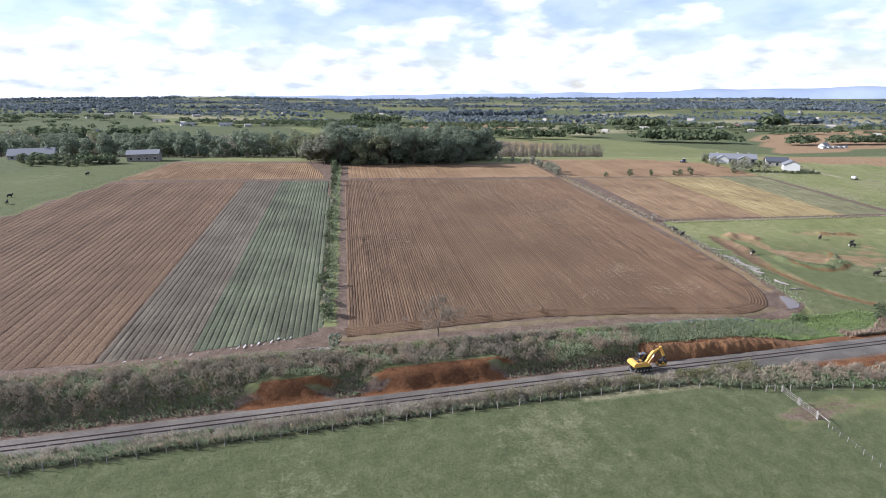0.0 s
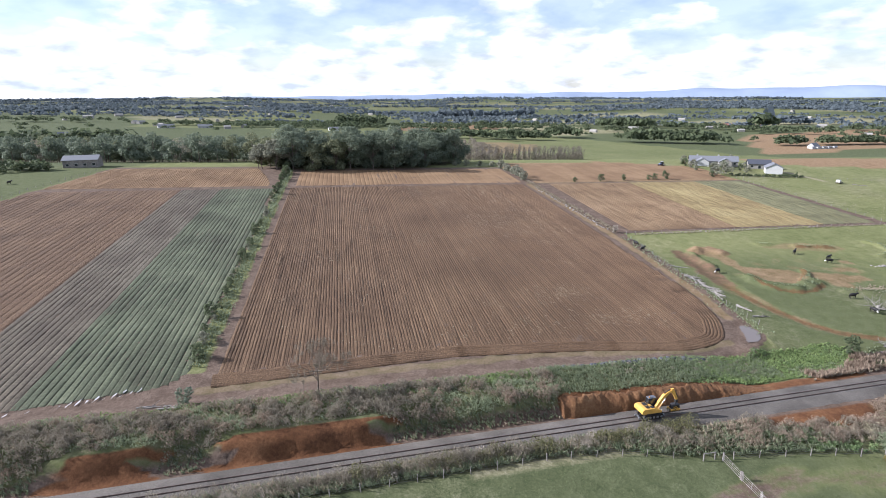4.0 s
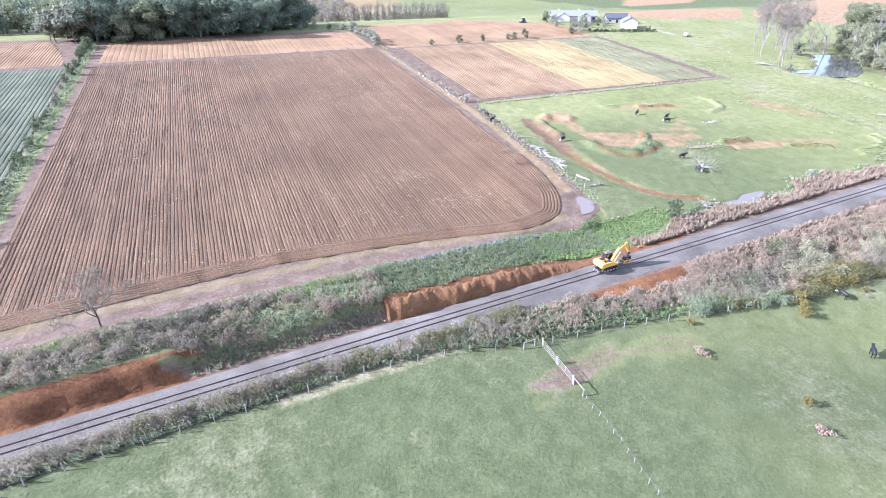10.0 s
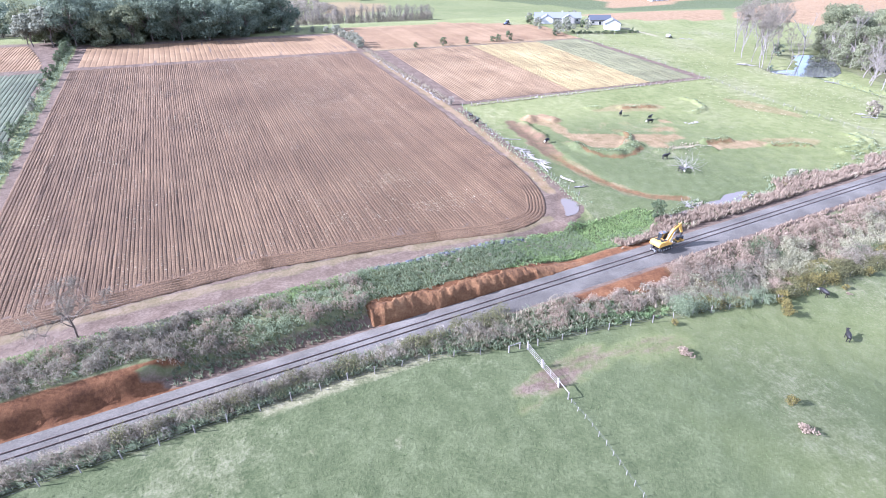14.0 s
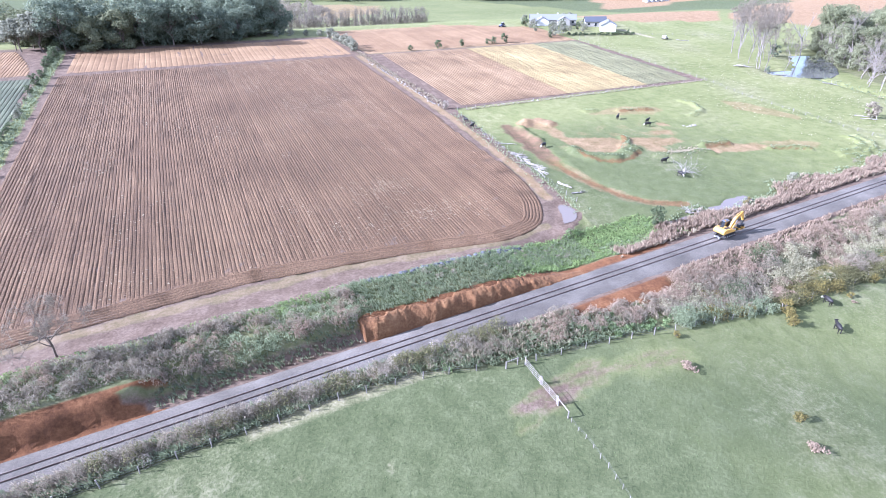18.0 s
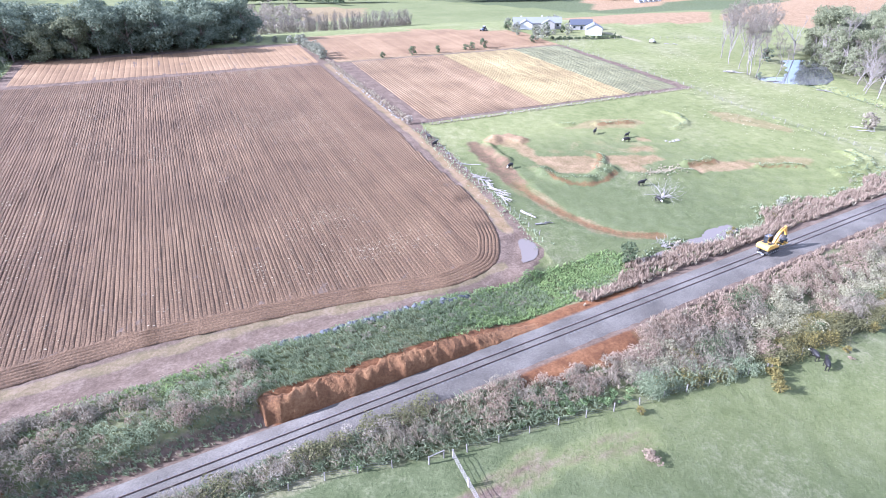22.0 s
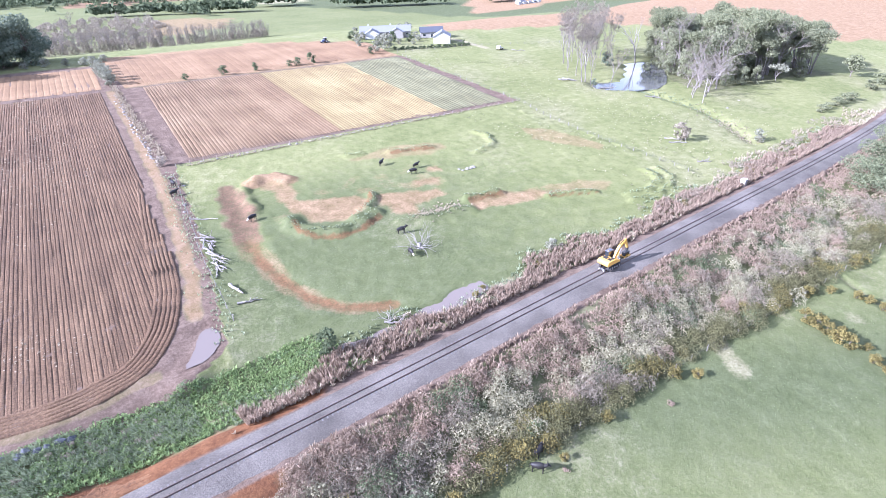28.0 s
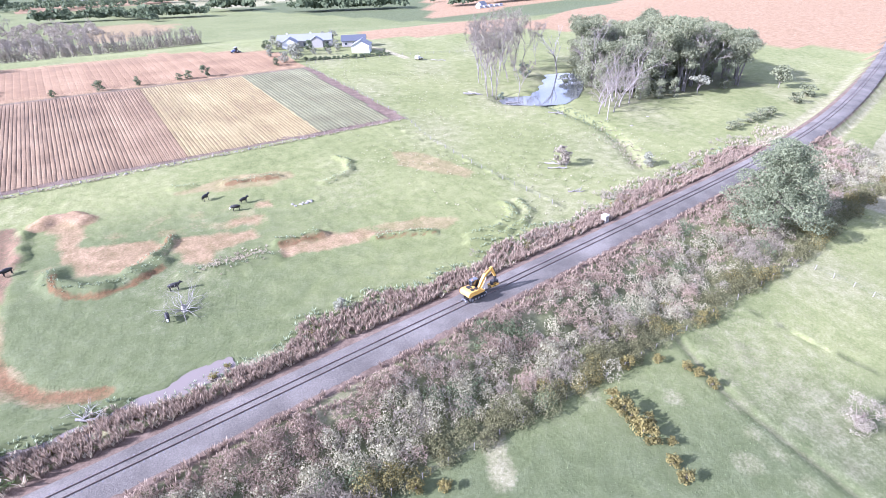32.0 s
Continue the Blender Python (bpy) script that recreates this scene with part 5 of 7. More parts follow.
    for x, y, s in ((-128, 303, 1.2), (-138, 309, 1.4), (-122, 300, 0.8), (-117, 303, 1.0), (-112, 299, 0.9), (-108, 302, 1.1), (-104, 306, 0.8), (-101, 303, 1.0), (-97, 306, 1.1), (-115, 296, 0.7), (-131, 297, 0.8), (-125, 312, 1.2), (-110, 309, 0.9)):
        copy_thing(farm, put(x, y, size=s))
    gorse = leafy_tree(put(122.3, 62), 91, 2.0, 2.5, M_GORSE, "gorse bush with yellow flowers in the pasture", "gorse bushes in the pasture", n=620, leaf=0.15, clear=0.0, category="gorse bush")
    for x, y, s in ((119.6, 58.9, 0.85), (121, 60.3, 0.7), (99.5, 45.6, 0.6), (98.1, 63.4, 0.45), (189.4, 55.5, 1.05), (189.2, 53.7, 1.1), (188.9, 52.0, 0.95), (188.4, 50.0, 1.15), (188, 48.4, 1.0), (186.9, 44.6, 0.8), (186.3, 42.6, 0.85),
                    (203.7, 53.0, 0.7), (204, 51.2, 0.8), (203.4, 48.9, 0.75), (201.9, 56.6, 0.7), (197.1, 58.8, 0.95), (216.3, 58.2, 0.9), (146, 60.6, 0.75), (160, 60.2, 0.9), (163, 58.5, 0.7), (137, 59.8, 0.5), (190.5, 50.5, 0.7), (189.8, 46.5, 0.6)):
        copy_thing(gorse, put(x, y, size=s))
    rush = leafy_tree(put(94.2, 57.6), 92, 1.1, 2.2, M_BROWN_FERN, "low dead brown bush in the pasture", "dead low bushes in the pasture", n=420, leaf=0.13, clear=0.0, category="bush")
    for x, y, s in ((96.8, 41.8, 0.9), (155, 57.6, 0.5), (136, 58.5, 0.4)):
        copy_thing(rush, put(x, y, size=s))
    leafy_tree(put(212, 33.5), 93, 5.0, 5.6, M_TWIG, "pale leafless willow in the damp pasture", "", n=2600, leaf=0.1, clear=0.0)


def tufts(name, P, tall, blades, material, label, spread=0.5, seed=1, width=0.05, wind=None):
    """Fans of grass or fern blades at the places P, all in one mesh."""
    r = np.random.default_rng(seed)
    n = len(P)
    base = np.repeat(P, blades, 0)
    hgt = np.repeat(np.asarray(tall) * r.uniform(0.6, 1.25, n), blades) * r.uniform(0.6, 1.1, n * blades)
    a = r.uniform(0, 2 * math.pi, n * blades) if wind is None else wind + r.normal(0, 0.9, n * blades)
    lean = r.uniform(0.1, spread, n * blades) * hgt
    root = base + np.stack([np.cos(a), np.sin(a), 0 * a], 1) * (0.18 * hgt)[:, None] * r.uniform(0, 1, (n * blades, 1))
    side = np.stack([-np.sin(a), np.cos(a), 0 * a], 1) * (width * (0.6 + hgt))[:, None]
    mid = root + np.stack([np.cos(a) * lean * 0.45, np.sin(a) * lean * 0.45, hgt * 0.62], 1)
    tip = root + np.stack([np.cos(a) * lean, np.sin(a) * lean, hgt], 1)
    V = np.stack([root - side * 0.5, mid - side, tip, mid + side], 1).reshape(-1, 3)
    return tagged(new(name, mesh_of(name, V, np.arange(len(V)).reshape(-1, 4), material)), label, "grass", kind="stuff")


def shrubs(name, P, R, per, leaf, material, label, seed=1, tall=1.0, hollow=0.3):
    """A thicket of lumpy shrubs at the places P with the radii R, all in one mesh."""
    r = np.random.default_rng(seed)
    n = len(P)
    sub = 4
    C = np.repeat(P, sub, 0) + r.normal(0, 0.42, (n * sub, 3)) * np.repeat(R, sub)[:, None] * np.array([1, 1, 0.35]) + np.array([0, 0, 1]) * (np.repeat(R, sub) * tall * 0.75)[:, None]
    rad = np.repeat(R, sub) * r.uniform(0.4, 0.75, n * sub)
    k = max(1, per // sub)
    d = r.normal(0, 1, (n * sub * k, 3))
    d /= np.linalg.norm(d, axis=1)[:, None]
    rr = np.repeat(rad, k) * (hollow + (1.05 - hollow) * r.uniform(0, 1, n * sub * k) ** 0.6)
    Q = np.repeat(C, k, 0) + d * rr[:, None] * np.array([1, 1, tall])
    Q[:, 2] = np.maximum(Q[:, 2], land(Q[:, 0], Q[:, 1]) + 0.03)
    V, F = quads_at(Q, leaf, r, out=d, loose=0.6)
    return tagged(new(name, mesh_of(name, V, F, material)), label, "shrubs", kind="stuff")


def canopy(name, P, R, H, dense, leaf, material, label, seed=1, slim=1.0):
    """Close-set domes of fine leaf, with the radii R and the heights H, all in one mesh."""
    r = np.random.default_rng(seed)
    far = 1 - 0.55 * smooth(190, 280, P[:, 0])
    n = np.maximum(6, (dense * far * R * (R + H)).astype(int))
    i = np.repeat(np.arange(len(P)), n)
    d = r.normal(0, 1, (len(i), 3))
    d[:, 2] = np.abs(d[:, 2]) - 0.15
    d /= np.linalg.norm(d, axis=1)[:, None]
    bumpy = 1 + 0.16 * np.sin(d[:, 0] * 6 + i) * np.sin(d[:, 1] * 7 + 2 * i)
    shell = bumpy * (0.6 + 0.45 * r.uniform(0, 1, len(i)) ** 0.4)
    Q = P[i] + d * shell[:, None] * np.stack([R[i], R[i], H[i]], 1)
    Q[:, 2] = np.maximum(Q[:, 2] + 0.2 * H[i], land(Q[:, 0], Q[:, 1]) + 0.05)
    V, F = quads_at(Q, leaf / far[i] ** 0.5, r, -0.5, slim, d if slim == 1 else None, 0.65)
    return tagged(new(name, mesh_of(name, V, F, material)), label, "shrubs", kind="stuff")


def strip(x0, x1, d0, d1, n, r, keep=None):
    """Places beside the railway, between the distances d0 and d1 from its centre line."""
    x = r.uniform(x0, x1, n)
    d = r.uniform(0, 1, n)
    lo = d0(x) if callable(d0) else d0
    hi = d1(x) if callable(d1) else d1
    y = rail_y(x) + lo + (hi - lo) * d
    d = y - rail_y(x)
    raw = (x > 87 + np.sin(d * 2)) & (x < 110 + 1.5 * np.sin(d * 1.3)) & (d > -7.2 + 0.6 * np.sin(x)) & (d < 0)
    x, y = x[~raw], y[~raw]
    P = np.stack([x, y, land(x, y)], 1)
    return P if keep is None else P[keep(P[:, 0], P[:, 1], r)]


def clumpy(scale, level, ox=0.0):
    return lambda x, y, r: np.sin(x / scale + ox) * np.sin(y / scale * 1.7 + 0.6 * x / scale + ox) + 0.35 * np.sin(x / scale * 2.7 + ox) + r.normal(0, 0.35, len(x)) > level


def verges():
    r = np.random.default_rng(77)
    south = lambda x: fence_y(x) - rail_y(x) + 0.6
    # north bank above the cutting: grey-green tussocks, leafless brambles and dead fern
    raw = lambda x, y, q: (fresh_cut(x) < 0.3) | (y - rail_y(x) > 6.3)
    ends = lambda x: 13.2 + 0.7 * np.sin(x / 3.1) + 0.6 * np.sin(x / 1.3 + 1)
    tufts("bank_grass", strip(-80, 60, 3.9, ends, 3600, r, raw), 0.55, 10, M_GREEN_GRASS, "long grey-green tussock grass on the railway bank", 1.2, 1, 0.038, 3.6)
    tufts("bank_dry_grass", strip(-80, 60, 4.4, ends, 2300, r, lambda x, y, q: raw(x, y, q) & clumpy(6, 0.0, 7)(x, y, q)), 0.8, 13, M_DRY_GRASS, "dry pale grass on the railway bank", 1.0, 41, 0.026, 3.6)
    q = np.random.default_rng(31)
    tufts("bank_foot_tussocks", strip(-80, 57.2, 3.1, 5.4, 1500, q, lambda x, y, q: (fresh_cut(x) < 0.1)), 0.55, 10, M_GREEN_GRASS, "long grass down to the ballast", 1.1, 71, 0.038, 3.2)
    tufts("bank_foot_straw", strip(-80, 57.0, 3.1, 5.0, 700, q, lambda x, y, q: (fresh_cut(x) < 0.1)), 0.5, 12, M_DRY_GRASS, "dry grass at the foot of the bank", 1.0, 72, 0.03, 3.2)
    x = r.uniform(-80, 58, 1900)
    d = r.uniform(5.2, 12.6, 1900)
    y = rail_y(x) + d
    keep = (fresh_cut(x) < 0.3) | (d > 6.2)
    x, y, d = x[keep], y[keep], d[keep]
    lump = np.sin(x / 3.7 + 0.9 * np.sin(y / 2)) * np.sin(y / 2.1 + x / 8) + r.normal(0, 0.3, len(x))
    R = r.uniform(0.3, 0.95, len(x))
    P = np.stack([x, y, land(x, y)], 1)
    brush = 0.45 * smooth(24, 46, x) - 0.3
    kind = np.where(lump > brush, 0, np.where(lump > brush - 0.25, 1, np.where((d > 10.6) & (x > 10), 2, np.where(lump < -0.45, 3, 9))))
    for k, (name, material, label) in enumerate((("bank_brambles", M_TWIG, "twiggy leafless brambles on the railway bank"), ("bank_fern", M_BROWN_FERN, "dead brown fern on the railway bank"),
                                                 ("bank_weeds", M_WEED, "green weeds along the top of the bank"), ("bank_tussocks", M_GREEN_GRASS, "grey-green grass tussocks on the railway bank"))):
        pick = kind == k
        canopy(name, P[pick], R[pick], R[pick] * (1.35 if k < 2 else 0.6), 70 if k == 2 else 90, 0.1 if k == 2 else 0.23, material, label, 2 + k, 1.0 if k == 2 else 0.22)
    tufts("cut_top_grass", strip(58, 104, lambda x: 5.5 + 1.9 * smooth(80, 90, x) + 0.35 * np.sin(x * 0.9) + 0.3 * np.sin(x * 2.3), lambda x: 14.4 + 0.6 * np.sin(x / 2.3), 4300, r), 0.6, 10, M_GREEN_GRASS, "long grey-green grass above the clay cutting", 1.2, 5, 0.03, 3.6)
    P = strip(30, 100, 9.0, 13.6, 150, r, clumpy(6, 0.2, 1))
    shrubs("cut_top_twigs", P, r.uniform(0.25, 0.6, len(P)), 80, 0.1, M_TWIG, "leafless twigs above the clay cutting", 42, 0.8)
    corner = lambda x, y, q: (y < 100) & (y - 93 < (118 - x) * 0.9 + 3 + q.normal(0, 0.8, len(x)))
    P = strip(82, 124, lambda x: 5.0 + 1.0 * smooth(82, 90, x) * (1 - smooth(106, 118, x)), 15.2, 1100, r, corner)
    R = r.uniform(0.2, 0.65, len(P))
    light = clumpy(3.0, 0.1, 2)(P[:, 0], P[:, 1], r)
    for name, pick, material, label, k in (("corner_weeds", light, M_WEED, "bright green weeds in the field corner", 6), ("corner_docks", ~light, M_LUSH_WEED, "dark green weeds in the field corner", 7)):
        canopy(name, P[pick], R[pick], R[pick] * 0.55, 75, 0.11, material, label, k)
    tufts("corner_grass", strip(88, 126, lambda x: 6.0 - 1.4 * smooth(106, 118, x), 15.0, 2600, r, corner), 0.42, 8, M_WEED, "bright long grass in the field corner", 1.1, 43, 0.07)
    tufts("track_side_grass", strip(-40, 98, 13.0, lambda x: 14.6 + 0.8 * np.sin(x / 2.7), 1100, r), 0.3, 7, M_WEED, "short green grass beside the farm track", 1.0, 7)
    # north side beyond the cutting
    edge = lambda x: 8.0 + 1.5 * np.sin(x / 6.3) + 0.9 * np.sin(x / 2.1) + 1.5 * (x > 160)
    tufts("fern_strip", strip(108, 300, 3.9, edge, 5000, r, clumpy(3.2, -0.75)), 1.1, 16, M_BROWN_FERN, "dead pinkish brown fern beside the railway", 0.45, 8, 0.035)
    tufts("dry_grass_strip", strip(106, 330, 3.7, lambda x: edge(x) + 0.8 + 4 * smooth(200, 260, x), 1700, r, clumpy(5, -0.2, 3)), 0.85, 12, M_DRY_GRASS, "tall straw-coloured grass beside the railway", 0.8, 9)
    tufts("bank_foot_grass", strip(106, 300, 5.5, lambda x: edge(x) + 2.4, 1700, r), 0.5, 8, M_GREEN_GRASS, "long grass along the edge of the paddock", 1.1, 44, 0.06)
    P = strip(150, 330, 8.0, lambda x: 12 + 2 * np.sin(x / 9) + 3 * smooth(220, 280, x), 200, r, clumpy(9, 0.2))
    shrubs("grey_scrub", P, r.uniform(0.5, 1.4, len(P)), 150, 0.1, M_TWIG, "grey leafless scrub beside the railway", 10, 0.9, 0.1)
    P = strip(128, 300, 5.5, 9.5, 130, r, clumpy(8, 0.1, 3))
    shrubs("north_gorse", P, r.uniform(0.35, 0.85, len(P)), 120, 0.11, M_GORSE, "low gorse beside the railway", 11)
    # south side
    tufts("south_long_grass", strip(-90, 96, south, lambda x: -2.0 - 2.0 * smooth(58, 72, x), 5600, r), 0.9, 11, M_GREEN_GRASS, "long wind-blown grey-green grass beside the railway", 1.2, 12, 0.038, 3.9)
    tufts("south_dry_grass", strip(-90, 120, lambda x: south(x) * 0.9 - 0.3, lambda x: -2.0 - 2.0 * smooth(58, 72, x), 4600, r, clumpy(5, -0.1, 2)), 1.0, 14, M_DRY_GRASS, "pale dry grass beside the railway", 0.9, 13, 0.028, 3.9)
    P = strip(24, 76, -5.0, -2.4, 105, r, clumpy(5, -0.5))
    R = r.uniform(0.7, 1.35, len(P))
    canopy("south_olive_shrubs", P, R, R * 1.35, 75, 0.11, M_OLIVE_SCRUB, "olive-green shrubs beside the railway", 14)
    P = strip(-60, 70, -5.6, -2.4, 260, r, clumpy(4, 0.0, 6))
    R = r.uniform(0.5, 1.1, len(P))
    canopy("south_pale_twigs", P, R, R * 1.4, 120, 0.2, M_PALE_SHRUB, "whitish leafless shrubs beside the railway", 45, 0.18)
    P = strip(-12, 50, -4.8, -2.9, 190, r, clumpy(3, -0.35, 8))
    R = r.uniform(0.5, 0.95, len(P))
    canopy("south_tall_brush", P, R, r.uniform(1.4, 2.3, len(P)), 80, 0.22, M_TWIG, "tall grey leafless brush beside the cutting", 18, 0.2)
    P = strip(-30, 112, lambda x: south(x) * 0.8, lambda x: -2.8 - 1.4 * smooth(58, 72, x), 640, r, clumpy(6, 0.0, 1))
    R = r.uniform(0.4, 1.05, len(P))
    canopy("south_twigs", P, R, R * 1.2, 120, 0.2, M_TWIG, "tangled leafless brambles beside the railway", 15, 0.2)
    P = strip(80, 128, lambda x: south(x) * 0.85, -4.8, 320, r, clumpy(7, -0.2, 2))
    R = r.uniform(0.4, 1.05, len(P))
    canopy("south_fern", P, R, R * 1.1, 120, 0.2, M_BROWN_FERN, "dead brown fern beside the railway", 16, 0.22)
    P = strip(60, 118, south, lambda x: south(x) * 0.6, 160, r, clumpy(6, 0.1, 5))
    shrubs("south_green", P, r.uniform(0.3, 0.8, len(P)), 110, 0.12, M_LUSH_WEED, "dark green weeds beside the pasture fence", 17, 0.7)
    # the thicket between the railway and the pasture: brown at the ballast, whitish inside, olive and gorse outside
    x = 102 + 226 * r.uniform(0, 1, 3000) ** 1.25
    u = r.uniform(0, 1, 3000)
    lo, hi = rail_y(x) - 4.6 - 1.2 * smooth(108, 125, x) - 2.8 * (1 - smooth(106, 112, x)), fence_y(x) + 0.9 - 1.2 * smooth(108, 118, x)
    y = lo + (hi - lo) * u
    u = u + 0.09 * np.sin(x / 5.1) + 0.07 * np.sin(x / 1.9 + y) + r.normal(0, 0.07, 3000)
    lump = np.sin(x / 4.3 + 0.8 * np.sin(y / 3)) * np.sin(y / 2.6 + x / 9) + r.normal(0, 0.3, 3000)
    R = r.uniform(0.5, 1.25, 3000) * (1 + 0.35 * (lump > 0.3))
    kind = np.where(u < 0.24, 0, np.where(u < 0.76, 1, 3))
    kind = np.where((kind == 1) & (lump < -0.6), 0, kind)
    kind = np.where((kind == 1) & (np.sin(x / 7.7 + 1) * np.sin(y / 3.1) > 0.45), 2, kind)
    kind = np.where((kind == 1) & (x > 145 + 12 * lump) & (r.uniform(0, 1, 3000) < 0.35), 2, kind)
    kind = np.where((kind == 3) & (np.sin(x / 4.1) + r.normal(0, 0.5, 3000) > 0.85), 4, kind)
    kind = np.where((lump > 0.95) & (kind < 3), 5, kind)
    kind = np.where((kind == 1) & (x < 128) & (lump > 0), 2, kind)
    kind = np.where((kind == 3) & (x < 122), 6, kind)
    P = np.stack([x, y, land(x, y)], 1)
    high = R * np.where(u < 0.3, 0.85, 1.25) * (0.8 + 0.3 * smooth(105, 135, x))
    for k, (name, material, label) in enumerate((("brown_thicket", M_BROWN_FERN, "dead brown fern and brambles along the ballast"), ("pale_thicket", M_SEED, "whitish seeding shrubs in a dense thicket"),
                                                 ("twig_thicket", M_TWIG, "grey leafless shrubs in the thicket"), ("olive_thicket", M_OLIVE_SCRUB, "olive-green bushes along the pasture edge"),
                                                 ("edge_gorse", M_GORSE, "yellow-flecked gorse along the pasture edge"), ("dark_thicket", M_HEDGE, "dark green bushes in the thicket"), ("weedy_thicket", M_GREEN_GRASS, "grey-green rank weeds by the pasture fence"))):
        pick = kind == k
        canopy(name, P[pick], R[pick], high[pick], 66 if k in (0, 2, 6) else 74, 0.25 if k in (0, 2, 6) else 0.115, material, label, 60 + k, 0.22 if k in (0, 2, 6) else 1.0)
    tufts("rail_side_weeds", strip(100, 330, -6.6, -4.0, 2200, r, clumpy(4, -0.7, 5)), 0.8, 14, M_BROWN_FERN, "dead brown weeds along the ballast edge", 0.5, 23, 0.035)
    # the rough drain below the pond
    P = np.array([(ax + (bx - ax) * u, ay + (by - ay) * u) for (ax, ay), (bx, by) in zip(STREAM[:-1], STREAM[1:]) for u in r.uniform(0, 1, 90)]) + r.normal(0, 2.6, (360, 2))
    P = np.column_stack([P, land(P[:, 0], P[:, 1])])
    tufts("drain_rushes", P[:230], 0.42, 9, M_GREEN_GRASS, "rough rushes along the drain", 0.9, 47, 0.08)
    tufts("drain_dry_rushes", P[230:], 0.45, 9, M_DRY_GRASS, "pale dry rushes along the drain", 0.9, 48, 0.08)
    # flattened grass on the crests of the dirt-bike berms
    B = np.concatenate([resample(p, 0.28) for p, hh, w in BERMS[:7] + BERMS[8:11]])
    B = B + r.normal(0, 0.55, B.shape)
    tufts("berm_grass", np.column_stack([B, land(B[:, 0], B[:, 1])]), 0.3, 8, M_GREEN_GRASS, "rough grass on the earth banks", 1.0, 49, 0.07)
    B = np.array([(160.5, 116.5)]) + r.normal(0, 1, (150, 2)) * np.array([3.6, 1.2])
    tufts("dead_grass_patch", np.column_stack([B, land(B[:, 0], B[:, 1])]), 0.4, 8, M_DRY_GRASS, "rank dry grass beside the dirt track", 1.0, 50, 0.07)
    # paddock: rough pasture
    q = np.random.default_rng(8)
    x, y = q.uniform(205, 285, 2600), q.uniform(96, 258, 2600)
    keep = ((x > 240) | (y < 168)) & (np.sin(x / 6) * np.sin(y / 8) + q.normal(0, 0.5, 2600) > -0.2)
    P = np.stack([x, y, land(x, y)], 1)[keep]
    tufts("rush_tufts", P, 0.32, 9, M_SEED, "pale rush tufts in rough pasture", 0.9, 24, 0.09)
    x = q.uniform(112, 250, 14000)
    y = q.uniform(40, 168, 14000)
    d = y - rail_y(x)
    keep = ((d > 9) & (x > 118 + 0.02 * (y - 100))) | (y < fence_y(x) - 1)
    P = np.stack([x, y, land(x, y)], 1)[keep]
    tufts("pasture_tufts", P, 0.09, 4, M_TURF, "short tufts of pasture grass", 0.9, 25, 0.09)
    x, y = q.uniform(-60, 112, 9000), q.uniform(40, 71, 9000)
    keep = y < fence_y(x) - 0.8
    tufts("south_pasture_tufts", np.stack([x, y, land(x, y)], 1)[keep], 0.075, 4, M_TURF, "short green pasture grass", 0.9, 26, 0.09)
    x = 120.4 + q.normal(0, 0.7, 420)
    y = q.uniform(176, 262, 420)
    tufts("track_hedge_grass", np.stack([x + 0.03 * (y - 176), y, land(x, y)], 1), 0.7, 8, M_DRY_GRASS, "dry grass along the stony field boundary", 0.7, 27)
    x = q.uniform(124, 234, 420)
    y = 170.3 + q.normal(0, 0.35, 420)
    tufts("fence_grass", np.stack([x, y, land(x, y)], 1), 0.45, 7, M_DRY_GRASS, "pale grass under the paddock fence", 0.8, 28)
    x = 112 + q.normal(0, 1.2, 420)
    y = q.uniform(100, 168, 420)
    tufts("lane_grass", np.stack([x + 0.115 * (y - 105), y, land(x, y)], 1), 0.4, 7, M_GREEN_GRASS, "long grass along the paddock fence", 0.8, 29)
    y = q.uniform(106, 300, 2600)
    x = -0.6 + 0.058 * (y - 106) + q.normal(0.9, 0.9, 2600)
    tufts("hedge_grass", np.stack([x, y, land(x, y)], 1), 0.5, 8, M_GREEN_GRASS, "long grass along the hedge", 0.8, 30)


def residue():
    """Pale dry stalks left lying in drifts on the ploughed field."""
    r = np.random.default_rng(12)
    V = []
    drifts = [(70, 246, 6, 7, 260), (70, 224, 3, 10, 240), (84, 199, 6, 10, 420), (90, 180, 4, 12, 320), (79, 127, 4, 3, 260), (44, 184, 4, 6, 140), (91, 252, 8, 4, 260), (78, 186, 5, 7, 260), (26, 166, 3, 7, 90), (52, 176, 3, 6, 90),
              (97, 225, 3, 18, 420), (99, 186, 2.5, 11, 200), (40, 215, 3, 8, 120), (63, 238, 3, 9, 160), (84, 112, 5, 2.5, 200), (62, 112, 9, 3, 160)]
    drifts += [(r.uniform(8, 106), r.uniform(108, 250), 1.2, r.uniform(2, 5), 16) for _ in range(90)]
    for cx, cy, sx, sy, n in drifts:
        x, y = cx + r.normal(0, sx, n), cy + r.normal(0, sy, n)
        row = np.round((x - SKEW * y) / 0.62) * 0.62 + SKEW * y
        x = 0.15 * x + 0.85 * row + r.normal(0, 0.08, n)
        V.append(np.stack([x, y, land(x, y) + 0.17], 1)[inside(x, y, FIELD) > 0])
    P = np.concatenate(V)
    V, F = quads_at(P, 0.2, r, 0.92)
    V[:, 2] = np.clip(V[:, 2], np.repeat(P[:, 2], 4) - 0.08, np.repeat(P[:, 2], 4) + 0.1)
    tagged(new("crop_residue", mesh_of("crop_residue", V, F, M_DRY_GRASS)), "pale dry crop stalks scattered over the ploughed soil", "crop residue", kind="stuff")


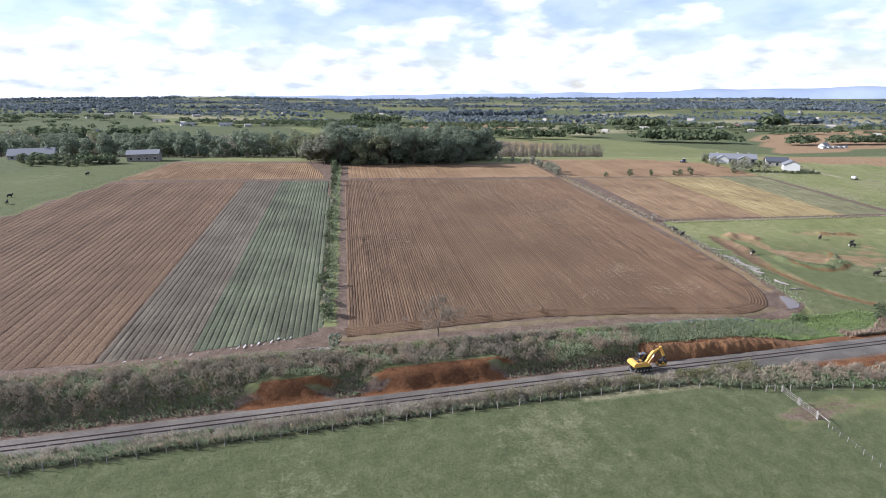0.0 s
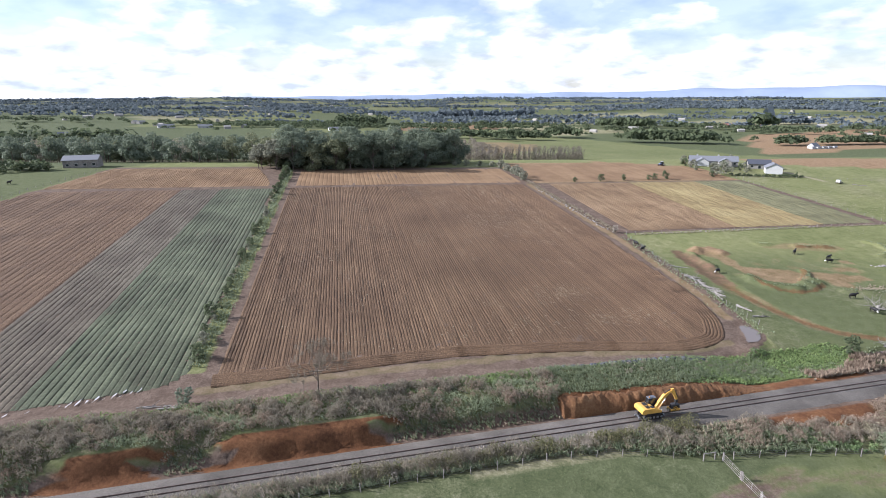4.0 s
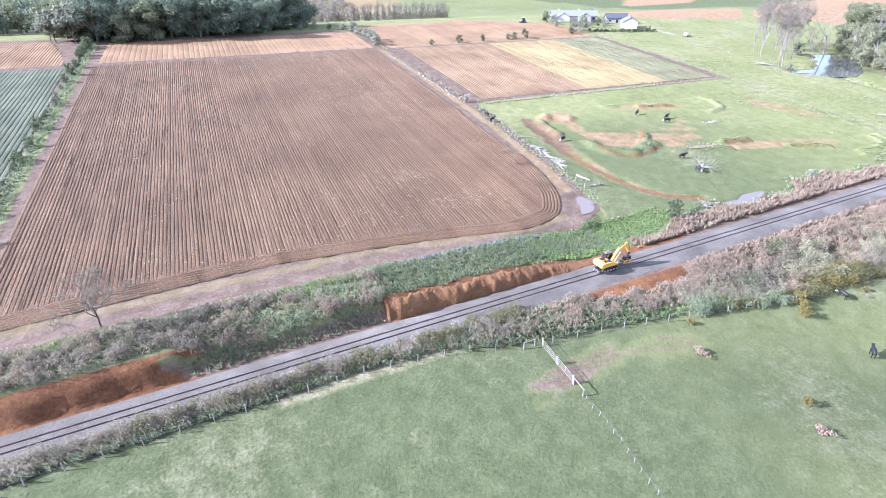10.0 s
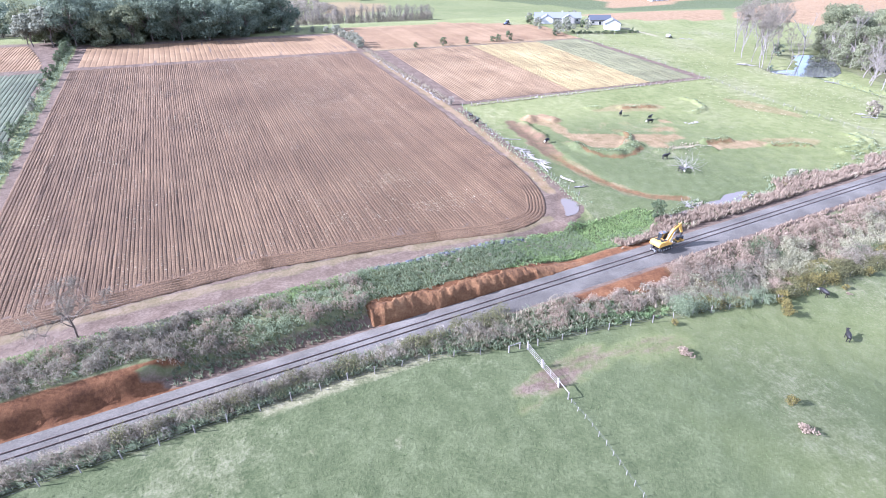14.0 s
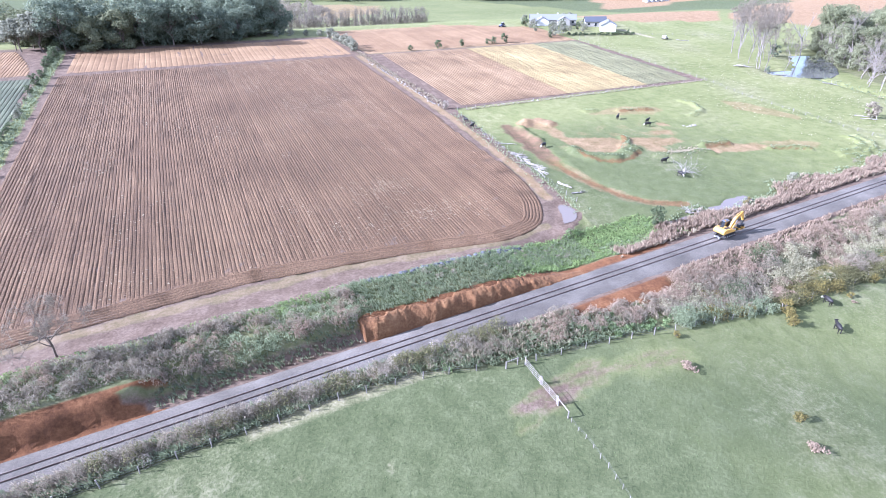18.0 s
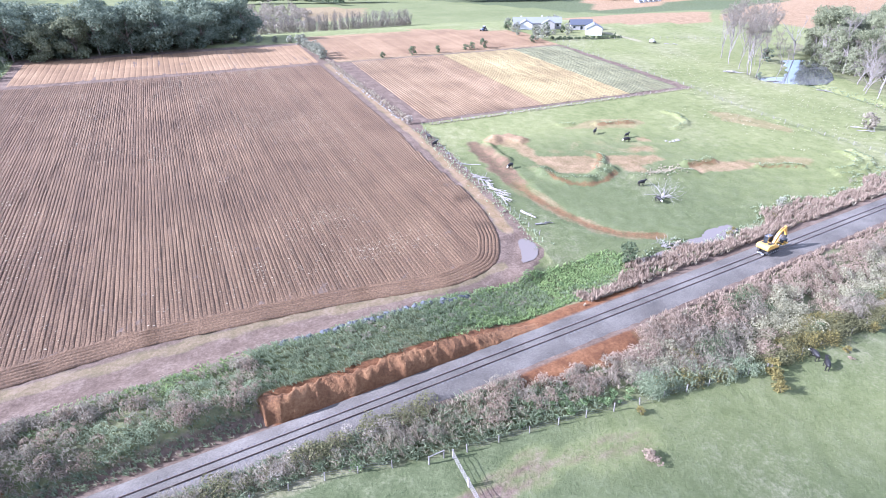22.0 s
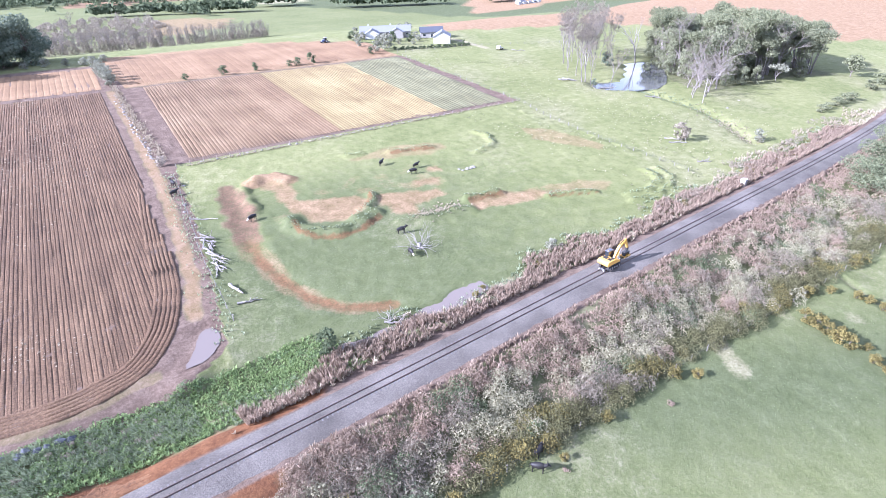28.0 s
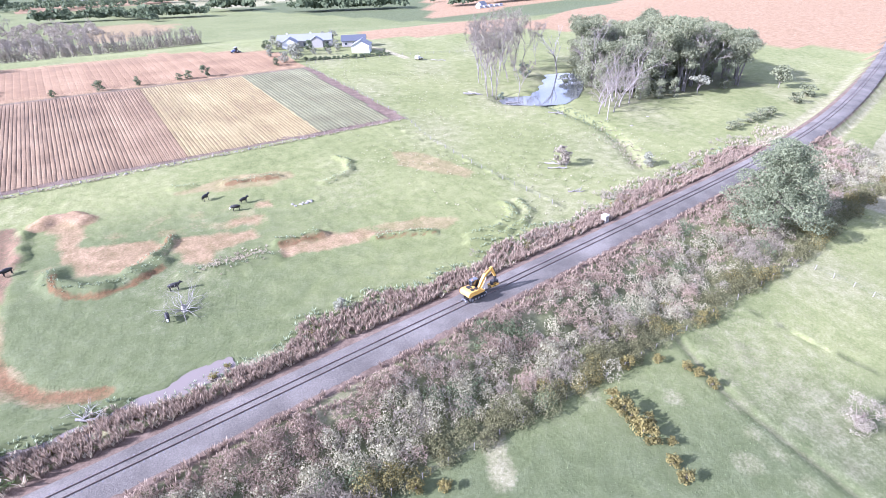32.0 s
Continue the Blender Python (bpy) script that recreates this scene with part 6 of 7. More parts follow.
def far_hills():
    """The ranges on the skyline, their blue being distance haze put into the colour."""
    hills, t, b = blank("far_hazed_hills", 1.0)
    # base colour carries the haze; the hills themselves are not blue
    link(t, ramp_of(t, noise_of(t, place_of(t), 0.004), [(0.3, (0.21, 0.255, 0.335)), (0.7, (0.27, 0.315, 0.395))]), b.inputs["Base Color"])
    a = np.linspace(-0.75, 1.45, 220)
    hgt = 27 + 42 * smooth(0.05, 0.75, a) * (0.62 + 0.25 * np.sin(a * 9 + 0.5) + 0.13 * np.sin(a * 31)) + 3 * np.sin(a * 60)
    V, n = [], len(a)
    for D, f in ((4560, -0.5), (4700, 0.55), (4800, 1.0), (4880, 0.6)):
        V.append(np.stack([D * np.sin(a), D * np.cos(a), -10 + f * (hgt + 10)], 1))
    i = np.arange(4 * n).reshape(4, n)
    F = np.stack([i[:-1, :-1], i[:-1, 1:], i[1:, 1:], i[1:, :-1]], -1).reshape(-1, 4)
    tagged(new("backdrop", shaded(mesh_of("backdrop", np.concatenate(V), F, hills))), "low hills on the horizon, painted haze-blue", "hills", kind="structure")


def far_trees(name, C, S, material, k, label, r):
    """Domes of k leaf clumps at the places C, with the sizes S, all in one mesh."""
    P = np.column_stack([C, land(C[:, 0], C[:, 1])])
    d = r.normal(0, 1, (len(P) * k, 3))
    d[:, 2] = np.abs(d[:, 2])
    d /= np.linalg.norm(d, axis=1)[:, None]
    rad = np.repeat(S, k)
    Q = np.repeat(P, k, 0) + d * rad[:, None] * np.array([0.62, 0.62, 0.5]) * r.uniform(0.5, 1.05, (len(rad), 1)) + np.array([0, 0, 1]) * (rad * 0.4)[:, None]
    V, F = quads_at(Q, rad * 1.25 / k ** 0.5, r, out=d, loose=0.5)
    tagged(new(name, mesh_of(name, V, F, material)), label, "woods", kind="stuff")


def far_country():
    """Hedgerows, shelter belts and woods out to the hills."""
    r = np.random.default_rng(99)
    C, S = [], []
    lines_ = [((413, 664), (516, 599), 30, 9), ((353, 744), (390, 748), 6, 9), ((555, 974), (620, 900), 16, 10), ((370, 1513), (690, 1640), 60, 12), ((69, 1054), (150, 1075), 16, 11), ((564, 561), (600, 566), 9, 7), ((615, 556), (690, 538), 22, 6),
              ((242, 797), (268, 652), 16, 5), ((784, 834), (800, 840), 5, 16), ((906, 937), (990, 930), 14, 9), ((-137, 312), (-97, 305), 14, 2.5), ((-250, 560), (-130, 570), 24, 8), ((176, 728), (318, 690), 34, 7)]
    for (ax, ay), (bx, by), n, s in lines_:
        u = r.uniform(0, 1, n * 2)
        C.append(np.stack([ax + (bx - ax) * u + r.normal(0, s * 0.5, n * 2), ay + (by - ay) * u + r.normal(0, s * 0.6, n * 2)], 1))
        S.append(s * r.uniform(1.1, 2.3, n * 2))
    for _ in range(300):
        D, a = 950 * (4.6 ** r.uniform(0, 1)), r.uniform(-0.66, 1.25)
        x, y = D * math.sin(a), D * math.cos(a)
        L = r.uniform(70, 330) * (0.5 + D / 2200)
        k = -a + r.normal(0, 0.35) + (1.3 if r.uniform() < 0.15 else 0)
        wide = r.choice([2.5, 12, 38], p=[0.5, 0.3, 0.2]) * (0.6 + D / 3000)
        n = int(L / 7 * (1 if wide < 5 else 1.6))
        u = r.uniform(-0.5, 0.5, n)
        C.append(np.stack([x + L * u * math.cos(k) + r.normal(0, wide, n), y + L * u * math.sin(k) + r.normal(0, wide, n)], 1))
        S.append(r.uniform(0.6, 1.15, n) * r.uniform(6, 12) * (0.75 + D / 4500))
    n = 500
    D, a = 800 * (5.4 ** r.uniform(0, 1, n)), r.uniform(-0.66, 1.25, n)
    C.append(np.stack([D * np.sin(a), D * np.cos(a)], 1))
    S.append(r.uniform(5, 10, n))
    C, S = np.concatenate(C), np.concatenate(S)
    # trees past 1150 m take the leaves with haze in their colour
    for name, pick, material, k, label in (("distant_woods", np.hypot(C[:, 0], C[:, 1]) > 1150, M_HAZED_TREE, 13, "haze-tinted blue-grey hedgerows and woods of the far country"), ("hedgerow_trees", np.hypot(C[:, 0], C[:, 1]) <= 1150, M_HEDGE, 60, "dark hedgerows and copses beyond the fields")):
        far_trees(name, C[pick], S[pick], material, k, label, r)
    n = 110
    D, a = 900 * (4.6 ** r.uniform(0, 1, n)), r.uniform(-0.62, 1.2, n)
    X, Y = D * np.sin(a), D * np.cos(a)
    Z = land(X, Y)
    V, F = [], []
    for i in range(n):
        w, l, e = r.uniform(5, 8), r.uniform(8, 18), r.uniform(3, 4.2)
        t = r.uniform(0, 3.1)
        ring = np.array([(-l, -w, 0), (l, -w, 0), (l, w, 0), (-l, w, 0), (-l, -w, e), (l, -w, e), (l, w, e), (-l, w, e), (-l, 0, e * 1.6), (l, 0, e * 1.6)]) * np.array([0.5, 0.5, 1])
        c, s = math.cos(t), math.sin(t)
        V.append(np.stack([X[i] + ring[:, 0] * c - ring[:, 1] * s, Y[i] + ring[:, 0] * s + ring[:, 1] * c, Z[i] + ring[:, 2] - 0.3], 1))
        F += [[j + 10 * i for j in f] for f in ((0, 1, 5, 4), (1, 2, 6, 9, 5), (2, 3, 7, 6), (3, 0, 4, 8, 7), (4, 5, 9, 8), (6, 7, 8, 9))]
    tagged(new("distant_houses", mesh_of("distant_houses", np.concatenate(V), F, M_CREAM)), "pale scattered houses of the far country", "houses", kind="stuff")


woods()
far_thickets()
singles()
verges()
far_country()
residue()
far_hills()

# ---- excavator on the railway ----


def slab(bm, outline, y0, y1):
    """A side outline (x, z) drawn out along y."""
    lo = [bm.verts.new((x, y0, z)) for x, z in outline]
    hi = [bm.verts.new((x, y1, z)) for x, z in outline]
    n = len(outline)
    fs = [bm.faces.new(lo), bm.faces.new(hi[::-1])]
    for i in range(n):
        fs.append(bm.faces.new((lo[i], hi[i], hi[(i + 1) % n], lo[(i + 1) % n])))
    bmesh.ops.recalc_face_normals(bm, faces=fs)


def softened(bm, amount=0.04):
    bmesh.ops.bevel(bm, geom=[e for e in bm.edges if e.is_manifold and e.calc_face_angle(0) > 0.5], offset=amount, segments=2, affect="EDGES", profile=0.6)
    return bm


def excavator():
    t = thing("excavator", Matrix(), "yellow tracked excavator with rail wheels on the railway", "excavator")
    for s in (-1, 1):
        bm = bmesh.new()
        slab(bm, [(-1.95, 0.35), (-1.8, 0.2), (1.8, 0.2), (1.95, 0.35), (2.0, 0.65), (1.85, 0.95), (1.6, 1.05), (-1.6, 1.05), (-1.85, 0.95), (-2.0, 0.65)], s * 0.98 - 0.26, s * 0.98 + 0.26)
        track = part("crawler_track", softened(bm, 0.05), M_RUBBER, t, "black crawler track")
        for k in range(18):
            bm = bmesh.new()
            x = -1.7 + 0.2 * k
            box(bm, x - 0.04, x + 0.04, s * 0.98 - 0.28, s * 0.98 + 0.28, 1.04, 1.09)
            part("track_shoe", bm, M_BLACK, track)
        for x in (-1.55, -0.75, 0.0, 0.75, 1.55):
            bm = bmesh.new()
            rod(bm, (x, s * 1.2, 0.55), (x, s * 1.27, 0.55), 0.24, sides=14)
            part("roller", bm, M_STEEL, track)
    bm = bmesh.new()
    box(bm, -1.3, 1.3, -0.75, 0.75, 0.5, 1.0, bevel=0.05)
    box(bm, -2.5, 2.5, -0.35, 0.35, 0.45, 0.7, bevel=0.04)
    part("undercarriage", bm, M_BLACK, t)
    for x in (-2.45, 2.45):
        gear = None
        bm = bmesh.new()
        rod(bm, (x, -0.7, 0.3), (x, 0.7, 0.3), 0.07)
        box(bm, x - 0.09, x + 0.09, -0.3, 0.3, 0.3, 0.66)
        gear = part("rail_gear", bm, M_STEEL, t, "bright steel rail gear")
        for s in (-1, 1):
            bm = bmesh.new()
            rod(bm, (x, s * 0.5, 0.28), (x, s * 0.64, 0.28), 0.27, sides=16)
            rod(bm, (x, s * 0.47, 0.28), (x, s * 0.5, 0.28), 0.32, sides=16)
            part("rail_wheel", bm, M_STEEL, gear)
    bm = bmesh.new()
    rod(bm, (0, 0, 1.0), (0, 0, 1.25), 0.78, sides=24)
    part("turntable", bm, M_BLACK, t)
    bm = bmesh.new()
    box(bm, -1.75, 1.5, -1.32, 1.32, 1.25, 1.45, bevel=0.03)
    part("deck", bm, M_BLACK, t)
    bm = bmesh.new()
    slab(bm, [(-1.7, 1.42), (0.2, 1.42), (0.2, 2.25), (-0.2, 2.38), (-1.7, 2.38)], -1.33, 0.45)
    slab(bm, [(-1.7, 1.42), (-0.35, 1.42), (-0.35, 2.3), (-1.7, 2.38)], 0.45, 1.33)
    slab(bm, [(0.2, 1.42), (1.45, 1.42), (1.45, 1.75), (0.9, 2.0), (0.2, 2.05)], -1.33, -0.42)
    part("engine_housing", softened(bm, 0.05), M_YELLOW, t)
    bm = bmesh.new()
    slab(bm, [(-1.68, 1.3), (-1.68, 2.42), (-2.2, 2.36), (-2.52, 2.1), (-2.58, 1.6), (-2.35, 1.3)], -1.35, 1.35)
    part("counterweight", softened(bm, 0.09), M_YELLOW, t)
    for x0, x1, y0, y1 in ((-1.5, -0.75, -1.0, -0.2), (-1.5, -0.6, 0.0, 1.05), (-0.6, 0.05, -1.1, -0.3)):
        bm = bmesh.new()
        box(bm, x0, x1, y0, y1, 2.385, 2.43, bevel=0.015)
        for k in range(5):
            x = x0 + (x1 - x0) * (k + 0.5) / 5
            box(bm, x - 0.03, x + 0.03, y0 + 0.04, y1 - 0.04, 2.42, 2.45)
        part("hood_grille", bm, M_BLACK, t, "black hood grille")
    bm = bmesh.new()
    rod(bm, (-1.2, -0.55, 2.4), (-1.2, -0.55, 2.85), 0.07)
    part("exhaust", bm, M_BLACK, t)
    bm = bmesh.new()
    for y in (-1.2, -0.6):
        rod(bm, (0.2, y, 2.05), (0.2, y, 2.75), 0.02, sides=6)
        rod(bm, (-1.3, y, 2.38), (-1.3, y, 2.8), 0.02, sides=6)
        rod(bm, (-1.3, y, 2.78), (0.2, y, 2.75), 0.02, sides=6)
    part("handrail", bm, M_BLACK, t)
    cab_out = [(-0.28, 1.45), (1.55, 1.45), (1.62, 2.3), (1.25, 3.3), (-0.22, 3.34)]
    bm = bmesh.new()
    slab(bm, [(x * 0.97 + 0.02, z * 0.985 + 0.02) for x, z in cab_out], 0.5, 1.3)
    cab = part("cab", bm, M_GLASSY, t, "dark glazed operator's cab")
    for y in (0.48, 1.3):
        for a, b in zip(cab_out, cab_out[1:] + cab_out[:1]):
            bm = bmesh.new()
            rod(bm, (a[0], y, a[1]), (b[0], y, b[1]), 0.05, sides=6)
            part("cab_pillar", bm, M_BLACK, cab)
    bm = bmesh.new()
    rod(bm, (0.6, 1.31, 1.5), (0.55, 1.31, 3.3), 0.045, sides=6)
    box(bm, -0.2, 0.55, 1.29, 1.34, 1.48, 2.15, bevel=0.02)
    part("cab_door", bm, M_BLACK, cab)
    bm = bmesh.new()
    box(bm, -0.3, 1.32, 0.44, 1.36, 3.31, 3.42, bevel=0.04)
    box(bm, 0.05, 0.85, 0.6, 1.2, 3.41, 3.47, bevel=0.02)
    part("cab_roof", bm, painted("grey_cab_roof", (0.12, 0.13, 0.15), 0.5), cab, "dark grey cab roof")
    bm = bmesh.new()
    rod(bm, (0.0, 0.7, 3.4), (0.0, 0.7, 3.62), 0.07, sides=10)
    part("beacon", bm, painted("amber_lens", (0.8, 0.3, 0.02), 0.2), cab, "amber beacon")
    bm = bmesh.new()
    slab(bm, [(0.75, 1.75), (1.2, 1.6), (2.05, 2.75), (2.75, 3.75), (3.3, 4.28), (4.05, 4.66), (4.15, 4.85), (3.95, 4.98), (3.1, 4.72), (2.25, 4.08), (1.45, 3.0)], -0.3, 0.22)
    boom = part("boom", softened(bm, 0.03), M_YELLOW, t)
    for y in (-0.42, 0.34):
        bm = bmesh.new()
        rod(bm, (1.35, y, 1.7), (2.1, y, 2.85), 0.1, sides=10)
        ram = part("boom_cylinder", bm, M_YELLOW, boom)
        bm = bmesh.new()
        rod(bm, (2.1, y, 2.85), (2.55, y, 3.55), 0.055, sides=10)
        rod(bm, (2.5, y - 0.12, 3.55), (2.5, y + 0.12, 3.55), 0.1, sides=10)
        ob = part("cylinder_rod", bm, M_STEEL, t, "bright steel rod")
    bm = bmesh.new()
    rod(bm, (2.4, -0.04, 4.42), (3.6, -0.04, 5.05), 0.09, sides=10)
    rod(bm, (3.6, -0.04, 5.05), (4.2, -0.04, 5.1), 0.05, sides=10)
    part("stick_cylinder", bm, M_BLACK, boom)
    bm = bmesh.new()
    slab(bm, [(3.75, 5.1), (4.3, 5.2), (4.55, 4.7), (5.35, 3.1), (5.3, 2.75), (5.05, 2.72), (4.0, 4.5)], -0.22, 0.14)
    stick = part("stick", softened(bm, 0.03), M_YELLOW, t)
    bm = bmesh.new()
    rod(bm, (4.6, -0.04, 4.75), (5.3, -0.04, 3.55), 0.085, sides=10)
    rod(bm, (5.3, -0.04, 3.55), (5.5, -0.04, 2.9), 0.05, sides=10)
    part("bucket_cylinder", bm, M_BLACK, stick)
    bm = bmesh.new()
    box(bm, 4.95, 5.45, -0.28, 0.2, 2.3, 2.85, bevel=0.04)
    rod(bm, (5.18, -0.04, 2.35), (5.1, -0.04, 1.9), 0.18, sides=12)
    head = part("rotator", bm, M_BLACK, t)
    bm = bmesh.new()
    box(bm, 4.35, 5.75, -0.5, 0.42, 1.62, 1.95, bevel=0.06)
    slab(bm, [(4.3, 1.7), (4.6, 1.75), (4.45, 1.1), (4.75, 0.6), (4.6, 0.55), (4.1, 1.0)], -0.4, 0.32)
    slab(bm, [(5.5, 1.75), (5.8, 1.7), (6.0, 1.0), (5.55, 0.55), (5.4, 0.6), (5.65, 1.1)], -0.4, 0.32)
    part("grapple", softened(bm, 0.03), M_BLACK, t, "black grapple head")
    bm = bmesh.new()
    for k in range(4):
        box(bm, 4.0 + 0.5 * k, 4.12 + 0.5 * k, -0.62, 0.56, 1.0, 1.2, bevel=0.02)
    box(bm, 3.9, 5.9, -0.66, -0.5, 0.85, 1.2, bevel=0.03)
    box(bm, 3.9, 5.9, 0.44, 0.6, 0.85, 1.2, bevel=0.03)
    part("cutter_frame", bm, M_YELLOW, t, "yellow cutter frame")
    r = np.random.default_rng(4)
    part_arrays("brush_bundle", *blob_leaves([(4.6, -0.3, 0.9, 0.8, 0.6, 0.35), (5.2, 0.3, 0.8, 0.7, 0.5, 0.35), (4.2, 0.2, 0.7, 0.5, 0.5, 0.3)], 420, 0.1, r), M_GORSE, t, "bundle of cut gorse in the grapple")
    for y in (-1.1, 1.1):
        bm = bmesh.new()
        rod(bm, (1.5, y, 1.85), (1.58, y, 1.85), 0.09, sides=10)
        part("headlight", bm, M_WHITE, t, "round work lamp")
    return t


# ---- cattle ----
def cow(m, label, white):
    t = thing("cow", m, label, "cow", "black and white cattle")
    bm = bmesh.new()
    got = bmesh.ops.create_uvsphere(bm, u_segments=16, v_segments=10, radius=1.0)["verts"]
    for v in got:
        x, y, z = v.co
        v.co = (x * 0.92, y * 0.34 * (1 + 0.1 * math.cos(3 * x)), 1.0 + z * (0.38 + 0.05 * math.sin(2.2 * x)) + (0.04 if z > 0 else -0.02))
    part("body", shaded_bm(bm, "body", M_HIDE_BLACK), M_HIDE_BLACK, t)
    bm = bmesh.new()
    rod(bm, (0.7, 0, 1.15), (1.12, 0, 0.95 if white else 1.3), 0.24, 0.17, 10)
    part("neck", bm, M_HIDE_BLACK, t)
    bm = bmesh.new()
    zc = 0.75 if white else 1.35
    rod(bm, (1.02, 0, zc + 0.14), (1.45, 0, zc - 0.18), 0.16, 0.1, 10)
    head = part("head", bm, M_HIDE_WHITE if white else M_HIDE_BLACK, t, "white face" if white else "")
    for s in (-1, 1):
        bm = bmesh.new()
        rod(bm, (1.06, s * 0.12, zc + 0.18), (1.02, s * 0.3, zc + 0.2), 0.07, 0.03, 6)
        part("ear", bm, M_HIDE_BLACK, head)
    for x in (-0.62, 0.58):
        for s in (-1, 1):
            bm = bmesh.new()
            rod(bm, (x, s * 0.2, 0.0), (x + 0.02, s * 0.2, 0.45), 0.055, 0.065, 8)
            rod(bm, (x + 0.02, s * 0.2, 0.43), (x, s * 0.2, 0.85), 0.065, 0.13, 8)
            part("leg", bm, M_HIDE_BLACK, t)
    bm = bmesh.new()
    rod(bm, (-0.88, 0, 1.2), (-1.02, 0, 0.75), 0.035, 0.02, 6)
    rod(bm, (-1.02, 0, 0.76), (-1.0, 0, 0.5), 0.02, 0.06, 6)
    part("tail", bm, M_HIDE_BLACK, t)
    if white:
        bm = bmesh.new()
        got = bmesh.ops.create_uvsphere(bm, u_segments=10, v_segments=6, radius=0.3)["verts"]
        for v in got:
            v.co = Vector((v.co.x * 1.3 + 0.1, v.co.y * 0.9, 0.74 + v.co.z * 0.5))
        part("belly_patch", bm, M_HIDE_WHITE, t, "white belly patch")
    return t


def shaded_bm(bm, name, material):
    me = bpy.data.meshes.new(name)
    bm.to_mesh(me)
    bm.free()
    me.materials.append(material)
    return shaded(me)


def on_ground(x, y, turn, size=1.0):
    return pose(x, y, h(x, y), 0, 0, turn) @ Matrix.Scale(size, 4)


def cattle():
    white = cow(on_ground(127.2, 133.9, 200), "black cow with a white face grazing in the paddock", True)
    black = cow(on_ground(163.5, 145, 30), "black cow standing in the paddock", False)
    copy_thing(black, on_ground(118.6, 159.7, 100))
    copy_thing(black, on_ground(117.4, 154.4, 20, 0.95))
    copy_thing(white, on_ground(167.2, 136.2, 160))
    copy_thing(black, on_ground(169.8, 139, 10, 0.95))
    copy_thing(black, on_ground(148.6, 112.8, 350))
    copy_thing(white, on_ground(145.6, 105, 260, 0.95))
    walkers = [copy_thing(white, on_ground(131.2, 60.1, 80)), copy_thing(black, on_ground(113, 45, 40))]
    for ob, lb in zip(walkers, ("black cow with a white face in the southern pasture", "black cow walking across the southern pasture")):
        tagged(ob, lb)
    for x, y, a in ((-99.5, 209, 30), (-97, 214, 100), (-101, 225, 10), (-90, 268, 60)):
        tagged(copy_thing(black, on_ground(x - 8, y + 3, a)), "black cow in the western pasture")
    return walkers


# ---- fences and gates ----
def post_mesh(height, radius, material=None):
    bm = bmesh.new()
    rod(bm, (0, 0, -0.25), (0, 0, height), radius, radius * 0.92, 7)
    me = bpy.data.meshes.new("post")
    bm.to_mesh(me)
    bm.free()
    me.materials.append(material or M_GREY_WOOD)
    return me


def fence(pts, gap, height, label, wires=3, radius=0.07):
    t = thing("fence", Matrix(), label, "fence")
    me = post_mesh(height, radius)
    Q = []
    for x, y in resample(pts, gap):
        p = (float(x) + random.uniform(-0.12, 0.12), float(y) + random.uniform(-0.12, 0.12))
        ob = new("post", me)
        ob.parent = t
        ob.matrix_basis = pose(*p, h(*p), random.uniform(-5, 5), random.uniform(-5, 5), 0) @ Matrix.Scale(random.uniform(0.88, 1.1), 4)
        Q.append(Vector((*p, h(*p))))
    for k in range(wires):
        z = Vector((0, 0, height * (0.94 - 0.3 * k)))
        V = np.array([q + z + o for q in Q for o in (Vector((0, 0, 0.012)), Vector((0.009, 0.009, -0.006)), Vector((-0.009, -0.009, -0.006)))])
        F = np.array([(3 * i + a, 3 * i + b, 3 * i + 3 + b, 3 * i + 3 + a) for i in range(len(Q) - 1) for a, b in ((0, 1), (1, 2), (2, 0))])
        part_arrays("wire", V, F, M_WIRE, t)
    return t


def field_gate(a, b, label, bars=4, height=1.15):
    """A timber gate of long bars between two posts."""
    t = thing("field_gate", Matrix(), label, "gate", "pasture gates")
    A, B = Vector((*a, h(*a))), Vector((*b, h(*b)))
    for P in (A, B):
        bm = bmesh.new()
        rod(bm, P + Vector((0, 0, -0.3)), P + Vector((0, 0, 1.35)), 0.1, 0.09, 8)
        part("gate_post", bm, M_GREY_WOOD, t)
    d = (B - A).normalized()
    for k in range(bars):
        z = Vector((0, 0, 0.2 + (height - 0.2) * k / (bars - 1)))
        bm = bmesh.new()
        rod(bm, A + d * 0.12 + z, B - d * 0.12 + z, 0.027, sides=6)
        part("bar", bm, M_LOG, t)
    for u in (0.06, 0.5, 0.94):
        bm = bmesh.new()
        P = A.lerp(B, u)
        rod(bm, P + Vector((0, 0, 0.15)), P + Vector((0, 0, height + 0.03)), 0.035, sides=6)
        part("upright", bm, M_LOG, t)
    return t


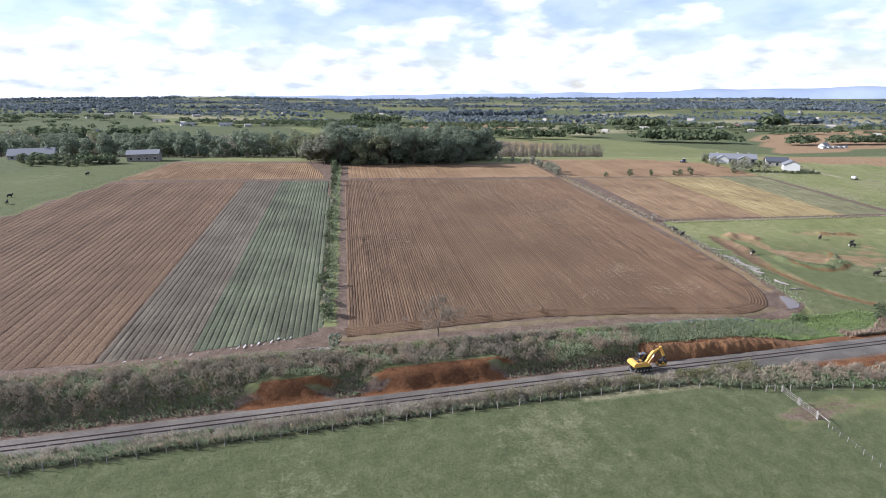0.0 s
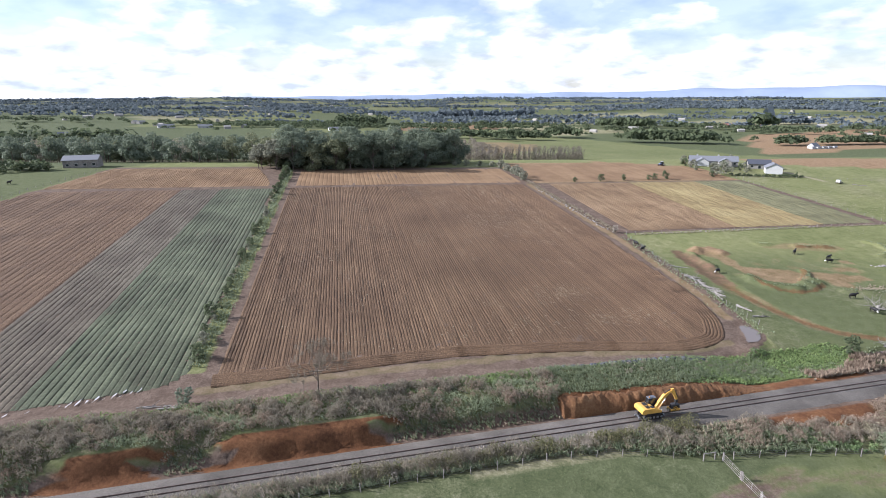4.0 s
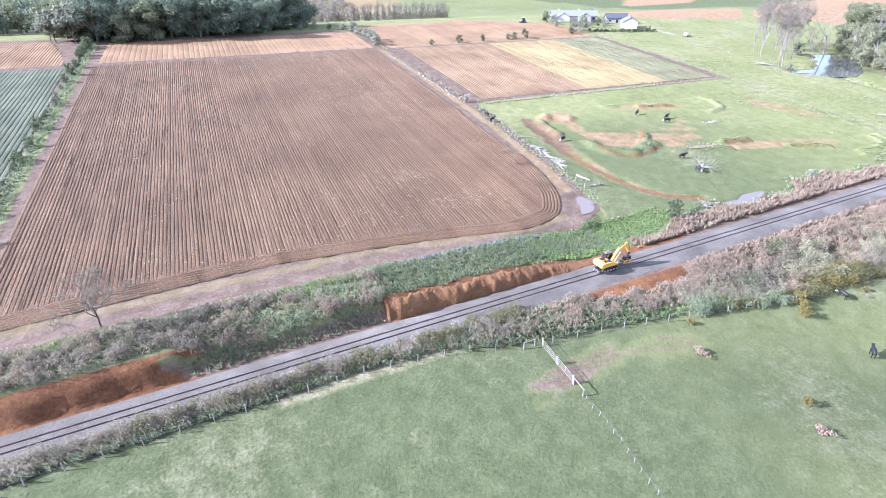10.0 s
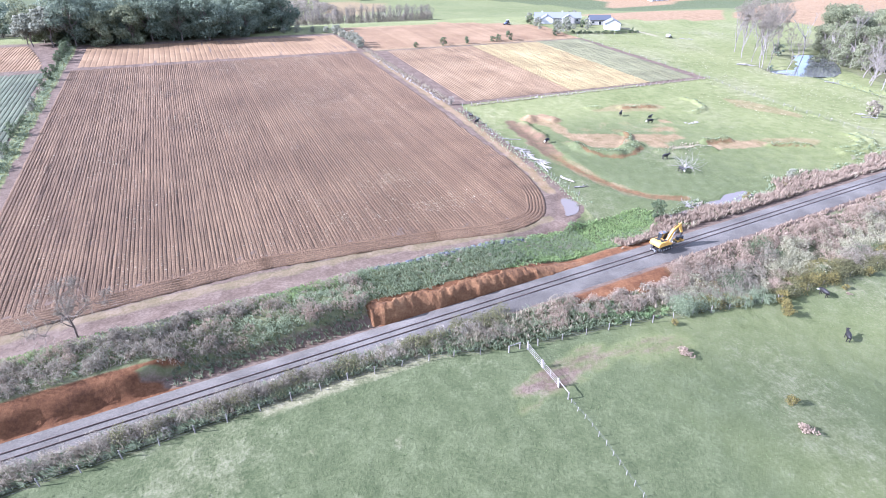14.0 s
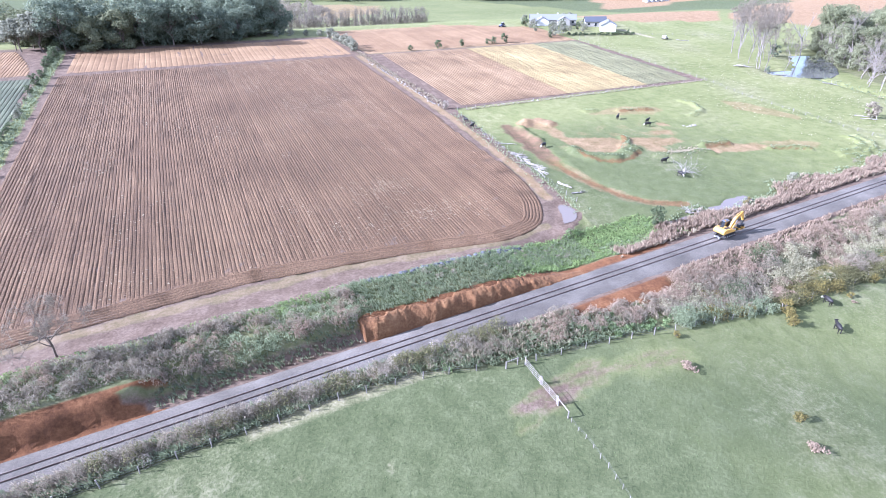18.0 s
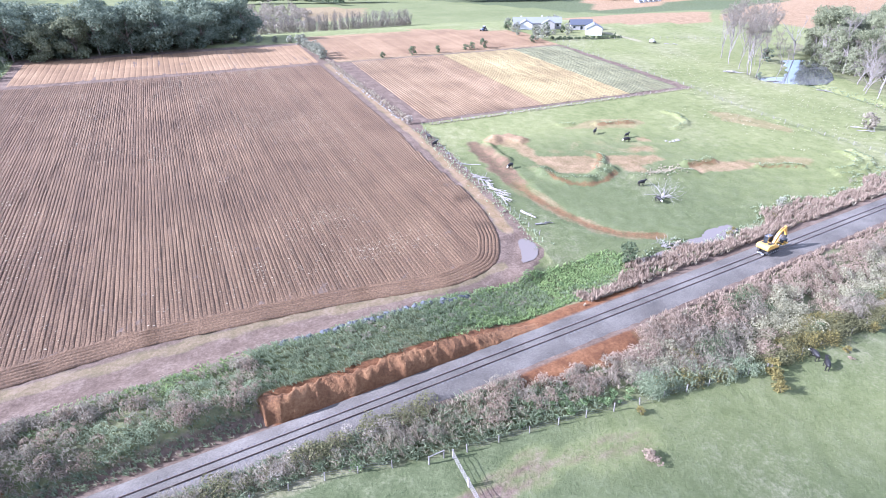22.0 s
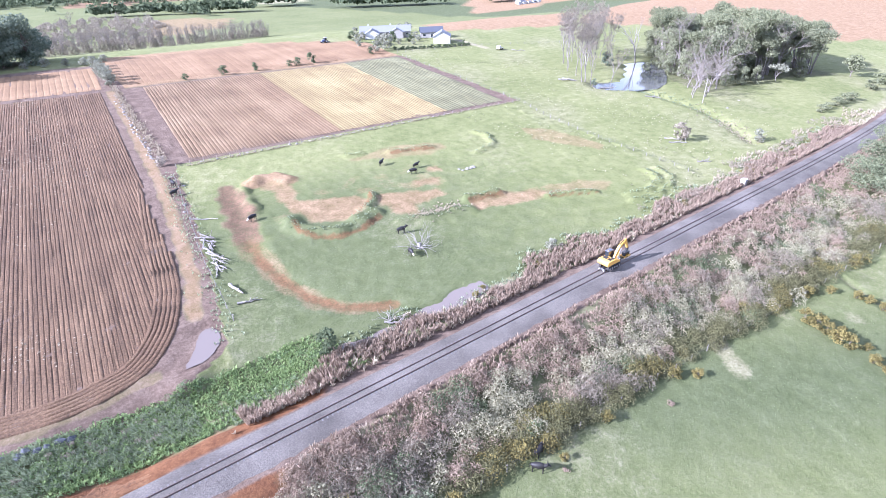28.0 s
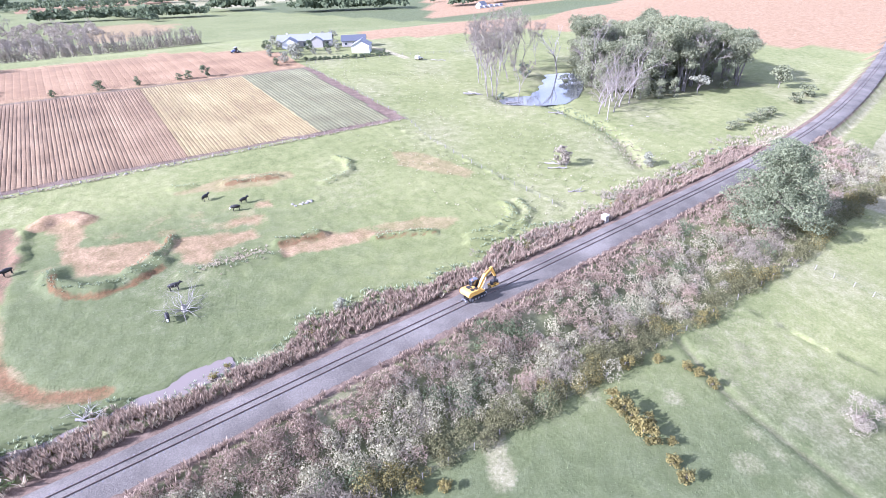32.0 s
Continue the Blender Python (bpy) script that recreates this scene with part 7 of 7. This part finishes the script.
def fences():
    xs = np.arange(-90, 70, 2.0)
    fence([(float(x), float(fence_y(x))) for x in xs], 3.6, 1.15, "weathered post and wire fence along the railway")
    xs = np.arange(76, 260, 2.0)
    fence([(float(x), float(fence_y(x))) for x in xs], 3.9, 1.15, "weathered post and wire fence beside the thicket")
    t = thing("fence_rail", Matrix(), "short pale timber rail between two posts", "fence")
    for p in ((71.6, 68.1), (73.4, 68.1)):
        bm = bmesh.new()
        rod(bm, (*p, h(*p) - 0.3), (*p, h(*p) + 1.2), 0.09, sides=8)
        part("post", bm, M_GREY_WOOD, t)
    bm = bmesh.new()
    rod(bm, (71.5, 68.1, h(72, 68) + 1.15), (73.5, 68.1, h(73, 68) + 1.15), 0.06, sides=6)
    part("rail", bm, M_LOG, t)
    field_gate((74.3, 67.6), (74.0, 63.9), "pale weathered timber gate in the pasture")
    field_gate((74.0, 63.7), (73.8, 60.2), "pale weathered timber gate beside another")
    t = thing("fence_rail", Matrix(), "pale sloping timber rail at the fence end", "fence")
    for p in ((73.75, 60.0), (73.6, 57.9)):
        bm = bmesh.new()
        rod(bm, (*p, h(*p) - 0.3), (*p, h(*p) + 1.1), 0.09, sides=8)
        part("post", bm, M_GREY_WOOD, t)
    bm = bmesh.new()
    rod(bm, (73.75, 60.1, h(73.7, 60) + 1.1), (73.6, 57.8, h(73.6, 58) + 1.0), 0.06, sides=6)
    part("rail", bm, M_LOG, t)
    fence([(73.55, 57.2), (73.0, 50), (72.0, 44), (71, 36), (70, 26)], 1.35, 0.8, "close-set pale posts across the pasture", 2, 0.042)
    fence([(122, 170.6), (160, 170.6), (200, 170.2), (234, 170)], 3.2, 1.1, "weathered post and wire fence below the vegetable beds")
    fence([(234, 170), (228, 150), (226, 126), (225, 98)], 4.2, 1.1, "weathered post and wire fence across the paddock")
    fence([(113.2, 104), (114.8, 125), (117.5, 145), (120.4, 168)], 3.6, 1.1, "weathered post and wire fence beside the farm track")
    fence([(234, 171), (238, 215), (241, 256)], 4.0, 1.1, "weathered post and wire fence beside rough pasture")
    fence([(243, 262), (290, 258), (336, 241), (380, 222)], 4.0, 1.1, "weathered post and wire fence below the farmhouse")
    fence([(-126, 100), (-99.5, 197), (-88, 247), (-74, 308)], 4.5, 1.1, "weathered post and wire fence beside the western field")
    fence([(250, 57.5), (250, 50), (248, 41), (246, 30)], 3.5, 1.1, "weathered post and wire fence across the southern pasture")


# ---- buildings ----
def house(m, long, wide, eave, ridge, wall, roof, label, category="house", group="", windows=4, stripes=0, door=True):
    t = thing("house" if category == "house" else category.replace(" ", "_"), m, label, category, group)
    L2, W2 = long / 2, wide / 2
    bm = bmesh.new()
    prism(bm, [(-W2, -0.4), (W2, -0.4), (W2, eave), (0, ridge - 0.12), (-W2, eave)], -L2, L2)
    part("wall", bm, wall, t)
    for s in (-1, 1):
        bm = bmesh.new()
        o = 0.45
        f = (ridge - eave) / W2
        prism(bm, [(s * (W2 + o), eave - f * o), (0, ridge), (0, ridge + 0.12), (s * (W2 + o), eave - f * o + 0.12)], -L2 - o, L2 + o)
        side = part("roof", bm, roof, t)
        for k in range(stripes):
            x = -L2 + long * (k + 0.5) / stripes
            bm = bmesh.new()
            prism(bm, [(s * (W2 + o) * 0.92, eave - f * o + 0.3 * f), (s * 0.4, ridge - 0.4 * f + 0.13), (s * 0.4, ridge - 0.4 * f + 0.16), (s * (W2 + o) * 0.92, eave - f * o + 0.3 * f + 0.04)], x - 0.55, x + 0.55)
            part("roof_panel", bm, M_ROOF_DARK, side, "dark roof panel")
    n = windows
    for s in (-1, 1):
        for k in range(n):
            x = -L2 + long * (k + 0.5) / n
            tall = door and k == n // 2 and s < 0
            bm = bmesh.new()
            box(bm, x - 0.75, x + 0.75, s * W2 - 0.03, s * W2 + 0.05, 0.15 if tall else 0.9, 2.15)
            frame_ = part("door" if tall else "window", bm, M_WHITE, t)
            bm = bmesh.new()
            box(bm, x - 0.65, x + 0.65, s * (W2 + 0.045) - 0.02, s * (W2 + 0.045) + 0.02, 0.25 if tall else 1.0, 2.05)
            part("pane", bm, M_GLASSY, frame_)
    return t


def gable(m, long, wide, eave, ridge, material, roof, t):
    W2 = wide / 2
    bm = bmesh.new()
    prism(bm, [(-W2, -0.4), (W2, -0.4), (W2, eave), (0, ridge - 0.1), (-W2, eave)], 0, long)
    ob = part("wing_wall", bm, material, t)
    ob.matrix_basis = m
    for s in (-1, 1):
        bm = bmesh.new()
        f = (ridge - eave) / W2
        prism(bm, [(s * (W2 + 0.4), eave - f * 0.4), (0, ridge), (0, ridge + 0.1), (s * (W2 + 0.4), eave - f * 0.4 + 0.1)], -0.3, long + 0.3)
        ob = part("wing_roof", bm, roof, t)
        ob.matrix_basis = m


def buildings():
    t = house(pose(264, 307, h(264, 307), 0, 0, -32), 27, 9, 2.9, 5.4, M_CREAM, M_ROOF_GREY, "long farmhouse with a grey iron roof", windows=7)
    gable(pose(-7, -4, 0, 0, 0, -90), 6.5, 7.5, 2.8, 5.0, M_WHITE, M_ROOF_GREY, t)
    gable(pose(6, -4, 0, 0, 0, -90), 4.0, 7.0, 2.8, 4.8, M_CREAM, M_ROOF_GREY, t)
    for x in (-9, 3):
        bm = bmesh.new()
        box(bm, x - 0.4, x + 0.4, 0.4, 1.1, 4.2, 6.2, bevel=0.03)
        part("chimney", bm, M_CONCRETE, t)
    house(pose(284, 292, h(284, 292), 0, 0, -32), 12, 7, 3, 5.2, M_CREAM, M_ROOF_DARK, "cottage with a dark iron roof", windows=3)
    house(pose(279, 275.5, h(279, 275.5), 0, 0, 52), 9.5, 8.5, 3.4, 5.6, M_WHITE, M_ROOF_GREY, "white shed with a striped iron roof", "shed", windows=2, stripes=4)
    house(pose(-87, 319, h(-87, 319), 0, 0, 4), 15, 9, 3.8, 5.6, M_GREY_WOOD, M_ROOF_GREY, "open farm barn with a pale iron roof", "barn", windows=4, door=False)
    t = house(pose(-142, 328, h(-142, 328), 0, 0, 8), 20, 9, 2.8, 5.6, M_CREAM, M_ROOF_GREY, "low farmhouse with a grey roof among shrubs", windows=5)
    bm = bmesh.new()
    box(bm, 5.5, 6.4, -0.3, 0.5, 4.6, 6.6, bevel=0.03)
    part("chimney", bm, M_CONCRETE, t)
    house(pose(575, 527, h(575, 527), 0, 0, 20), 12, 7, 3, 6, M_WHITE, M_ROOF_GREY, "white house on the far ridge", windows=3)
    for k, x in enumerate(np.linspace(566, 596, 5)):
        house(pose(float(x), 519, h(float(x), 519), 0, 0, 10), 5, 3, 2.0, 2.8, M_WHITE, M_ROOF_GREY, "white caravan by the far house", "caravan", "caravans by the far house", windows=2, door=False)
    house(pose(762, 878, h(762, 878), 0, 0, -10), 40, 12, 4, 6.5, M_CREAM, M_ROOF_RED, "long reddish barn in the far country", "barn", windows=5, door=False)
    house(pose(800, 866, h(800, 866), 0, 0, -10), 22, 10, 4, 6, M_WHITE, M_ROOF_RED, "reddish shed in the far country", "shed", windows=3, door=False)
    for x, y, a, w in ((-330, 640, 10, 18), (-296, 652, 30, 14), (-268, 668, 15, 15), (-240, 700, 60, 16), (-180, 905, 20, 22), (-130, 925, 10, 20), (60, 900, 15, 16)):
        house(pose(x, y, h(x, y), 0, 0, a), w, 8, 3, 5.5, M_WHITE, M_ROOF_GREY, "pale house beyond the woodland belt", group="houses beyond the woodland", windows=4)
    # trackside hut
    t = thing("trackside_hut", pose(226.8, 86.6, h(226.8, 86.6), 0, 0, 4), "small pale concrete trackside hut", "hut")
    bm = bmesh.new()
    box(bm, -0.6, 0.6, -0.55, 0.55, -0.2, 1.6, bevel=0.03)
    part("wall", bm, M_CONCRETE, t)
    bm = bmesh.new()
    box(bm, -0.68, 0.68, -0.63, 0.63, 1.6, 1.7, bevel=0.03)
    part("roof", bm, M_CONCRETE, t)
    bm = bmesh.new()
    box(bm, -0.4, 0.4, -0.59, -0.54, 0.0, 1.45, bevel=0.01)
    part("door", bm, M_GREY_WOOD, t)
    # water tank and post by the barn
    t = thing("utility_pole", pose(288, 133.7, h(288, 133.7), 0, 3, 0), "pale leaning timber pole at the wood's edge", "pole")
    bm = bmesh.new()
    rod(bm, (0, 0, -0.5), (0, 0, 8.2), 0.16, 0.11, 10)
    part("shaft", bm, M_LOG, t)
    bm = bmesh.new()
    rod(bm, (-0.7, 0, 7.7), (0.7, 0, 7.7), 0.06, sides=6)
    part("crossarm", bm, M_GREY_WOOD, t)


def tractor(m):
    t = thing("tractor", m, "small dull blue tractor parked in the bare field", "tractor")
    blue = painted("dull_blue_paint", (0.16, 0.2, 0.33), 0.5)
    bm = bmesh.new()
    slab(bm, [(-0.6, 0.8), (1.9, 0.8), (1.9, 1.35), (1.6, 1.5), (0.2, 1.55), (-0.6, 1.3)], -0.4, 0.4)
    part("body", softened(bm, 0.05), blue, t)
    bm = bmesh.new()
    slab(bm, [(-1.0, 1.2), (0.3, 1.2), (0.2, 2.5), (-0.9, 2.5)], -0.65, 0.65)
    cab = part("cab", bm, M_GLASSY, t)
    bm = bmesh.new()
    box(bm, -1.1, 0.4, -0.75, 0.75, 2.5, 2.62, bevel=0.03)
    part("cab_roof", bm, M_WHITE, cab)
    for x, r_, w, s in ((-0.5, 0.8, 0.42, -1), (-0.5, 0.8, 0.42, 1), (1.6, 0.48, 0.3, -1), (1.6, 0.48, 0.3, 1)):
        bm = bmesh.new()
        rod(bm, (x, s * 0.62, r_), (x, s * (0.62 + w), r_), r_, sides=20)
        wheel = part("wheel", bm, M_RUBBER, t)
        bm = bmesh.new()
        rod(bm, (x, s * (0.62 + w), r_), (x, s * (0.64 + w), r_), r_ * 0.5, sides=14)
        part("rim", bm, M_WHITE, wheel)
    bm = bmesh.new()
    rod(bm, (1.2, 0.25, 1.5), (1.2, 0.25, 2.3), 0.04)
    part("exhaust", bm, M_BLACK, t)
    bm = bmesh.new()
    box(bm, -2.2, -1.3, -1.3, 1.3, 0.3, 0.55, bevel=0.03)
    for k in range(7):
        rod(bm, (-1.8, -1.2 + 0.4 * k, 0.4), (-1.9, -1.2 + 0.4 * k, 0.02), 0.05, sides=6)
    part("cultivator", bm, M_BLACK, t)


# ---- fallen timber, stones and other loose things ----
def log_thing(a, b, radius, label, name="log", forks=2, seed=1, group="", lift=0.0):
    r = np.random.default_rng(seed)
    A = np.array((*a, h(*a) + radius + lift))
    B = np.array((*b, h(*b) + radius + lift))
    t = thing(name, Matrix(), label, "log", group)
    segs, p = [], A
    n = 5
    for k in range(n):
        q = A + (B - A) * (k + 1) / n + r.normal(0, radius * 0.35, 3) * (k < n - 1)
        segs.append((p, q, radius * (1 - 0.11 * k), radius * (1 - 0.11 * (k + 1))))
        p = q
    part_arrays("stem", *tubes(segs, 7), M_LOG, t)
    for k in range(forks):
        p = A + (B - A) * r.uniform(0.4, 0.95)
        d = (B - A) / np.linalg.norm(B - A) + r.normal(0, 0.6, 3) + np.array([0, 0, 0.25])
        q = p + d / np.linalg.norm(d) * r.uniform(0.6, 1.6)
        part_arrays("branch", *tubes([(p, q, radius * 0.45, radius * 0.2)], 5), M_LOG, t)
    return t


def timber():
    r = np.random.default_rng(15)
    for k in range(22):
        u = k / 21
        x, y = 117.4 - 1.6 * u + r.normal(0, 0.45), 132.4 - 13.6 * u
        a = r.normal(-1.4, 0.35)
        L = r.uniform(2.2, 4.6)
        log_thing((x - L / 2 * math.cos(a), y - L / 2 * math.sin(a)), (x + L / 2 * math.cos(a), y + L / 2 * math.sin(a)), r.uniform(0.07, 0.17), "bleached log in a heap of felled timber", forks=4, seed=k, group="heap of bleached logs", lift=0.16 * (k % 3))
    log_thing((115.9, 113.5), (116.8, 109.8), 0.3, "thick bleached log lying by the fence", forks=1, seed=40)
    log_thing((115.1, 107.7), (118.2, 106.9), 0.2, "dark fallen branch by the fence", forks=3, seed=41)
    log_thing((117.2, 140.8), (121.6, 138.1), 0.16, "long straight bleached log in the grass", forks=0, seed=42)
    for k, (a, b) in enumerate((((269, 184.5), (274, 179.5)), ((268.5, 182), (271.5, 181)), ((272, 185), (273.5, 180)), ((276.5, 169.5), (283, 166.5)))):
        log_thing(a, b, 0.28, "fallen white tree stem by the pond", forks=4, seed=50 + k, group="fallen stems by the pond", lift=0.3 * (k % 2))
    for k, (a, b) in enumerate((((277.5, 150), (281, 146)), ((278, 147), (282, 149)), ((242, 118), (246, 114)), ((240, 115), (244, 112)), ((233, 102), (236, 100)), ((295, 240), (300, 236)), ((131.4, 90.9), (133.8, 89.6)))):
        log_thing(a, b, 0.2, "grey fallen branches heaped on the grass", forks=6, seed=60 + k, group="heaps of fallen branches")
    # dead tree in the paddock
    t = thing("dead_tree", pose(148.2, 106, h(148.2, 106)), "dead pale-barked tree lying with spread bare limbs", "tree")
    for k in range(16):
        out = []
        a = k * 0.4 + r.normal(0, 0.15)
        w = np.array([math.cos(a), math.sin(a), r.uniform(0.25, 0.8)])
        branching(r, (0, 0, 0.25), w / np.linalg.norm(w), r.uniform(1.3, 2.8), 0.065, 3, 2, 0.6, 0.05, 3, out, None)
        part_arrays("limb", *tubes(out, 4), M_LOG, t)
    part_arrays("stump", *tubes([((0, 0, -0.3), (0.1, 0.1, 1.1), 0.45, 0.32)], 9), M_LOG, t)
    t = thing("dead_tree", pose(132.2, 90.6, h(132.2, 90.6)), "fallen grey tree lying in the ditch water", "tree")
    for k in range(6):
        out = []
        a = -0.4 + k * 0.5
        w = np.array([math.cos(a), math.sin(a), 0.3])
        branching(r, (0, 0, 0.2), w / np.linalg.norm(w), 1.5, 0.07, 2, 2, 0.5, 0.0, 3, out, None)
        part_arrays("limb", *tubes(out, 4), M_LOG, t)
    # stumps in the heap west of the bank
    for k, (a, b) in enumerate((((-4, 92.6), (-1, 92.2)), ((-2.2, 91.4), (1.2, 91.2)), ((-5.4, 93), (-3.0, 94)), ((-1.5, 92.9), (0.6, 91.8)))):
        log_thing(a, b, 0.14, "broken grey timber dumped on the bank edge", forks=3, seed=80 + k, group="dumped timber")
    # old trailer in rough pasture
    t = thing("trailer", pose(291, 244, h(291, 244), 0, 0, 20), "old white flatbed trailer in rough pasture", "trailer")
    bm = bmesh.new()
    box(bm, -1.9, 1.9, -1.0, 1.0, 0.7, 0.85, bevel=0.02)
    bed = part("bed", bm, M_GREY_WOOD, t)
    bm = bmesh.new()
    box(bm, -1.85, -0.2, -0.95, 0.95, 0.85, 2.0, bevel=0.06)
    part("tank", bm, M_WHITE, t, "white box on the trailer")
    for x in (-0.9, 0.9):
        for s in (-1, 1):
            bm = bmesh.new()
            rod(bm, (x, s * 0.95, 0.38), (x, s * 1.15, 0.38), 0.38, sides=16)
            part("wheel", bm, M_RUBBER, t)
    bm = bmesh.new()
    rod(bm, (1.9, 0, 0.75), (3.2, 0, 0.5), 0.05)
    part("drawbar", bm, M_BLACK, t)


def stones():
    """Field stones along the boundaries: one lumpy mesh shape, many sizes."""
    r = np.random.default_rng(33)
    shapes = []
    for k in range(8):
        bm = bmesh.new()
        got = bmesh.ops.create_icosphere(bm, subdivisions=1, radius=0.5)["verts"]
        for v in got:
            v.co *= 1 + r.uniform(-0.25, 0.25)
            v.co.z *= 0.7
        me = bpy.data.meshes.new("stone")
        bm.to_mesh(me)
        bm.free()
        me.materials.append(M_LOG if k < 4 else M_BLUE_STONE)
        shapes.append(me)
    places = [(118.6 + 0.045 * (y - 178) + r.normal(0, 0.5), y) for y in np.arange(177, 250, 0.9)]
    places += [(x, 171.2 + r.normal(0, 0.3)) for x in np.arange(128, 205, 1.9)]
    places += [(x + r.normal(0, 0.3), 92.9 + r.normal(0, 0.3)) for x in np.arange(62, 92, 1.0)]
    places += [(113.4 + 0.12 * (y - 105) + r.normal(0, 0.7), y) for y in np.arange(128, 166, 3.4)]
    places += [(179.8 + r.normal(0, 1.4), 131.5 + r.normal(0, 0.6)) for _ in range(14)] + [(289, 125), (244, 117), (302, 128)]
    for i, (x, y) in enumerate(places):
        ob = new("field_stone", shapes[i % 4 + (4 if y < 95 else 0)])
        s = float(r.uniform(0.35, 0.85)) * (1.8 if i >= len(places) - 3 else 1)
        if y < 95:
            s = 0.8 + 0.6 * s
        ob.matrix_basis = pose(float(x), float(y), h(x, y) + 0.08 * s, 0, 0, float(r.uniform(0, 360))) @ Matrix.Diagonal((s * 1.2, s, s, 1))
        tagged(ob, "blue-grey field stone lying in the grass" if y < 95 else "pale grey field stone on the boundary", "stone", "field stones")


def furrow_strips():
    # short whitish strips at the southern ends of the western beds
    for k, x in enumerate([-17.2 + 1.15 * j for j in range(11)] + [-21.0, -23.7, -26.2, -28.6, -31.2, -34]):
        y0 = float(np.interp(x, [-36, -28, -14.7, -6], [94.6, 95.6, 97.2, 99.6]))
        long = (1.5 + (k * 37 % 5) * 0.35) * (1 if x > -19 else 0.6)
        pool("furrow_water", [(x - 0.2, y0), (x + 0.18, y0), (x + 0.26 + SKEW * long, y0 + long), (x - 0.02 + SKEW * long, y0 + long)], h(x, y0 + 0.6) + 0.2, M_PALE_STRIP, "pale strip lying in the end of a furrow", "puddle")


digger = excavator()
for _ob in digger.children_recursive:
    _ob.data.transform(Matrix.Scale(0.85, 4))
walkers = cattle()
fences()
buildings()
tractor(on_ground(226.6, 304.9, 190))
timber()
stones()
furrow_strips()


def motions():
    xs = [(0, 54.6), (2, 62.3), (4.5, 72.5), (6, 78.7), (7.5, 85.0), (9, 91.2), (11, 100.0), (13, 108.3), (16.5, 122.9), (20, 138.0), (23, 151.0), (28, 171.0), (32, 186.7)]
    rows = []
    for t, x in xs:
        a = math.degrees(math.atan2(float(rail_y(x + 2) - rail_y(x - 2)), 4))
        fall = math.degrees(math.atan2(float(rail_z(x + 2) - rail_z(x - 2)), 4))
        rows.append((t, pose(x, float(rail_y(x)), float(rail_z(x)) + 0.08, 0, -fall, a)))
    walk(digger, rows)
    first = [(0, 131.2, 60.2, 80), (9, 131.2, 60.1, 80), (19, 131.1, 60.3, 70), (23, 130.9, 61.3, 60), (28, 135.0, 62.0, 20), (32, 137.0, 62.2, 10)]
    second = [(0, 113.0, 44.6, 40), (9, 119.0, 48.4, 40), (13, 121.8, 50.4, 40), (19, 126.2, 56.2, 55), (23, 131.6, 59.6, 30), (28, 133.2, 60.4, -50), (32, 133.0, 60.2, -60)]
    for ob, way in zip(walkers, (first, second)):
        walk(ob, [(t, pose(x, y, h(x, y), 0, 0, a)) for t, x, y, a in way])


motions()
